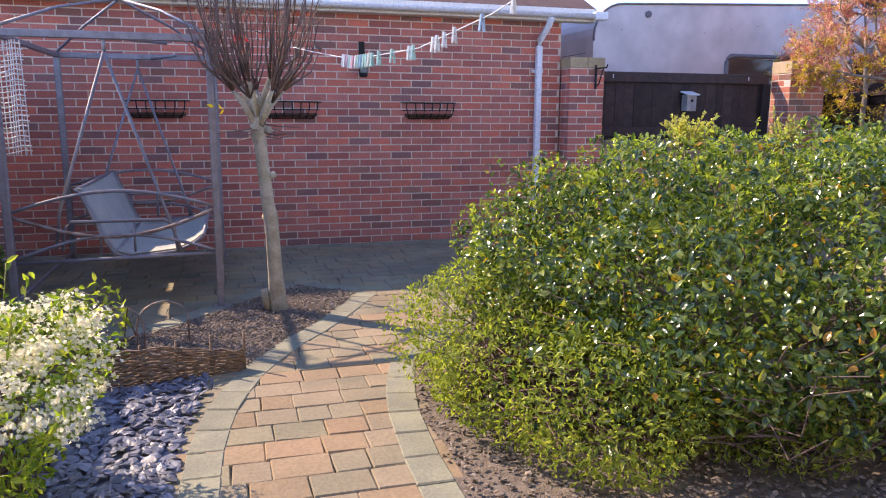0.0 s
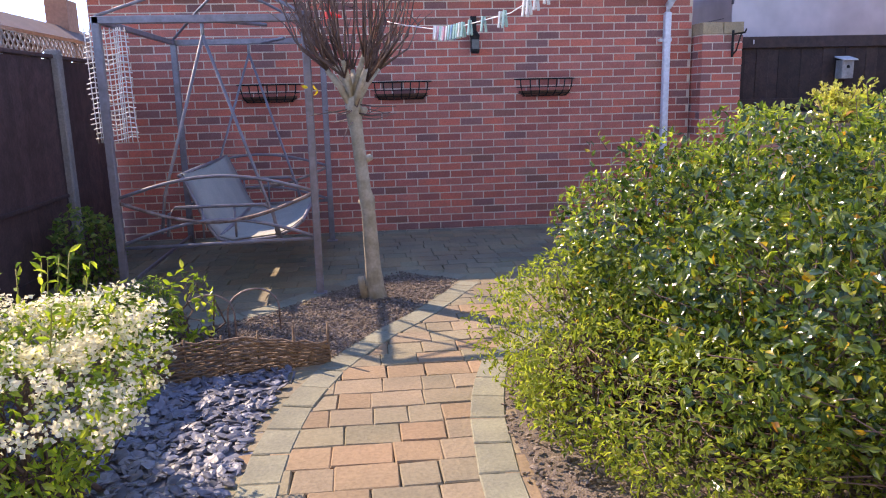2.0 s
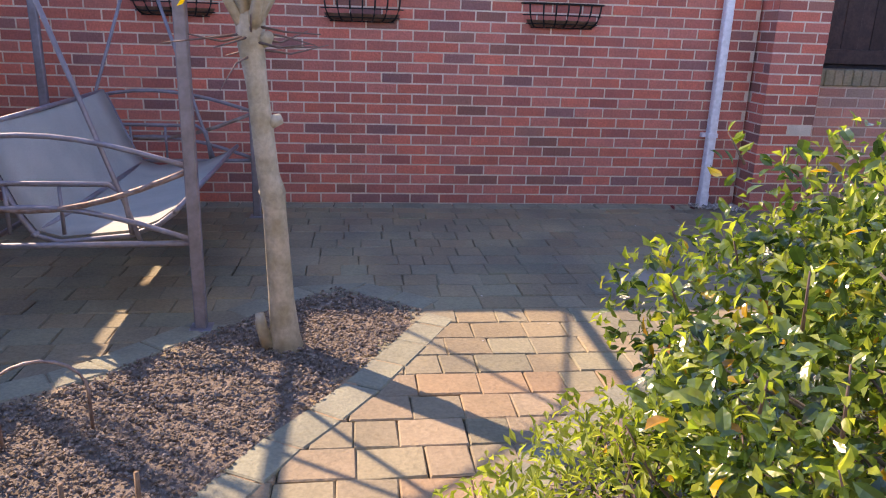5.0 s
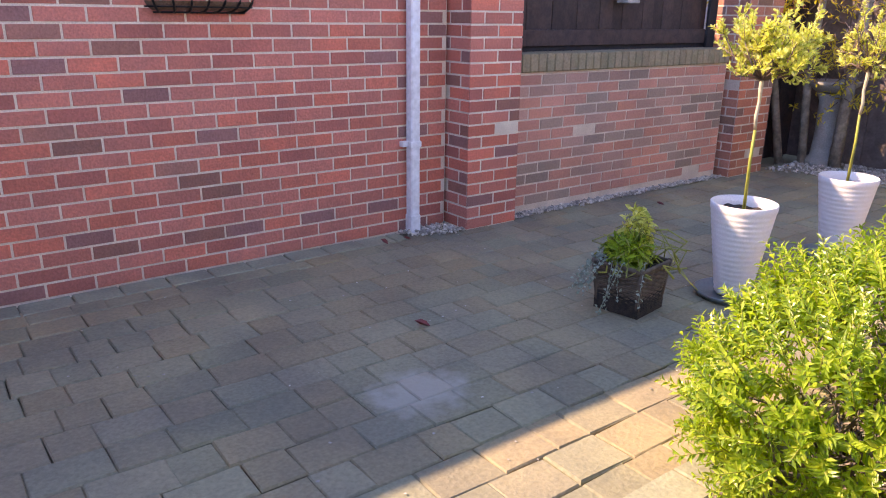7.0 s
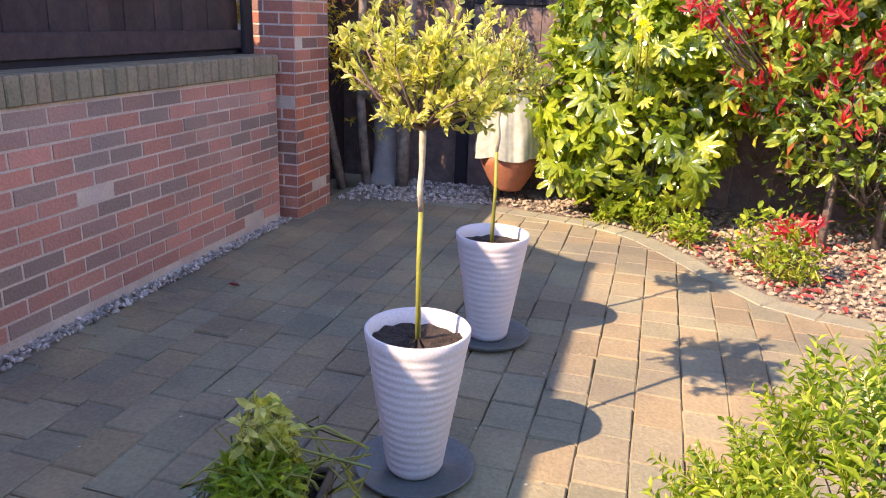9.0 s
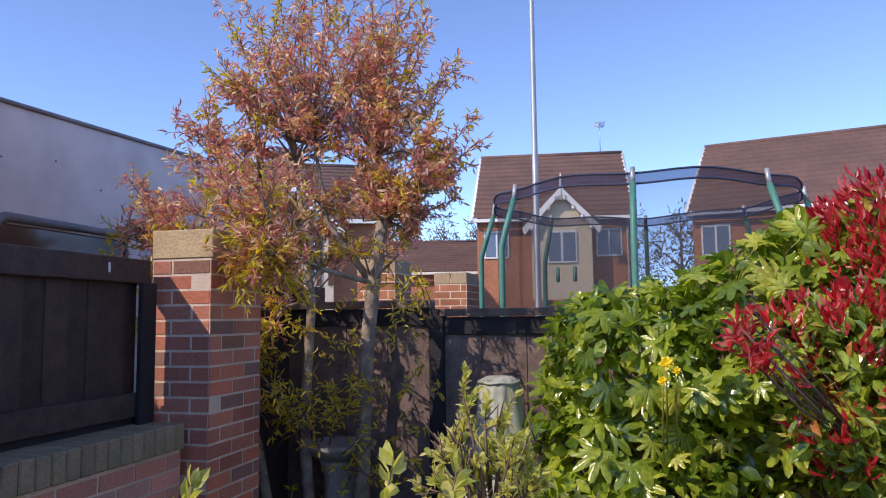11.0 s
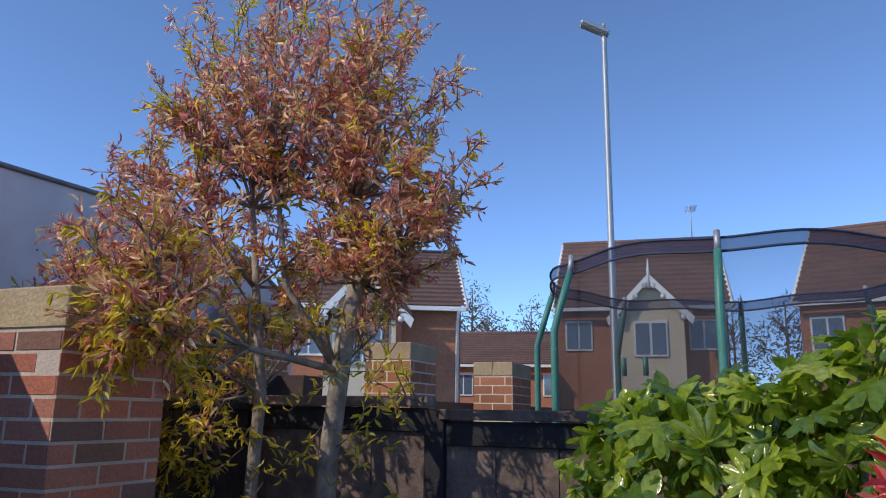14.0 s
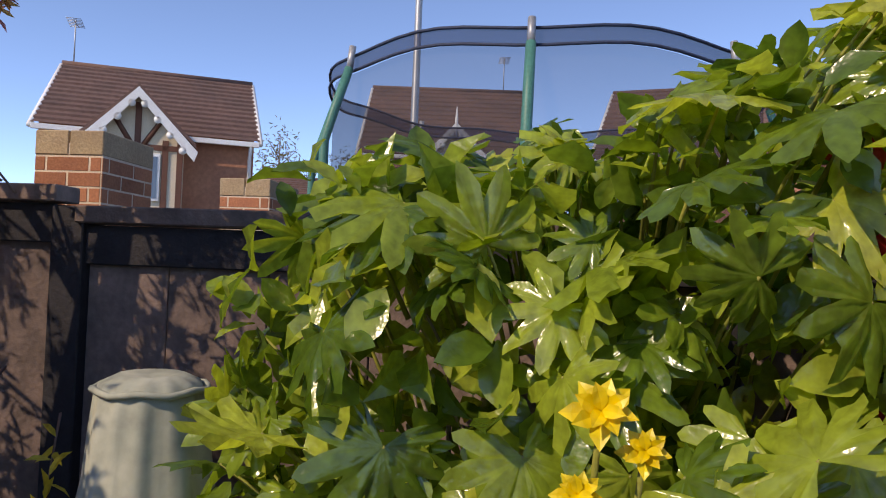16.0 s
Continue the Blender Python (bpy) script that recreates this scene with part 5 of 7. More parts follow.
low_bush("silver_shrub", -1.54, -3.54, [((0, 0, 0.22), (0.28, 0.26, 0.22)), ((0.35, 0.22, 0.12), (0.24, 0.22, 0.14))], 5200, 0.04, M["silver"], "soft silver-grey lavender mound at the bed edge", "shrub", 72, small_leaf(0.16), stem=M["silver"])


def hebe():
    r = np.random.default_rng(81)
    h = thing("hebe_shrub", -0.30, -3.10, 0.0, "bright yellow-green hebe with feathered leafy shoots", "shrub")
    B = [((0, 0, 0.37), (0.66, 0.46, 0.35)), ((-0.28, 0.05, 0.32), (0.40, 0.40, 0.30)), ((0.38, 0.0, 0.37), (0.46, 0.42, 0.32)), ((0.05, 0.16, 0.28), (0.6, 0.36, 0.26))]
    shrub_stems(h, B, 120, r, M["bark_dark"], (0, 0, 0), 0.008)
    P, N = lumpy(B, 1250, r, 0.80, 0.05, 0.16)
    Lp, Ly, Lz, Ls, T = [], [], [], [], []
    for p, n_ in zip(P, N):
        d = n_ + np.array([0, 0, 0.45]) + r.normal(size=3) * 0.35
        d /= np.linalg.norm(d)
        L = 0.09 + 0.07 * r.random()
        T.append([(p, 0.002), (p + d * L, 0.001)])
        u = np.cross(d, unit(1, r)[0])
        u /= np.linalg.norm(u)
        v = np.cross(d, u)
        for k in range(9):
            f = (k + 0.5) / 9
            side = u if k % 2 else v
            for sg in (-1, 1):
                Lp.append(p + d * L * f), Ly.append(side * sg + d * 0.75), Lz.append(d), Ls.append(0.046 * (1.1 - 0.5 * f))
    tube("shoot_fan", T, M["stem_green"], h, "", 3)
    put("leaves", cloud_mesh("leaves", small_leaf(0.36, 0.1), Lp, Ly, Lz, Ls, M["hebe"]), h)


hebe()


# ---- patio pots ----
def potted_tree(x, y, rz, seed, scale, thin):
    r = np.random.default_rng(seed)
    p = thing("patio_planter", x, y, 0.0, "tall white ribbed planter standing in a grey saucer", "planter", "planters on the patio", rz)
    V, F = revolve([(0.0, 0.006), (0.155, 0.006), (0.17, 0.014), (0.188, 0.036), (0.181, 0.038), (0.16, 0.018), (0.0, 0.016)], 48)
    put("saucer", mesh_of("saucer", V, F, M["saucer"], True), p, "grey-green plastic saucer")
    prof = [(0.0, 0.02), (0.078, 0.02), (0.083, 0.028)]
    n = 16
    for i in range(n * 4 + 1):
        f = i / (n * 4)
        prof.append((0.085 + 0.064 * f + 0.0022 * abs(math.sin(math.pi * f * n)), 0.03 + 0.415 * f))
    prof += [(0.152, 0.452), (0.155, 0.462), (0.157, 0.488), (0.154, 0.492), (0.147, 0.490), (0.143, 0.45), (0.141, 0.42)]
    V, F = revolve(prof, 56)
    V = [(vx, vy, vz + 0.0015 * math.sin(2 * math.atan2(vy, vx) + vz * 25) * (0.03 < vz < 0.44)) for vx, vy, vz in V]
    put("pot", mesh_of("pot", V, F, M["pot"], True), p, "white ribbed pot")
    V, F = revolve([(0.0, 0.448), (0.05, 0.449), (0.10, 0.445), (0.1435, 0.44)], 30)
    put("compost", mesh_of("compost", [(a, b, c + 0.006 * r.normal()) for a, b, c in V], F, M["compost"]), p)
    t = thing("lollipop_tree", x, y, 0.44, "variegated yellow-green standard bush on a slim green stem", "tree", "trees in the planters", rz)
    tube("stem", [[((0.005, 0, 0), 0.0085), ((0.0, 0.002, 0.25), 0.0075), ((0.004, 0, 0.40), 0.0075)]], M["stem_green"], t, "", 9)
    tube("graft", [[((0.004, 0, 0.40), 0.0076), ((0.0, 0.004, 0.46), 0.0088), ((0.006, 0, 0.53), 0.0080), ((0.0, 0.0, 0.60), 0.0100), ((0.0, 0, 0.66), 0.0085)]], M["bark_pale"], t, "", 9)
    paths, Lp, Ly, Lz, Ls = [], [], [], [], []
    for i in range(46 if not thin else 40):
        a = 6.28 * r.random()
        out = (0.08 + 0.20 * r.random()) * scale
        up = -0.02 + 0.27 * r.random() * (1 if out < 0.2 else 0.7) + (0.10 if i % 9 == 0 else 0)
        e = np.array([math.cos(a) * out, math.sin(a) * out, 0.66 + up])
        m_ = np.array([math.cos(a) * out * 0.5, math.sin(a) * out * 0.5, 0.66 + up * 0.35]) + r.normal(size=3) * 0.012
        paths.append([((0, 0, 0.63), 0.006), (m_, 0.0045), (e, 0.0018)])
        for k in range(6):
            f = 0.45 + 0.55 * r.random()
            o = m_ + (e - m_) * (f - 0.45) / 0.55
            d = (e - m_) * 0.6 + r.normal(size=3) * 0.06 + np.array([0, 0, 0.05])
            d = d / np.linalg.norm(d) * (0.04 + 0.05 * r.random())
            paths.append([(o, 0.0022), (o + d, 0.001)])
            if thin and r.random() < 0.55:
                continue
            for q in np.linspace(0.1, 1.0, 17):
                Lp.append(o + d * q), Ly.append(unit(1, r)[0] + d / np.linalg.norm(d) * 0.9 + np.array([0, 0, 0.3])), Lz.append(unit(1, r)[0] + np.array([0, 0, 0.8])), Ls.append(0.019 + 0.014 * r.random())
    tagged(tube("twig_tangle", paths, M["twig_brown"], t, "tangle of reddish twigs", 4), kind="stuff")
    put("leaves", cloud_mesh("leaves", leaf_shape(0.5, 0.1), Lp, Ly, Lz, Ls, M["varieg"]), t, "cream-edged yellow-green leaves")


potted_tree(0.68, -1.89, 15, 91, 0.86, False)
potted_tree(1.74, -1.88, 140, 92, 0.83, True)


def wicker_planter():
    r = np.random.default_rng(95)
    w = thing("wicker_planter", 0.125, -1.69, 0.0, "dark square wicker basket planter", "planter", rz=9)
    a0, a1, H = 0.102, 0.128, 0.242
    for k in range(24):
        z = 0.006 + k * H / 24
        a = a0 + (a1 - a0) * z / H
        pts = []
        cs = [(-a, -a), (a, -a), (a, a), (-a, a), (-a, -a)]
        for i in range(4):
            for j in range(8):
                f = j / 8
                ph = 1 if (i * 8 + j + k) % 2 else -1
                x, y = cs[i][0] + (cs[i + 1][0] - cs[i][0]) * f, cs[i][1] + (cs[i + 1][1] - cs[i][1]) * f
                s = 1 + 0.028 * ph
                pts.append(((x * s, y * s, z), 0.006))
        pts.append(pts[0])
        tube("woven_strand", [pts], M["wicker"], w, "", 5)
    for sx in (-1, 1):
        for sy in (-1, 1):
            tube("corner_post", [[((a0 * sx, a0 * sy, 0), 0.011), ((a1 * sx, a1 * sy, H + 0.012), 0.011)]], M["wicker"], w, "", 7)
    rim = [(-a1, -a1), (a1, -a1), (a1, a1), (-a1, a1), (-a1, -a1)]
    tube("rim", [[((x, y, H), 0.011) for x, y in rim]], M["wicker"], w, "", 7)
    part("lining", boxes((-a0 * 1.15, -a0 * 1.15, 0.01, a0 * 1.15, a0 * 1.15, H - 0.03), bevel=0), M["compost"], w)
    g = thing("basket_plant", 0.125, -1.69, 0.225, "bushy green and cream-variegated plant in the wicker basket", "plant", rz=9)
    B = [((-0.03, 0.0, 0.06), (0.11, 0.10, 0.08)), ((0.02, 0.0, 0.15), (0.07, 0.07, 0.13))]
    shrub_stems(g, B, 30, r, M["stem_green"], (0, 0, 0), 0.004)
    foliage("green_leaves", B[:1], 800, leaf_shape(0.32), 0.05, M["hebe"], g, r, inner=0.4, zmin=0.0)
    foliage("variegated_leaves", B[1:], 260, leaf_shape(0.5), 0.038, M["varieg"], g, r, "cream-edged leaves", inner=0.4, zmin=0.05)
    T, L = [], []
    for i in range(16):
        a = 2.4 + r.normal() * 0.5
        e = Vector((math.cos(a) * (0.16 + 0.22 * r.random()), math.sin(a) * (0.16 + 0.18 * r.random()), -0.17 + 0.1 * r.random()))
        m_ = Vector((math.cos(a) * 0.16, math.sin(a) * 0.16, 0.05))
        T.append([((0, 0, 0.03), 0.002), (m_, 0.002), (e, 0.001)])
        for f in np.linspace(0, 1, 14):
            L.append(np.array(m_.lerp(e, f)) + r.normal(size=3) * 0.006)
    tube("trailing_stems", T, M["silver"], g, "", 3)
    put("silver_leaves", cloud_mesh("silver_leaves", small_leaf(0.7), L, unit(len(L), r), unit(len(L), r) + [0, 0, 0.8], np.full(len(L), 0.02), M["silver"]), g, "trailing small silver leaves")


wicker_planter()


def fallen_leaf(x, y, turn, size, z=0.013):
    l = thing("fallen_leaf", x, y, z, "curled red photinia leaf lying on the paving", "leaf", "fallen red leaves", turn)
    bv, bf = leaf_shape(0.5, 0.25, -0.25)
    put("blade", mesh_of("blade", [(a * size, b * size, c * size + 0.004) for a, b, c in bv], bf, M["redleaf"]), l)


for q in ((-0.80, -1.35, 40, 0.075), (-0.30, -0.22, 10, 0.07), (-0.12, -0.2, 80, 0.05), (1.9, -0.55, 30, 0.06), (2.2, -0.9, 120, 0.05)):
    fallen_leaf(*q)


def litter():
    r = np.random.default_rng(99)
    pts = []
    while len(pts) < 230:
        x, y = r.uniform(2.4, 4.4), r.uniform(-4.4, -2.5)
        if poly_in(x, y, GRAVEL_BED) and r.random() < 1.2 - abs(x - 3.1) * 0.6:
            pts.append((x, y, 0.028 + 0.008 * r.random()))
    Z = unit(len(pts), r) * 0.35 + [0, 0, 1]
    tagged(put("leaf_litter", cloud_mesh("leaf_litter", leaf_shape(0.5), pts, unit(len(pts), r) * [1, 1, 0.1], Z, 0.04 + 0.04 * r.random(len(pts)), M["redleaf"])), "fallen red leaves scattered over the gravel", "leaves", kind="stuff")
    pts = np.stack([r.uniform(-2.3, 3.6, 170), r.uniform(-2.6, -0.2, 170), np.full(170, 0.011)], 1)
    tagged(put("patio_specks", cloud_mesh("patio_specks", small_leaf(0.9, 0.02), pts, unit(170, r) * [1, 1, 0], np.tile([0, 0, 1.0], (170, 1)), 0.006 + 0.010 * r.random(170), M["shell"])), "pale petals and specks on the paving", "litter", kind="stuff")


litter()


# ---- far corner ----
def end_fence():
    f = thing("end_fence", 4.78, 0, 0, "weathered dark timber fence with heavy posts and capping", "fence")
    for y in (0.25, -0.95, -2.8, -4.65, -6.5):
        part("post", boxes((-0.035, y - 0.05, -0.05, 0.075, y + 0.05, 1.64)), M["blackwood"], f)
    for y0, y1 in ((-0.90, 0.2), (-2.75, -1.0), (-4.6, -2.85), (-6.45, -4.7), (-9.5, -6.55)):
        top = 1.70 if y0 > -1 else 1.64
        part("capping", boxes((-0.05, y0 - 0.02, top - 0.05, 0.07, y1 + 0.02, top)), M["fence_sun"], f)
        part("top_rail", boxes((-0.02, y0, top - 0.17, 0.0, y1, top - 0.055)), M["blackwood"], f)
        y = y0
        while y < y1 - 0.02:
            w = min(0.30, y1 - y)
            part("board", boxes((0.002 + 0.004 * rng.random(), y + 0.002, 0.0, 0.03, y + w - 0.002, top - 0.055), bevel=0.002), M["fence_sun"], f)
            y += w
    b = thing("back_boundary", 3.75, 0.14, 0, "dark timber fence between the pier and the corner", "fence")
    x = 0.0
    while x < 1.05:
        part("board", boxes((x, -0.01, 0, x + 0.145, 0.012, 1.62), bevel=0.003), M["fence"], b)
        x += 0.147
    part("capping", boxes((-0.02, -0.03, 1.62, 1.06, 0.03, 1.66)), M["fence"], b)


end_fence()


def bird_bath():
    b = thing("bird_bath", 4.52, -0.36, 0.0, "weathered grey stone bird bath pedestal", "bird bath")
    V, F = revolve([(0.0, 0.0), (0.16, 0.0), (0.16, 0.06), (0.11, 0.09), (0.095, 0.3), (0.10, 0.6), (0.13, 0.68), (0.0, 0.68)], 20)
    put("pedestal", mesh_of("pedestal", V, F, M["concrete"], True), b)
    V, F = revolve([(0.0, 0.69), (0.14, 0.69), (0.23, 0.76), (0.24, 0.79), (0.22, 0.79), (0.15, 0.74), (0.0, 0.73)], 24)
    put("bowl", mesh_of("bowl", V, F, M["concrete"], True), b)


bird_bath()


def chiminea():
    c = thing("chiminea", 4.35, -1.44, 0.0, "terracotta chiminea on a dark stand", "chiminea")
    for a in (0.5, 2.6, 4.7):
        tube("stand_leg", [[((0.10 * math.cos(a), 0.10 * math.sin(a), 0.16), 0.012), ((0.17 * math.cos(a), 0.17 * math.sin(a), 0.0), 0.012)]], M["iron"], c, "", 6)
    V, F = revolve([(0.0, 0.10), (0.11, 0.10), (0.12, 0.12), (0.17, 0.20), (0.215, 0.30), (0.225, 0.33), (0.225, 0.36), (0.21, 0.38), (0.20, 0.5), (0.15, 0.62), (0.075, 0.74), (0.065, 1.1), (0.09, 1.16), (0.07, 1.17), (0.0, 1.15)], 32)
    put("body", mesh_of("body", V, F, M["terracotta"], True), c)
    k = thing("canvas_cover", 4.35, -1.44, 0.0, "faded grey-green fabric cover draped over the chiminea", "cover")
    prof = [(0.235, 0.36), (0.236, 0.40), (0.228, 0.48), (0.218, 0.56), (0.205, 0.64), (0.185, 0.74), (0.168, 0.82), (0.152, 0.92), (0.138, 1.0), (0.128, 1.1), (0.122, 1.19), (0.112, 1.215), (0.075, 1.232), (0.03, 1.225), (0.0, 1.222)]
    n = 120
    V = []
    for r_, z in prof:
        for s in range(n):
            a = 2 * math.pi * s / n
            w_ = min(1.0, max(0.0, (1.2 - z) / 0.7))
            f = 0.96 + (0.16 * abs(math.sin(4.5 * a + 0.6 + 0.8 * z)) ** 0.6 + 0.08 * math.sin(8 * a + 2.0 * math.sin(3 * z)) + 0.03 * math.sin(17 * a + 5 * z) + 0.04 * math.sin(3 * a + 14 * z) * math.sin(2 * a)) * w_ ** 0.7 + 0.02 * math.sin(13 * a) * (z > 1.0)
            V.append((r_ * f * math.cos(a), r_ * f * math.sin(a), z + 0.012 * math.sin(5 * a) * (z < 0.45)))
    F = [(i * n + s, i * n + (s + 1) % n, (i + 1) * n + (s + 1) % n, (i + 1) * n + s) for i in range(len(prof) - 1) for s in range(n)]
    put("drape", mesh_of("drape", V, F, M["cover"], True), k)
    pts = [((0.124 * math.cos(a), 0.124 * math.sin(a), 1.20 + 0.004 * math.sin(6 * a)), 0.008) for a in np.linspace(0, 2 * math.pi, 25)]
    tube("drawstring_hem", [pts], M["cover"], k, "", 6)


chiminea()


M["fatsia_i"] = leaf_mat("fatsia_leaflet", [(0.0, (0.06, 0.12, 0.015)), (0.45, (0.18, 0.26, 0.028)), (1.0, (0.38, 0.44, 0.06))], 0.24, 0.35, 0.9)


def fatsia_leaf_mesh(seed):
    """One palmate leaf with seven to nine pointed lobes, cupped, radius about one."""
    r = np.random.default_rng(seed)
    lobes = 8
    V, F = [(0, 0, 0)], []
    span = math.radians(285)
    n = lobes * 6
    for i in range(n + 1):
        f = i / n
        a = -span / 2 + span * f
        ph = (f * lobes) % 1.0
        lobe = abs(math.cos(math.pi * (ph - 0.5))) ** 1.3
        mid = 1 - 0.35 * abs(2 * f - 1) ** 2
        rad = mid * (0.50 + 0.52 * lobe)
        z = -0.40 * rad ** 2 + 0.16 * lobe + 0.05 * r.normal()
        V.append((rad * math.sin(a), rad * math.cos(a), z))
    k = len(V)
    for i in range(1, n + 1):
        x, y, z = V[i]
        V.append((x * 0.5, y * 0.5, z * 0.25 + 0.02))
    x, y, z = V[n + 1]
    V.append((x * 0.5, y * 0.5, z * 0.25 + 0.02))
    for i in range(n):
        F.append((k + i, 1 + i, 2 + i, k + i + 1))
        F.append((0, k + i, k + i + 1))
    return mesh_of("leaf", V, F, M["fatsia"], True)


def fatsia():
    r = np.random.default_rng(111)
    f = thing("fatsia_shrub", 4.25, -2.45, 0.0, "large glossy fatsia with big palmate leaves", "shrub")
    B = [((-0.05, 0.15, 0.75), (0.42, 0.72, 0.62)), ((-0.05, 0.15, 1.25), (0.38, 0.50, 0.50)), ((-0.15, -0.40, 1.38), (0.42, 0.60, 0.55)), ((-0.15, 0.05, 0.5), (0.35, 0.6, 0.42)), ((0.0, -0.78, 1.60), (0.4, 0.5, 0.58)), ((0.05, -1.15, 1.66), (0.4, 0.42, 0.5)), ((-0.12, 0.38, 1.34), (0.34, 0.34, 0.40))]
    leaves = [fatsia_leaf_mesh(s) for s in (1, 2, 3, 4)]
    stems, L = [], []
    P, N = lumpy(B, 520, r, 0.87, 0.12, 0.11, 2.0)
    for p, n_ in zip(P, N):
        if n_[0] > 0.75:
            continue
        z = Vector(n_) * 0.75 + Vector((-0.15, 0, 0.55)) + Vector(r.normal(size=3) * 0.62)
        z.normalize()
        y = (Vector(n_) + Vector(r.normal(size=3) * 0.5) - Vector((0, 0, 0.25)))
        y = (y - z * y.dot(z)).normalized()
        x = y.cross(z)
        s = 0.080 + 0.090 * r.random() ** 1.5
        m_ = Matrix((x, y, z)).transposed().to_4x4()
        m_.translation = Vector(p)
        put("leaf", leaves[r.integers(4)], f, "", m_ @ Matrix.Diagonal((s, s, s, 1)))
        core = Vector((p[0] * 0.55, p[1] * 0.75, max(0.1, p[2] - 0.22)))
        stems.append([(core, 0.006), (core.lerp(Vector(p), 0.5) + Vector((0, 0, 0.03)), 0.004), (Vector(p), 0.003)])
    for k in range(16):
        p = Vector((-0.55 + 0.07 * r.normal(), -0.17 + 0.10 * r.normal(), 1.24 + 0.05 * r.normal()))
        z = (Vector((-0.55, 0.35, 0.75)) + Vector(r.normal(size=3) * 0.22)).normalized()
        y = Vector((-0.7, -0.3, -0.15)) + Vector(r.normal(size=3) * 0.45)
        y = (y - z * y.dot(z)).normalized()
        m_ = Matrix((y.cross(z), y, z)).transposed().to_4x4()
        m_.translation = p
        s = 0.09 + 0.04 * r.random()
        put("leaf", leaves[r.integers(4)], f, "", m_ @ Matrix.Diagonal((s, s, s, 1)))
        core = Vector((-0.15, p.y, 0.95))
        stems.append([(core, 0.006), (core.lerp(p, 0.6) + Vector((0, 0, 0.02)), 0.004), (p, 0.003)])
    tagged(tube("stalkwork", stems, M["stem_green"], f, "", 4), kind="stuff")
    shrub_stems(f, B, 26, r, M["bark_dark"], (0, -0.1, 0), 0.018, "stemwork", "", 0.6)
    foliage("inner_leaves", [((c[0] + 0.05, c[1], c[2]), (a * 0.8, b * 0.8, d * 0.8)) for c, (a, b, d) in B], 1500, leaf_shape(0.55, 0.14, 0.25), 0.125, M["fatsia_i"], f, r, "narrow inner leaflets", inner=0.6, jitter=1.0)
    broad = foliage("broad_leaves", [(c, (a * 0.93, b * 0.95, d * 0.86)) for c, (a, b, d) in B], 2000, broad_leaf(), 0.095, M["fatsia_i"], f, r, "broad glossy pointed leaves", inner=0.84, zmin=0.12, lump=0.12, up=0.6, jitter=0.8)
    broad.data.polygons.foreach_set("use_smooth", [True] * len(broad.data.polygons))


fatsia()


def photinia():
    r = np.random.default_rng(121)
    p = thing("photinia_shrub", 3.95, -3.95, 0.0, "tall photinia shrub with glossy green leaves and bright red shoots", "shrub")
    B = [((0, 0.1, 1.45), (0.70, 0.85, 0.70)), ((0.05, 0.3, 1.0), (0.60, 0.65, 0.45)), ((0.0, -0.5, 1.3), (0.75, 0.8, 0.75)), ((0.1, 0.15, 1.85), (0.50, 0.62, 0.45)), ((0.1, -1.1, 1.4), (0.7, 0.7, 0.8)), ((-0.38, 0.85, 1.28), (0.26, 0.28, 0.34)), ((-0.15, 0.2, 0.82), (0.5, 0.7, 0.36)), ((-0.2, -0.75, 0.85), (0.55, 0.75, 0.42))]
    for k, (x, y) in enumerate(((-0.15, 0.35), (0.0, 0.0), (0.1, -0.4), (0.0, -0.9))):
        tube("stem", [[((x, y, -0.02), 0.028), ((x + 0.02, y, 0.5), 0.024), ((x * 0.8, y * 0.9, 1.1), 0.014)]], M["bark_dark"], p, "", 8)
    shrub_stems(p, B, 70, r, M["bark_dark"], (0, 0, 0.35), 0.008, "branchwork")
    foliage("leaves", B, 6200, leaf_shape(0.45, 0.12), 0.09, M["phot_green"], p, r, inner=0.6, zmin=0.45, lump=0.13, up=0.4)
    P, N = lumpy(B, 2000, r, 0.97, 0.7, 0.16)
    Lp, Ly, Lz, Ls = [], [], [], []
    for q, n_ in zip(P, N):
        if r.random() > 0.22 + 0.75 * (q[2] - 0.95):
            continue
        d = n_ * 0.5 + np.array([0, 0, 0.8]) + r.normal(size=3) * 0.2
        d /= np.linalg.norm(d)
        for k in range(8):
            v = unit(1, r)[0]
            Lp.append(q + d * 0.09 * r.random()), Ly.append(d + v * 0.8), Lz.append(v), Ls.append(0.045 + 0.05 * r.random())
    put("red_growth", cloud_mesh("red_growth", leaf_shape(0.27, 0.15), Lp, Ly, Lz, Ls, M["phot_red"]), p, "clusters of bright red young leaves")
    for k in range(9):
        x, y, z = -0.74 + 0.04 * r.normal(), 1.28 + 0.06 * (k % 3 - 1) + 0.02 * r.normal(), 1.42 + 0.07 * (k // 3) + 0.02 * r.normal()
        tip = np.array([x, y, z])
        stalk = tube("long_shoot", [[((-0.15, 0.75, 1.0), 0.006), ((x + 0.12, y - 0.2, z - 0.22), 0.005), ((x, y, z), 0.003)]], M["twig_brown"], p, "", 6)
        n_ = 10
        put("shoot_leaves", cloud_mesh("shoot_leaves", leaf_shape(0.25, 0.12), tip + [0, 0, 1.0] * r.uniform(-0.08, 0.0, (n_, 1)), unit(n_, r) * 0.75 + [-0.1, 0.1, 0.65], unit(n_, r), 0.055 + 0.04 * r.random(n_), M["phot_red"]), stalk)
    # Darker hedge leaf colour here stands in for the shadow under the shrub.
    foliage("lower_leaves", [((0.3, -0.4, 0.45), (0.5, 1.2, 0.4))], 1500, leaf_shape(0.45), 0.06, M["hedge"], p, r, "lower foliage in a darker green for the shade beneath", inner=0.3, zmin=0.1)


photinia()


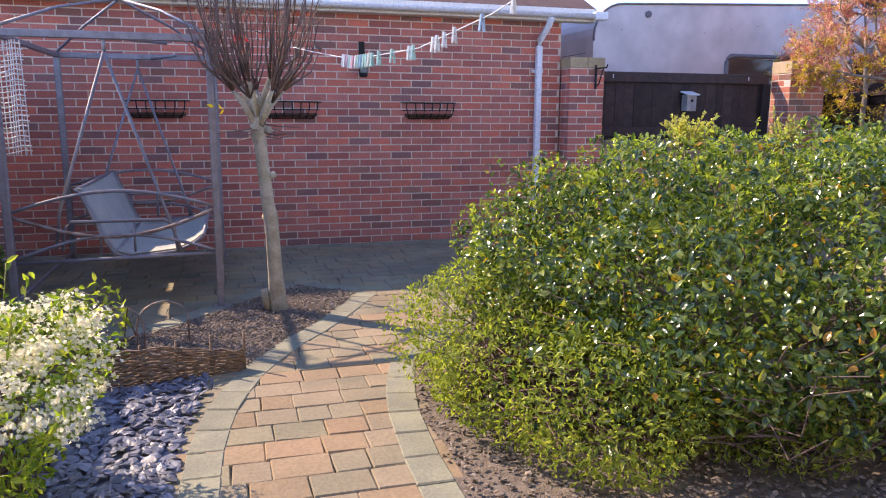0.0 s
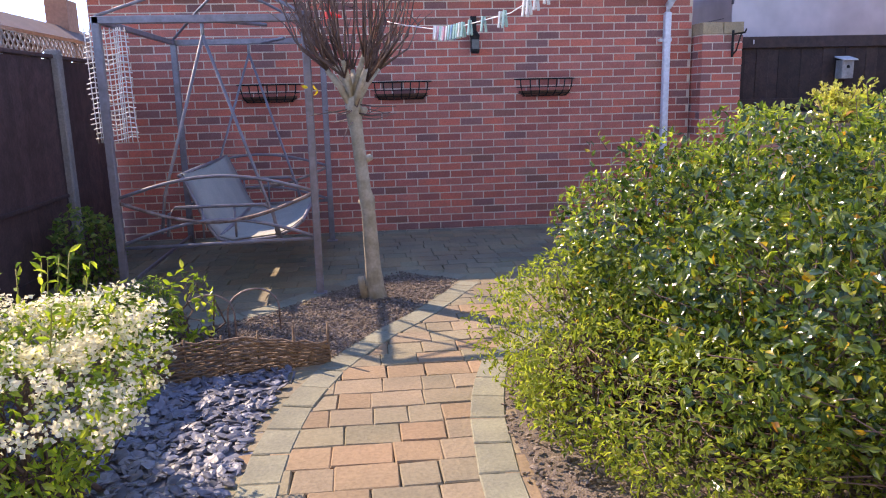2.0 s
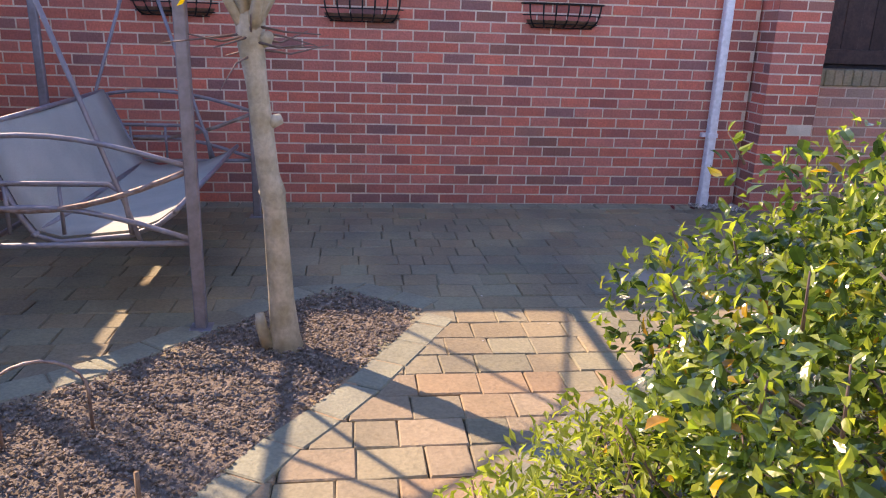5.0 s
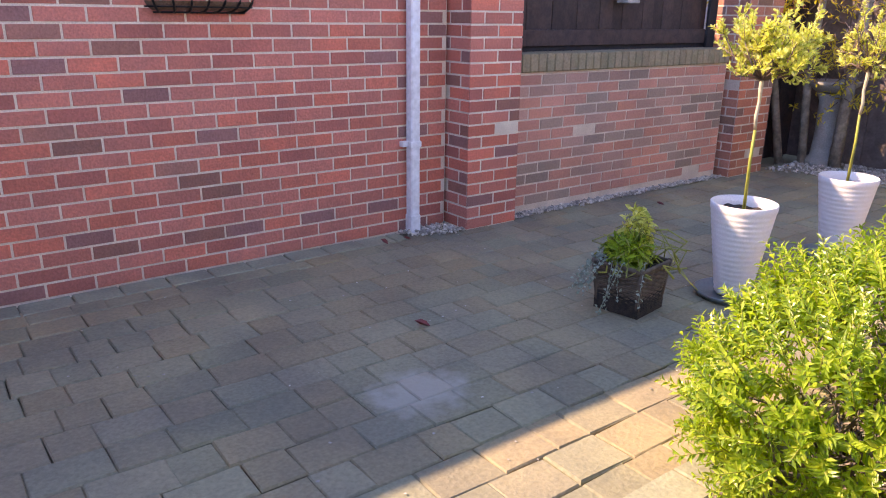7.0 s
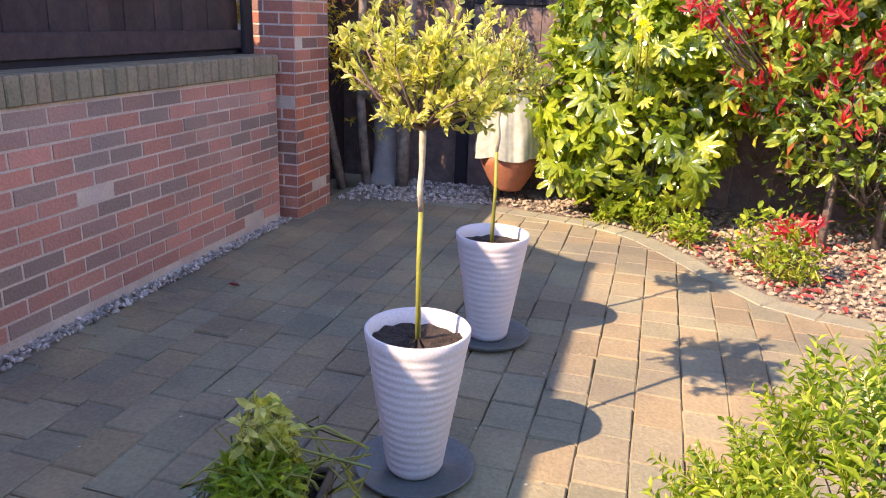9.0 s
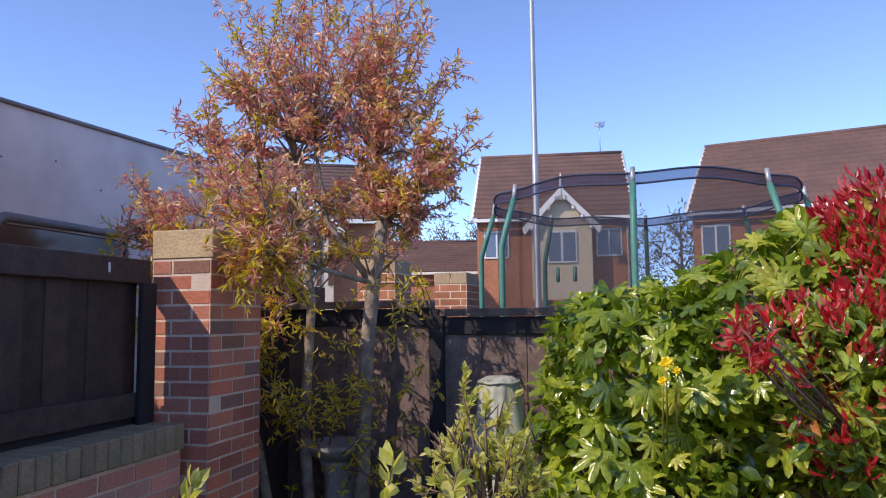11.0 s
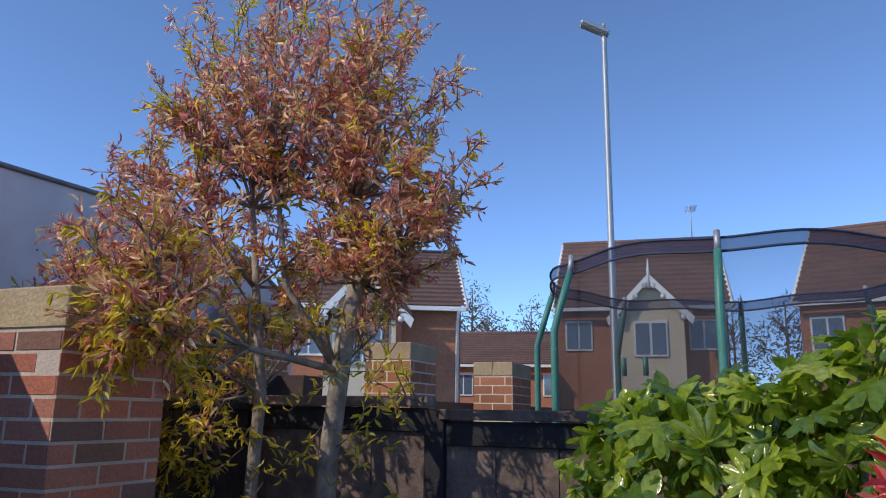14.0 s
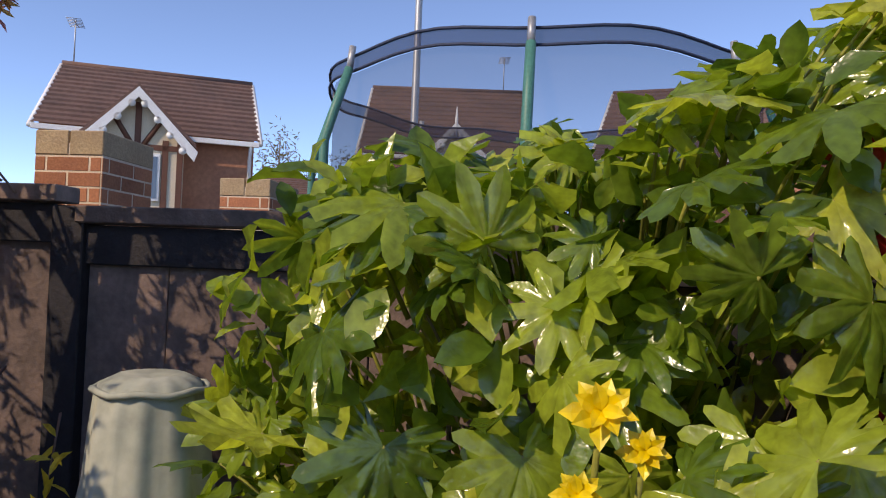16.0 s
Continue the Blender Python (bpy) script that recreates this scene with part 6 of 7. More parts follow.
def small_plant(x, y, seed, red, h=0.22):
    r = np.random.default_rng(seed)
    g = thing("low_choisya", x, y, 0.0, "small bright yellow-green bush at the bed edge" + (" with red shoots" if red else ""), "plant")
    B = [((0, 0, h * 0.55), (h * 0.6, h * 0.6, h * 0.5))]
    shrub_stems(g, B, 16, r, M["stem_green"], (0, 0, 0), 0.004)
    foliage("leaves", B, 190, leaf_shape(0.5), 0.055, M["hebe"], g, r, inner=0.5, zmin=0.02)
    if red:
        foliage("red_leaves", [((0, 0.0, h * 1.05), (h * 0.45, h * 0.45, h * 0.25))], 60, leaf_shape(0.35), 0.07, M["phot_red"], g, r, "red young leaves", inner=0.2)


small_plant(3.86, -2.52, 131, False)
small_plant(3.62, -2.78, 132, False, 0.2)
small_plant(3.05, -3.30, 133, True, 0.3)
small_plant(3.35, -3.2, 134, False, 0.34)
small_plant(3.98, -2.25, 135, False, 0.15)


def yellow_flower(x, y, z, seed, k_=1.0):
    r = np.random.default_rng(seed)
    f = thing("yellow_choisya_sprig", x, y, z, "sprig of golden yellow leaves among the fatsia", "plant")
    tube("sprig_stem", [[((0.25, 0, -0.4), 0.005), ((0.06, 0, -0.1), 0.004), ((0, 0, 0), 0.003)]], M["stem_green"], f, "", 5)
    axis, u, v = np.array([-0.86, 0.0, 0.5]), np.array([0.0, 1.0, 0.0]), np.array([0.5, 0.0, 0.86])
    Lp, Ly, Lz = [], [], []
    for k in range(13):
        a = 2.4 * k
        Lp.append(axis * 0.0012 * k), Ly.append(u * math.cos(a) + v * math.sin(a) + axis * (0.15 + 0.07 * k)), Lz.append(axis + r.normal(size=3) * 0.15)
    put("golden_leaves", cloud_mesh("golden_leaves", leaf_shape(0.62, 0.08), Lp, Ly, Lz, 0.036 * k_ * (1.1 - 0.03 * np.arange(13)), M["yellow"]), f)


yellow_flower(3.45, -2.357, 1.362, 141)
yellow_flower(3.45, -2.398, 1.328, 142, 0.7)
yellow_flower(3.45, -2.338, 1.284, 143, 0.7)


def bronze_tree():
    r = np.random.default_rng(151)
    t = thing("bronze_leaf_tree", 4.30, -0.24, 0.0, "multi-stemmed tree with narrow bronze-purple and olive leaves", "tree")
    trunk = [((0.12, -0.30, -0.03), 0.055), ((0.10, -0.32, 0.6), 0.05), ((0.02, -0.38, 1.4), 0.045), ((0.0, -0.45, 1.95), 0.042), ((0.02, -0.50, 2.25), 0.036)]
    tube("trunk", [trunk], M["bark_grey"], t, "", 10)
    for s in ([((0.05, 0.2, -0.03), 0.04), ((0.0, 0.35, 0.8), 0.035), ((-0.05, 0.6, 1.5), 0.025), ((-0.1, 0.75, 2.0), 0.012)],
              [((0.1, 0.0, -0.03), 0.04), ((0.05, 0.05, 0.9), 0.035), ((0.0, -0.02, 1.7), 0.028), ((0.0, 0.1, 2.6), 0.012)]):
        tube("stem", [s], M["bark_grey"], t, "", 9)
    tips, start = [], Vector((0.02, -0.50, 2.25))
    limbs, twigs, Lp, Ly, Lz, Ls = [], [], [], [], [], []
    Op, Oy, Oz, Os = [], [], [], []
    crown = [((0.0, -0.20, 2.75), (0.60, 0.85, 0.75)), ((0.0, 0.55, 2.2), (0.5, 0.75, 0.6)), ((0.0, -0.15, 3.3), (0.45, 0.75, 0.5)), ((-0.05, 0.85, 1.9), (0.4, 0.5, 0.45)), ((0.0, -0.65, 2.55), (0.42, 0.42, 0.4)), ((0.0, 0.40, 2.85), (0.5, 0.65, 0.5)), ((-0.08, 0.95, 1.95), (0.4, 0.5, 0.5)), ((0.0, 0.15, 3.45), (0.4, 0.5, 0.38)), ((-0.1, 1.02, 1.75), (0.35, 0.5, 0.5)), ((-0.05, 0.75, 2.3), (0.4, 0.55, 0.5)), ((-0.98, -0.20, 1.90), (0.27, 0.13, 0.24)), ((-0.85, 0.0, 2.28), (0.32, 0.30, 0.2)), ((0.0, 0.6, 1.6), (0.4, 0.5, 0.4)), ((0.0, -0.62, 3.05), (0.4, 0.42, 0.5)), ((0.0, -0.55, 3.3), (0.35, 0.35, 0.35)), ((0.0, 0.1, 2.5), (0.45, 0.5, 0.45)), ((0.0, 0.05, 2.9), (0.4, 0.4, 0.4)), ((-0.05, -0.72, 2.35), (0.3, 0.28, 0.28)), ((0.0, -0.35, 2.15), (0.4, 0.42, 0.35)), ((-0.1, 0.35, 1.75), (0.4, 0.45, 0.4)), ((0.0, 0.5, 2.95), (0.4, 0.36, 0.42))]
    tube("limb", [[(Vector((0.0, -0.42, 1.8)), 0.018), (Vector((-0.5, -0.3, 1.86)), 0.013), (Vector((-0.85, -0.20, 1.95)), 0.008)]], M["bark_grey"], t, "", 8)
    sources = [Vector((0.02, -0.50, 2.2)), Vector((0.0, -0.42, 1.8)), Vector((-0.05, 0.6, 1.5)), Vector((0.0, 0.0, 1.7)), Vector((0.0, 0.05, 2.2)), Vector((0.0, -0.72, 2.35)), Vector((0.02, -0.45, 2.6)), Vector((-0.85, -0.20, 1.95)), Vector((-0.5, -0.3, 1.86)), Vector((0.0, -0.12, 2.3)), Vector((0.0, 0.0, 2.7)), Vector((-0.07, 0.67, 1.75)), Vector((-0.1, 0.75, 2.0)), Vector((0.0, 0.1, 2.6)), Vector((0.0, 0.04, 2.0)), Vector((0.0, 0.35, 2.5)), Vector((0.0, 0.5, 2.2))]
    tube("limb", [[(Vector((0.0, 0.0, 1.7)), 0.02), (Vector((0.0, 0.32, 2.05)), 0.014), (Vector((0.0, 0.5, 2.2)), 0.011)]], M["bark_grey"], t, "", 8)
    tube("limb", [[(Vector((0.0, 0.05, 2.2)), 0.018), (Vector((0.0, 0.35, 2.5)), 0.012), (Vector((0.0, 0.55, 2.9)), 0.006)]], M["bark_grey"], t, "", 8)
    for i in range(350):
        c, rad = crown[r.integers(len(crown))]
        tip = Vector(np.array(c) + unit(1, r)[0] * np.array(rad) * (0.55 + 0.5 * r.random()))
        if i < 12:
            tip = Vector((0.1 * r.normal(), -0.15 + 0.4 * r.normal(), 3.65 + 0.3 * r.random()))
        src = min(sources, key=lambda s_: (s_ - tip).length + (0.5 if s_.z > tip.z else 0) + 0.4 * r.random())
        mid = src.lerp(tip, 0.5) + Vector(r.normal(size=3) * 0.06)
        limbs.append([(src, 0.0075), (mid, 0.0055), (tip, 0.0025)])
        for k in range(10):
            f = 0.35 + 0.65 * k / 9
            o = mid.lerp(tip, (f - 0.35) / 0.65)
            d = Vector(r.normal(size=3)) * 0.6 + (tip - mid).normalized() * 0.8 + Vector((0, 0, 0.35))
            e = o + d.normalized() * (0.06 + 0.10 * r.random())
            twigs.append([(o, 0.003), (e, 0.0012)])
            low = e.z < 1.88 + 0.25 * r.normal() or r.random() < 0.12
            for q in range(9):
                b = o.lerp(e, 0.15 + 0.85 * q / 8)
                v = unit(1, r)[0]
                A = (Op, Oy, Oz, Os) if low else (Lp, Ly, Lz, Ls)
                A[0].append(np.array(b)), A[1].append(v + np.array(d.normalized()) * 0.8 - np.array([0, 0, 0.25])), A[2].append(unit(1, r)[0] + np.array([0, 0, 0.6])), A[3].append(0.040 + 0.026 * r.random())
    for k in range(75):
        o = Vector((0.06 + 0.05 * r.normal(), -0.35 + 0.4 * r.normal(), 0.5 + 1.45 * r.random()))
        e = o + Vector((-0.12, 0.1 * r.normal(), 0.1 * r.normal())).normalized() * 0.25
        twigs.append([(o, 0.004), (e, 0.0015)])
        for q in range(9):
            Op.append(np.array(o.lerp(e, 0.3 + 0.7 * q / 8))), Oy.append(unit(1, r)[0] + [-0.3, 0, 0.1]), Oz.append(unit(1, r)[0] + [0, 0, 0.6]), Os.append(0.06)
    for k in range(34):
        o = Vector((-0.05 + 0.1 * r.normal(), 0.05 + 0.16 * r.normal(), 0.75 + 0.25 * r.random()))
        e = o + Vector((-0.25 + 0.12 * r.normal(), 0.16 * r.normal(), 0.22 + 0.12 * r.random()))
        twigs.append([(o, 0.005), (e, 0.002)])
        for q in range(13):
            Op.append(np.array(o.lerp(e, 0.35 + 0.65 * q / 12)) + r.normal(size=3) * 0.012), Oy.append(unit(1, r)[0] + [-0.2, 0, 0.3]), Oz.append(unit(1, r)[0] + [0, 0, 0.6]), Os.append(0.05 + 0.02 * r.random())
    big = [[(Vector((0.02, -0.50, 2.2)), 0.032), (Vector((0.0, -0.72, 2.35)), 0.026), (Vector((0.0, -0.92, 2.62)), 0.014)], [(Vector((0.02, -0.50, 2.2)), 0.03), (Vector((0.02, -0.45, 2.7)), 0.02), (Vector((0.0, -0.35, 3.3)), 0.008)], [(Vector((0.0, -0.42, 1.8)), 0.026), (Vector((0.0, -0.12, 2.2)), 0.018), (Vector((0.0, 0.0, 2.9)), 0.008)]]
    for b in big:
        tube("limb", [b], M["bark_grey"], t, "", 8)
    tagged(tube("branchwork", limbs, M["bark_grey"], t, "", 5), kind="stuff")
    tagged(tube("twig_haze", twigs, M["twig_brown"], t, "", 3), kind="stuff")
    put("bronze_leaves", cloud_mesh("bronze_leaves", leaf_shape(0.26, 0.1), Lp, Ly, Lz, Ls, M["plum"]), t, "narrow bronze-purple leaves")
    put("olive_leaves", cloud_mesh("olive_leaves", leaf_shape(0.28, 0.1), Op, Oy, Oz, Os, M["olive"]), t, "narrow olive-yellow leaves")


bronze_tree()


# ---- beyond the fence ----
def far_pier(x, y, w, d, top, n):
    p = thing("neighbour_pier", x, y, 0.0, "square orange brick pier with a pale brick coping beyond the fence", "pier", "neighbour's brick piers")
    part("core", boxes((0.006, 0.006, -0.05, w - 0.006, d - 0.006, top - 0.06), bevel=0), M["mortar"], p)

    def finish():
        for m, L in ((pose(0, 0.008, 0), w), (pose(0.008, d, 0, 0, 0, -90), d - 0.008)):
            for cx, cz, bl in courses(L, n, top - 0.125 - n * 0.075, rng, 0.05):
                put("brick", brick_mesh(bl, 0.065, M["farbrick_p"]), p, "", m @ Matrix.Translation((cx, 0, cz)))
    LATE.append(finish)
    k = 2
    for i in range(k):
        part("coping_brick", boxes((0.0, d * i / k + 0.003, top - 0.12, w, d * (i + 1) / k - 0.003, top), bevel=0.005), M["cop_pale"], p)


M["farbrick_p"] = mat("orange_brick", (0.46, 0.19, 0.10), (0.38, 0.15, 0.085), 5, 0.9, bump=0.4, bscale=80, rand=0.2)
M["cop_pale"] = mat("pale_coping", (0.50, 0.38, 0.24), (0.42, 0.31, 0.20), 6, 0.9, bump=0.4, bscale=80, rand=0.12)
far_pier(6.06, -0.245, 0.48, 0.36, 2.10, 8)
far_pier(7.52, -0.555, 0.62, 0.36, 2.06, 8)
far_pier(5.95, 0.93, 0.42, 0.4, 2.42, 9)
nw = tagged(part("wall_neighbour", boxes((6.0, 0.12, -0.05, 14.0, 0.30, 1.72), (5.6, 0.32, -0.05, 5.85, 1.3, 1.85), bevel=0), M["fence"], None), "dark boundary between neighbouring gardens", "wall", kind="structure")
nw2 = tagged(part("wall_neighbour_end", boxes((13.4, -9.0, -0.05, 13.6, 0.1, 1.9), bevel=0), M["farbrick"], None), "brick boundary wall beyond the trampoline", "wall", kind="structure")


def trampoline():
    cx, cy, R, H = 8.62, -2.35, 1.72, 2.92
    t = thing("trampoline", cx, cy, 0.0, "garden trampoline with green padded poles and dark safety net", "trampoline")
    n = 8
    a0 = math.atan2(-1.0 - cy, 7.4 - cx)
    for k in range(n):
        a = a0 + 2 * math.pi * k / n
        c, s = math.cos(a), math.sin(a)
        low = [((c * (R + 0.02), s * (R + 0.02), 0.0), 0.03), ((c * (R + 0.16), s * (R + 0.16), 0.9), 0.03), ((c * (R + 0.16), s * (R + 0.16), 2.3), 0.032)]
        pole = tube("pole", [low + [((c * (R + 0.10), s * (R + 0.10), 2.5), 0.032), ((c * R, s * R, H - 0.12), 0.03)]], M["tramp_green"], t, "green foam-sleeved pole", 9)
        tube("pole_top", [[((c * R, s * R, H - 0.14), 0.024), ((c * (R - 0.02), s * (R - 0.02), H + 0.03), 0.024)]], M["galv"], pole, "bare steel top", 8)
    m = 64
    def ring(r_, z0, z1, name, material, label=""):
        V = [(r_ * math.cos(2 * math.pi * i / m), r_ * math.sin(2 * math.pi * i / m), z + 0.05 * math.cos(n * (2 * math.pi * i / m - a0)) * (-0.4 if z > 2 else 0)) for z in (z0, z1) for i in range(m)]
        put(name, mesh_of(name, V, [(i, (i + 1) % m, m + (i + 1) % m, m + i) for i in range(m)], material, True), t, label)
    ring(R - 0.09, 0.85, H - 0.10, "net", M["net"], "dark see-through safety net")
    ring(R - 0.06, H - 0.10, H + 0.0, "net_band", M["net_band"], "navy top band of the net")
    for z in (H, H - 0.10):
        tube("top_cord", [[((R - 0.055) * math.cos(q), (R - 0.055) * math.sin(q), z + 0.02 * -math.cos(n * (q - a0))) and (((R - 0.055) * math.cos(q), (R - 0.055) * math.sin(q), z - 0.02 * math.cos(n * (q - a0))), 0.011) for q in np.linspace(0, 2 * math.pi, 65)]], M["tramp_blue"], t, "", 5)
    V, F = revolve([(0.0, 0.88), (R - 0.25, 0.88), (R - 0.25, 0.90), (R + 0.02, 0.92), (R + 0.02, 0.86), (0.0, 0.86)], 48)
    put("bed", mesh_of("bed", V, F, M["iron"]), t)
    for k in range(4):
        a = a0 + math.pi / 8 + math.pi / 2 * k
        tube("leg", [[((R * math.cos(a), R * math.sin(a), 0.88), 0.022), ((R * math.cos(a), R * math.sin(a), 0.0), 0.022)]], M["galv"], t, "", 7)
    for q in (0.3, 0.42):
        tube("net_tie", [[(((R - 0.11) * math.cos(a0 + q), (R - 0.11) * math.sin(a0 + q), 1.92), 0.02), (((R - 0.11) * math.cos(a0 + q), (R - 0.11) * math.sin(a0 + q), 2.06), 0.02)]], M["tramp_green"], t, "", 6)


trampoline()


def street_lamp():
    l = thing("street_lamp", 13.2, -0.60, 0.0, "tall galvanised street lamp column", "street lamp")
    tube("column", [[((0, 0, -0.05), 0.085), ((0, 0, 1.6), 0.085), ((0, 0, 1.65), 0.06), ((0, 0, 7.9), 0.045), ((0, 0, 8.1), 0.055)]], M["galv"], l, "", 14)
    bm = boxes((-0.24, -0.10, -0.05, 0.30, 0.10, 0.06), bevel=0.035)
    bmesh.ops.transform(bm, matrix=Matrix.Translation((-0.06, 0.12, 8.15)) @ Matrix.Rotation(radians(110), 4, "Z") @ Matrix.Rotation(radians(-24), 4, "Y"), verts=bm.verts[:])
    part("lantern", bm, M["galv"], l)
    tube("photocell", [[((0, 0, 8.18), 0.03), ((0, 0, 8.27), 0.025)]], M["greybox"], l, "", 8)


street_lamp()


def house(name, cx, cy, turn, w, dep, eave, ridge, label, gable=True, timber=False, chimney=False, aerial=0.0):
    """A small estate house: its long front faces local -x, ridge along local y."""
    h = thing(name, cx, cy, 0.0, label, "house", rz=turn)
    part("wall", boxes((0, -w / 2, -0.1, dep, w / 2, eave), bevel=0), M["farbrick"], h)
    for s in (-1, 1):
        g = bmesh.new()
        a = [g.verts.new(v) for v in ((0, s * w / 2, eave), (dep, s * w / 2, eave), (dep / 2, s * w / 2, ridge - 0.08))]
        g.faces.new(a)
        part("gable_wall", g, M["farbrick"], h)
    rows = 14
    for side in (0, 1):
        x0, x1 = (-0.3, dep / 2) if side == 0 else (dep + 0.3, dep / 2)
        z0 = eave - 0.12
        V, F = [], []
        for i in range(rows):
            for f, lift in ((i / rows, 0.07), ((i + 1) / rows, 0.01)):
                for y in (-w / 2 - 0.12, w / 2 + 0.12):
                    V.append((x0 + (x1 - x0) * f, y, z0 + (ridge - z0) * f + lift))
        F = [(2 * i, 2 * i + 1, 2 * i + 3, 2 * i + 2) for i in range(2 * rows - 1)]
        put("roof_slope", mesh_of("roof_slope", V, F, M["tile"]), h)
    tube("ridge_tiles", [[((dep / 2, -w / 2 - 0.14, ridge + 0.02), 0.09), ((dep / 2, w / 2 + 0.14, ridge + 0.02), 0.09)]], M["tile"], h, "", 8)
    part("gutter", boxes((-0.42, -w / 2 - 0.1, eave - 0.22, -0.305, w / 2 + 0.1, eave - 0.10)), M["paint"], h, "white gutter and fascia")
    for s in (-1, 1):
        for q, (xa, xb) in enumerate(((-0.3, dep / 2), (dep + 0.3, dep / 2))):
            tube("barge_board", [[((xa, s * (w / 2 + 0.14), eave - 0.14), 0.07), ((xb, s * (w / 2 + 0.14), ridge - 0.03), 0.07)]], M["paint"], h, "", 5)
    if gable:
        gw, gz, gy = 1.15, eave + 0.85, -0.3 if not timber else 0.25
        base = eave - 0.75
        part("bay_wall", boxes((-0.7, gy - gw + 0.12, base - 2.6, 0.0, gy + gw - 0.12, eave - 0.25), bevel=0), M["render"], h, "cream rendered bay")
        g = bmesh.new()
        A = [(gy - gw + 0.12, eave - 0.25), (gy + gw - 0.12, eave - 0.25), (gy, gz - 0.15)]
        fr = [g.verts.new((-0.7, y, z)) for y, z in A]
        bk = [g.verts.new((dep / 3, y, z)) for y, z in A]
        g.faces.new(fr), g.faces.new(bk[::-1])
        for i in range(3):
            g.faces.new((fr[i], bk[i], bk[(i + 1) % 3], fr[(i + 1) % 3]))
        bmesh.ops.recalc_face_normals(g, faces=g.faces[:])
        part("bay_gable", g, M["render"], h)
        for s in (-1, 1):
            r_ = bmesh.new()
            pts = [(-0.95, gy + s * (gw + 0.15), eave - 0.45), (dep / 3, gy + s * (gw + 0.15), eave - 0.45), (dep / 3, gy, gz), (-0.95, gy, gz)]
            vs = [r_.verts.new(v) for v in pts]
            r_.faces.new(vs)
            e_ = bmesh.ops.extrude_face_region(r_, geom=r_.faces[:])
            bmesh.ops.translate(r_, verts=[v for v in e_["geom"] if isinstance(v, bmesh.types.BMVert)], vec=(0, 0, 0.1))
            bmesh.ops.recalc_face_normals(r_, faces=r_.faces[:])
            part("bay_roof", r_, M["tile"], h)
            bb = bmesh.new()
            q = [(gy + s * (gw + 0.2), eave - 0.55), (gy, gz + 0.02), (gy, gz - 0.22), (gy + s * (gw + 0.12), eave - 0.78)]
            f_ = [bb.verts.new((-1.0, y, z)) for y, z in q]
            b_ = [bb.verts.new((-0.94, y, z)) for y, z in q]
            bb.faces.new(f_), bb.faces.new(b_[::-1])
            for i in range(4):
                bb.faces.new((f_[i], b_[i], b_[(i + 1) % 4], f_[(i + 1) % 4]))
            bmesh.ops.recalc_face_normals(bb, faces=bb.faces[:])
            part("bargeboard", bb, M["paint"], h, "white decorative bargeboard")
            for k in range(4):
                f = (k + 0.5) / 4
                y, z = gy + s * gw * (1 - f), eave - 0.72 + (gz - eave + 0.52) * f
                tube("scallop", [[((-1.0, y, z), 0.09), ((-0.95, y, z), 0.09)]], M["paint"], h, "", 8)
        if not timber:
            tube("finial", [[((-0.97, gy, gz - 0.45), 0.05), ((-0.97, gy, gz + 0.1), 0.05), ((-0.97, gy, gz + 0.5), 0.015)]], M["paint"], h, "", 6)
        win = part("window", boxes((-0.76, gy - 0.52, eave - 1.75, -0.68, gy + 0.52, eave - 0.62), bevel=0.01), M["paint"], h, "white framed window")
        for s in (-1, 1):
            part("pane", boxes((-0.775, gy + s * 0.25 - 0.21, eave - 1.68, -0.762, gy + s * 0.25 + 0.21, eave - 0.70), bevel=0), M["pane"], win)
        if timber:
            for y, z0, z1, tilt in ((gy - 0.95, base - 1.3, eave - 0.2, 0), (gy + 0.95, base - 1.3, eave - 0.2, 0), (gy, eave - 0.5, gz - 0.3, 0), (gy - 0.62, base - 1.3, eave - 0.3, 0), (gy + 0.62, base - 1.3, eave - 0.3, 0)):
                part("timber", boxes((-0.735, y - 0.07, z0, -0.702, y + 0.07, z1)), M["timber"], h, "brown timber strip")
            for s in (-1, 1):
                tube("timber", [[((-0.72, gy + s * 0.12, eave - 0.45), 0.06), ((-0.72, gy + s * 0.5, eave + 0.15), 0.06)]], M["timber"], h, "", 4)
            part("timber", boxes((-0.735, gy - 1.0, eave - 0.55, -0.702, gy + 1.0, eave - 0.42)), M["timber"], h)
    for y in ((w / 2 - 0.7,) if timber else (-w / 2 + 0.75, w / 2 - 0.7)):
        win = part("window", boxes((-0.05, y - 0.45, eave - 1.5, 0.03, y + 0.45, eave - 0.5), bevel=0.01), M["paint"], h, "white framed window")
        for s in (-1, 1):
            part("pane", boxes((-0.062, y + s * 0.21 - 0.18, eave - 1.43, -0.052, y + s * 0.21 + 0.18, eave - 0.57), bevel=0), M["pane"], win)
    tube("rainwater_pipe", [[((-0.38, -w / 2 + 0.1, eave - 0.2), 0.05), ((-0.08, -w / 2 + 0.1, eave - 0.5), 0.05), ((-0.08, -w / 2 + 0.1, 0), 0.05)]], M["paint"], h, "", 6)
    if aerial:
        x, y = dep / 2, aerial
        pts = [[((x, y, ridge), 0.025), ((x, y, ridge + 1.3), 0.02)]] + [[((x - 0.5, y, ridge + 1.2 - 0.05), 0.012), ((x + 0.5, y, ridge + 1.25), 0.012)]]
        for k in range(7):
            pts.append([((x - 0.45 + 0.14 * k, y - 0.2, ridge + 1.2), 0.01), ((x - 0.45 + 0.14 * k, y + 0.2, ridge + 1.2), 0.01)])
        tube("aerial", pts, M["galv"], h, "", 4)


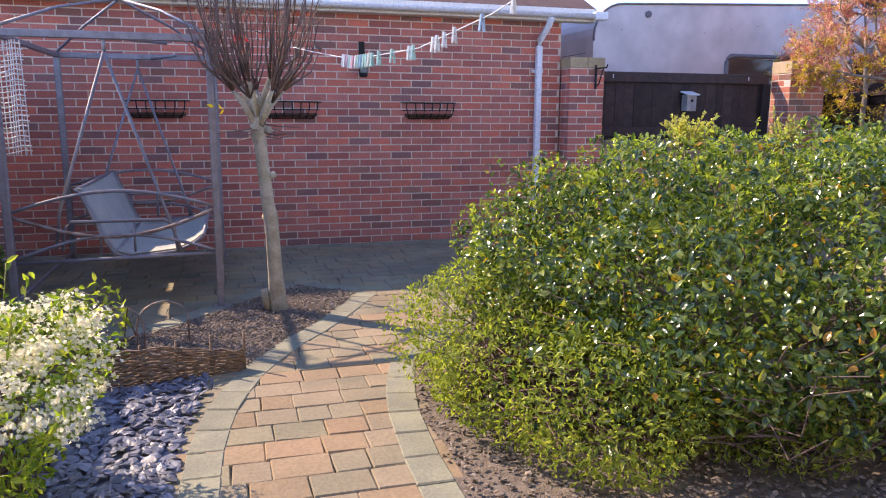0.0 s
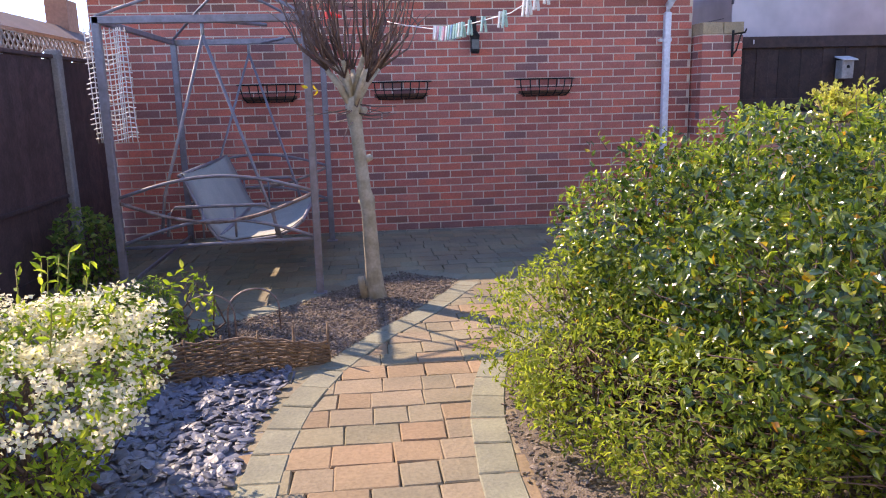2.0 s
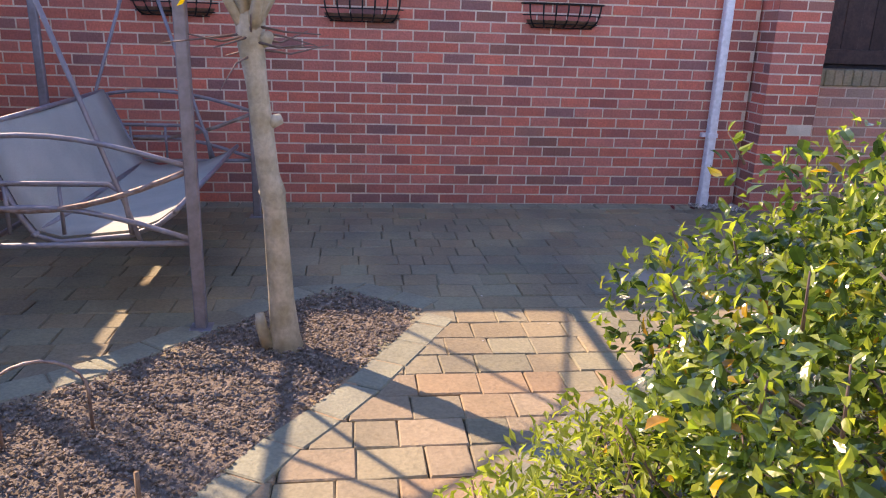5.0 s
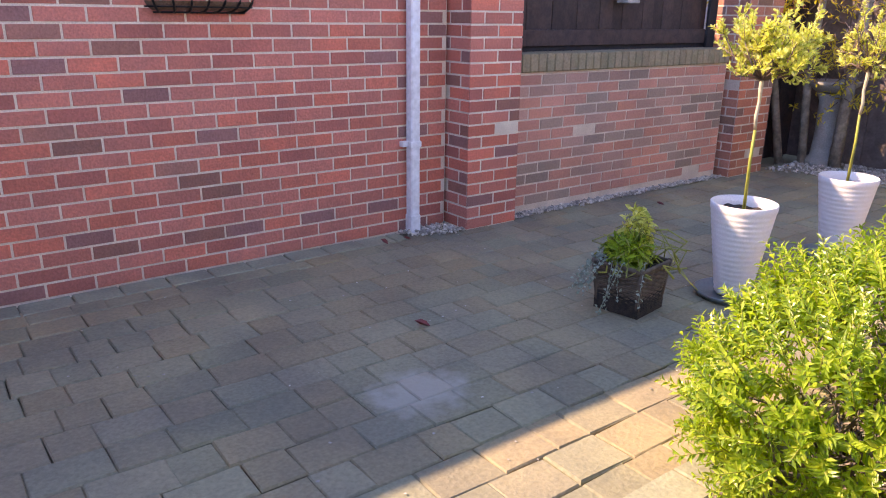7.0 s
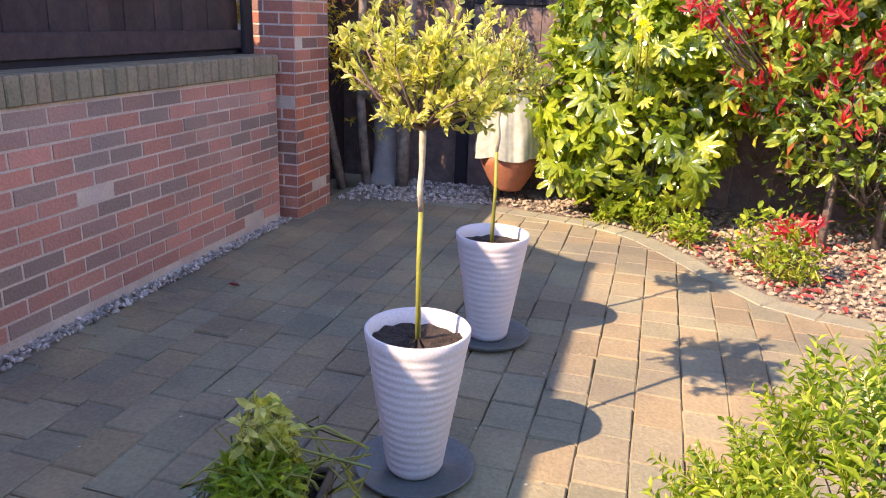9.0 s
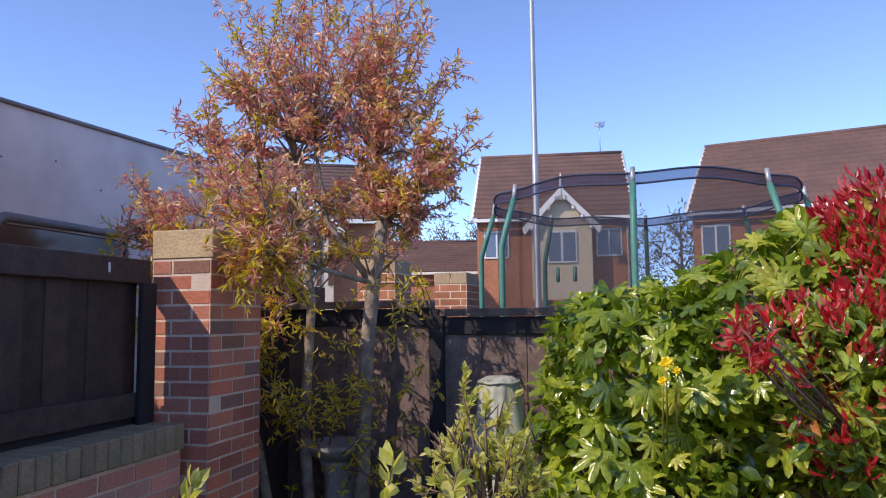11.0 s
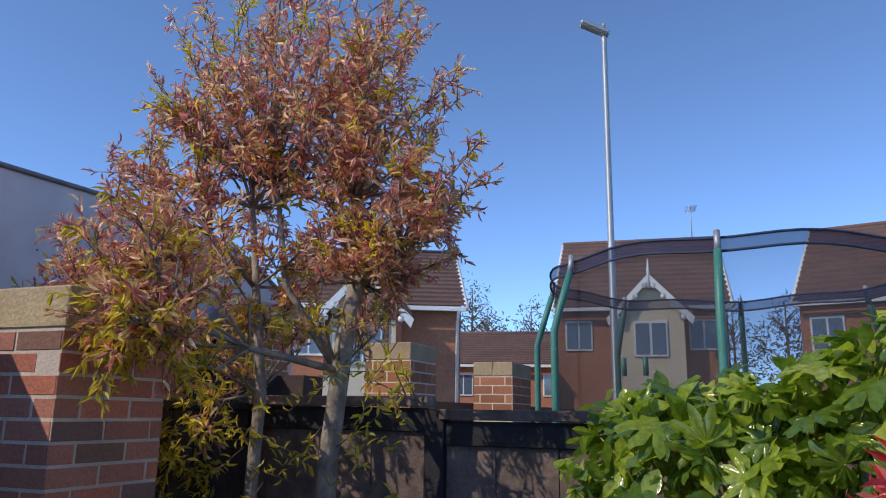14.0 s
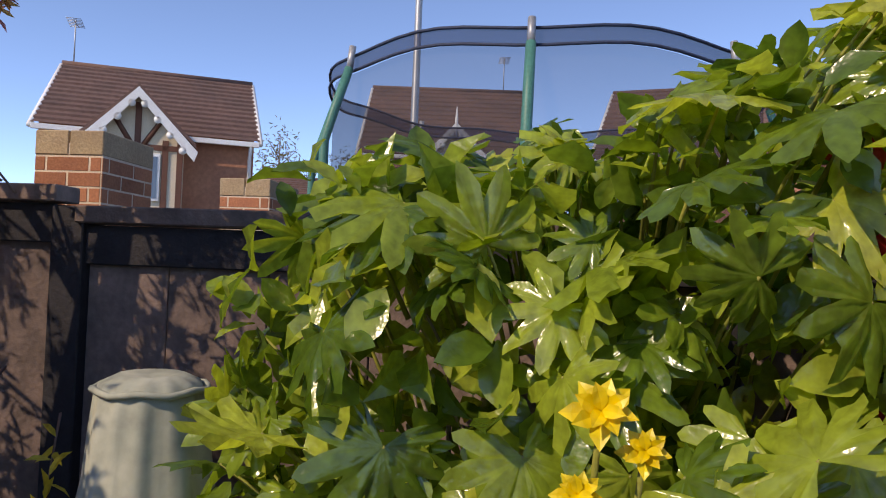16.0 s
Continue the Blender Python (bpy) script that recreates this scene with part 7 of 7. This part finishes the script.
house("timbered_house", 19.75, 6.95, 25.5, 4.9, 7.2, 4.6, 6.85, "brick house with brown tiled roof and half-timbered gable", True, True, aerial=2.3)
house("rendered_house", 26.2, 0.42, 6, 5.4, 7.2, 5.2, 8.15, "brick house with brown tiled roof and white-trimmed cream gable", True, False, aerial=-2.0)
house("end_house", 24.0, -8.6, -14, 9.0, 8.4, 5.0, 7.95, "orange brick house with a wide brown tiled roof", False, False)
house("low_garage", 34.0, 7.2, 12, 5.5, 7.0, 3.9, 5.6, "low brick building with a brown tiled roof", False, False)


def far_wood():
    r = np.random.default_rng(171)
    for k in range(26):
        a = radians(-32 + 62 * k / 25 + r.normal() * 0.8)
        d = 78 + 14 * r.random()
        x, y = d * math.cos(a), d * math.sin(a)
        hgt = 13.0 + 4.0 * r.random()
        t = thing("far_tree", x, y, 0.0, "distant bare brown tree behind the houses", "tree", "distant wood")
        limbs = [[((0, 0, -0.1), 0.3), ((0, 0, hgt * 0.6), 0.14), ((0, 0, hgt * 0.95), 0.04)]]
        for i in range(16):
            q = 6.28 * r.random()
            z = hgt * (0.3 + 0.5 * r.random())
            limbs.append([((0, 0, z), 0.09), ((math.cos(q) * 1.6, math.sin(q) * 1.6, z + 1.6), 0.03)])
        tube("trunk", limbs, M["bark_dark"], t, "", 5)
        B = [((0, 0, hgt * 0.62), (2.6, 2.6, hgt * 0.36)), ((0.8, 1.0, hgt * 0.5), (2.0, 2.2, hgt * 0.3))]
        foliage("crown", B, 1100, small_leaf(0.25), 0.55, M["far_tree"], t, r, "haze of bare twigs", inner=0.3, zmin=1.0, lump=0.2, up=0.0, jitter=1.0, freq=0.6)


far_wood()


def neighbour_roof():
    n = thing("neighbour_shed", -13.0, 16.5, 0.0, "neighbouring low roof with a chimney beyond the fence", "house")
    part("wall", boxes((-3, -4, -0.1, 3, 4, 2.2), bevel=0), M["farbrick"], n)
    bm = bmesh.new()
    for s in (-1, 1):
        bm.faces.new([bm.verts.new(v) for v in ((s * 3.3, -4.2, 2.1), (s * 3.3, 4.2, 2.1), (0, 4.2, 3.95), (0, -4.2, 3.95))])
    part("roof", bm, M["tile"], n)
    part("chimney", boxes((-0.35, 2.4, 3.3, 0.35, 3.3, 4.75)), M["farbrick"], n)


neighbour_roof()
# Unseen closing wall, made cream so it reflects sun onto the shaded brick.
tagged(part("wall_south", boxes((-6.0, -12.2, -0.05, 5.4, -12.0, 4.8), bevel=0), M["render"], None), "plain unseen wall behind the garden, cream to bounce sunlight", "wall", kind="structure")
tagged(part("wall_south_east", boxes((5.42, -12.0, -0.05, 5.5, -9.5, 1.8), bevel=0), M["fence"], None), "dark garden boundary", "wall", kind="structure")


for finish in LATE:
    finish()
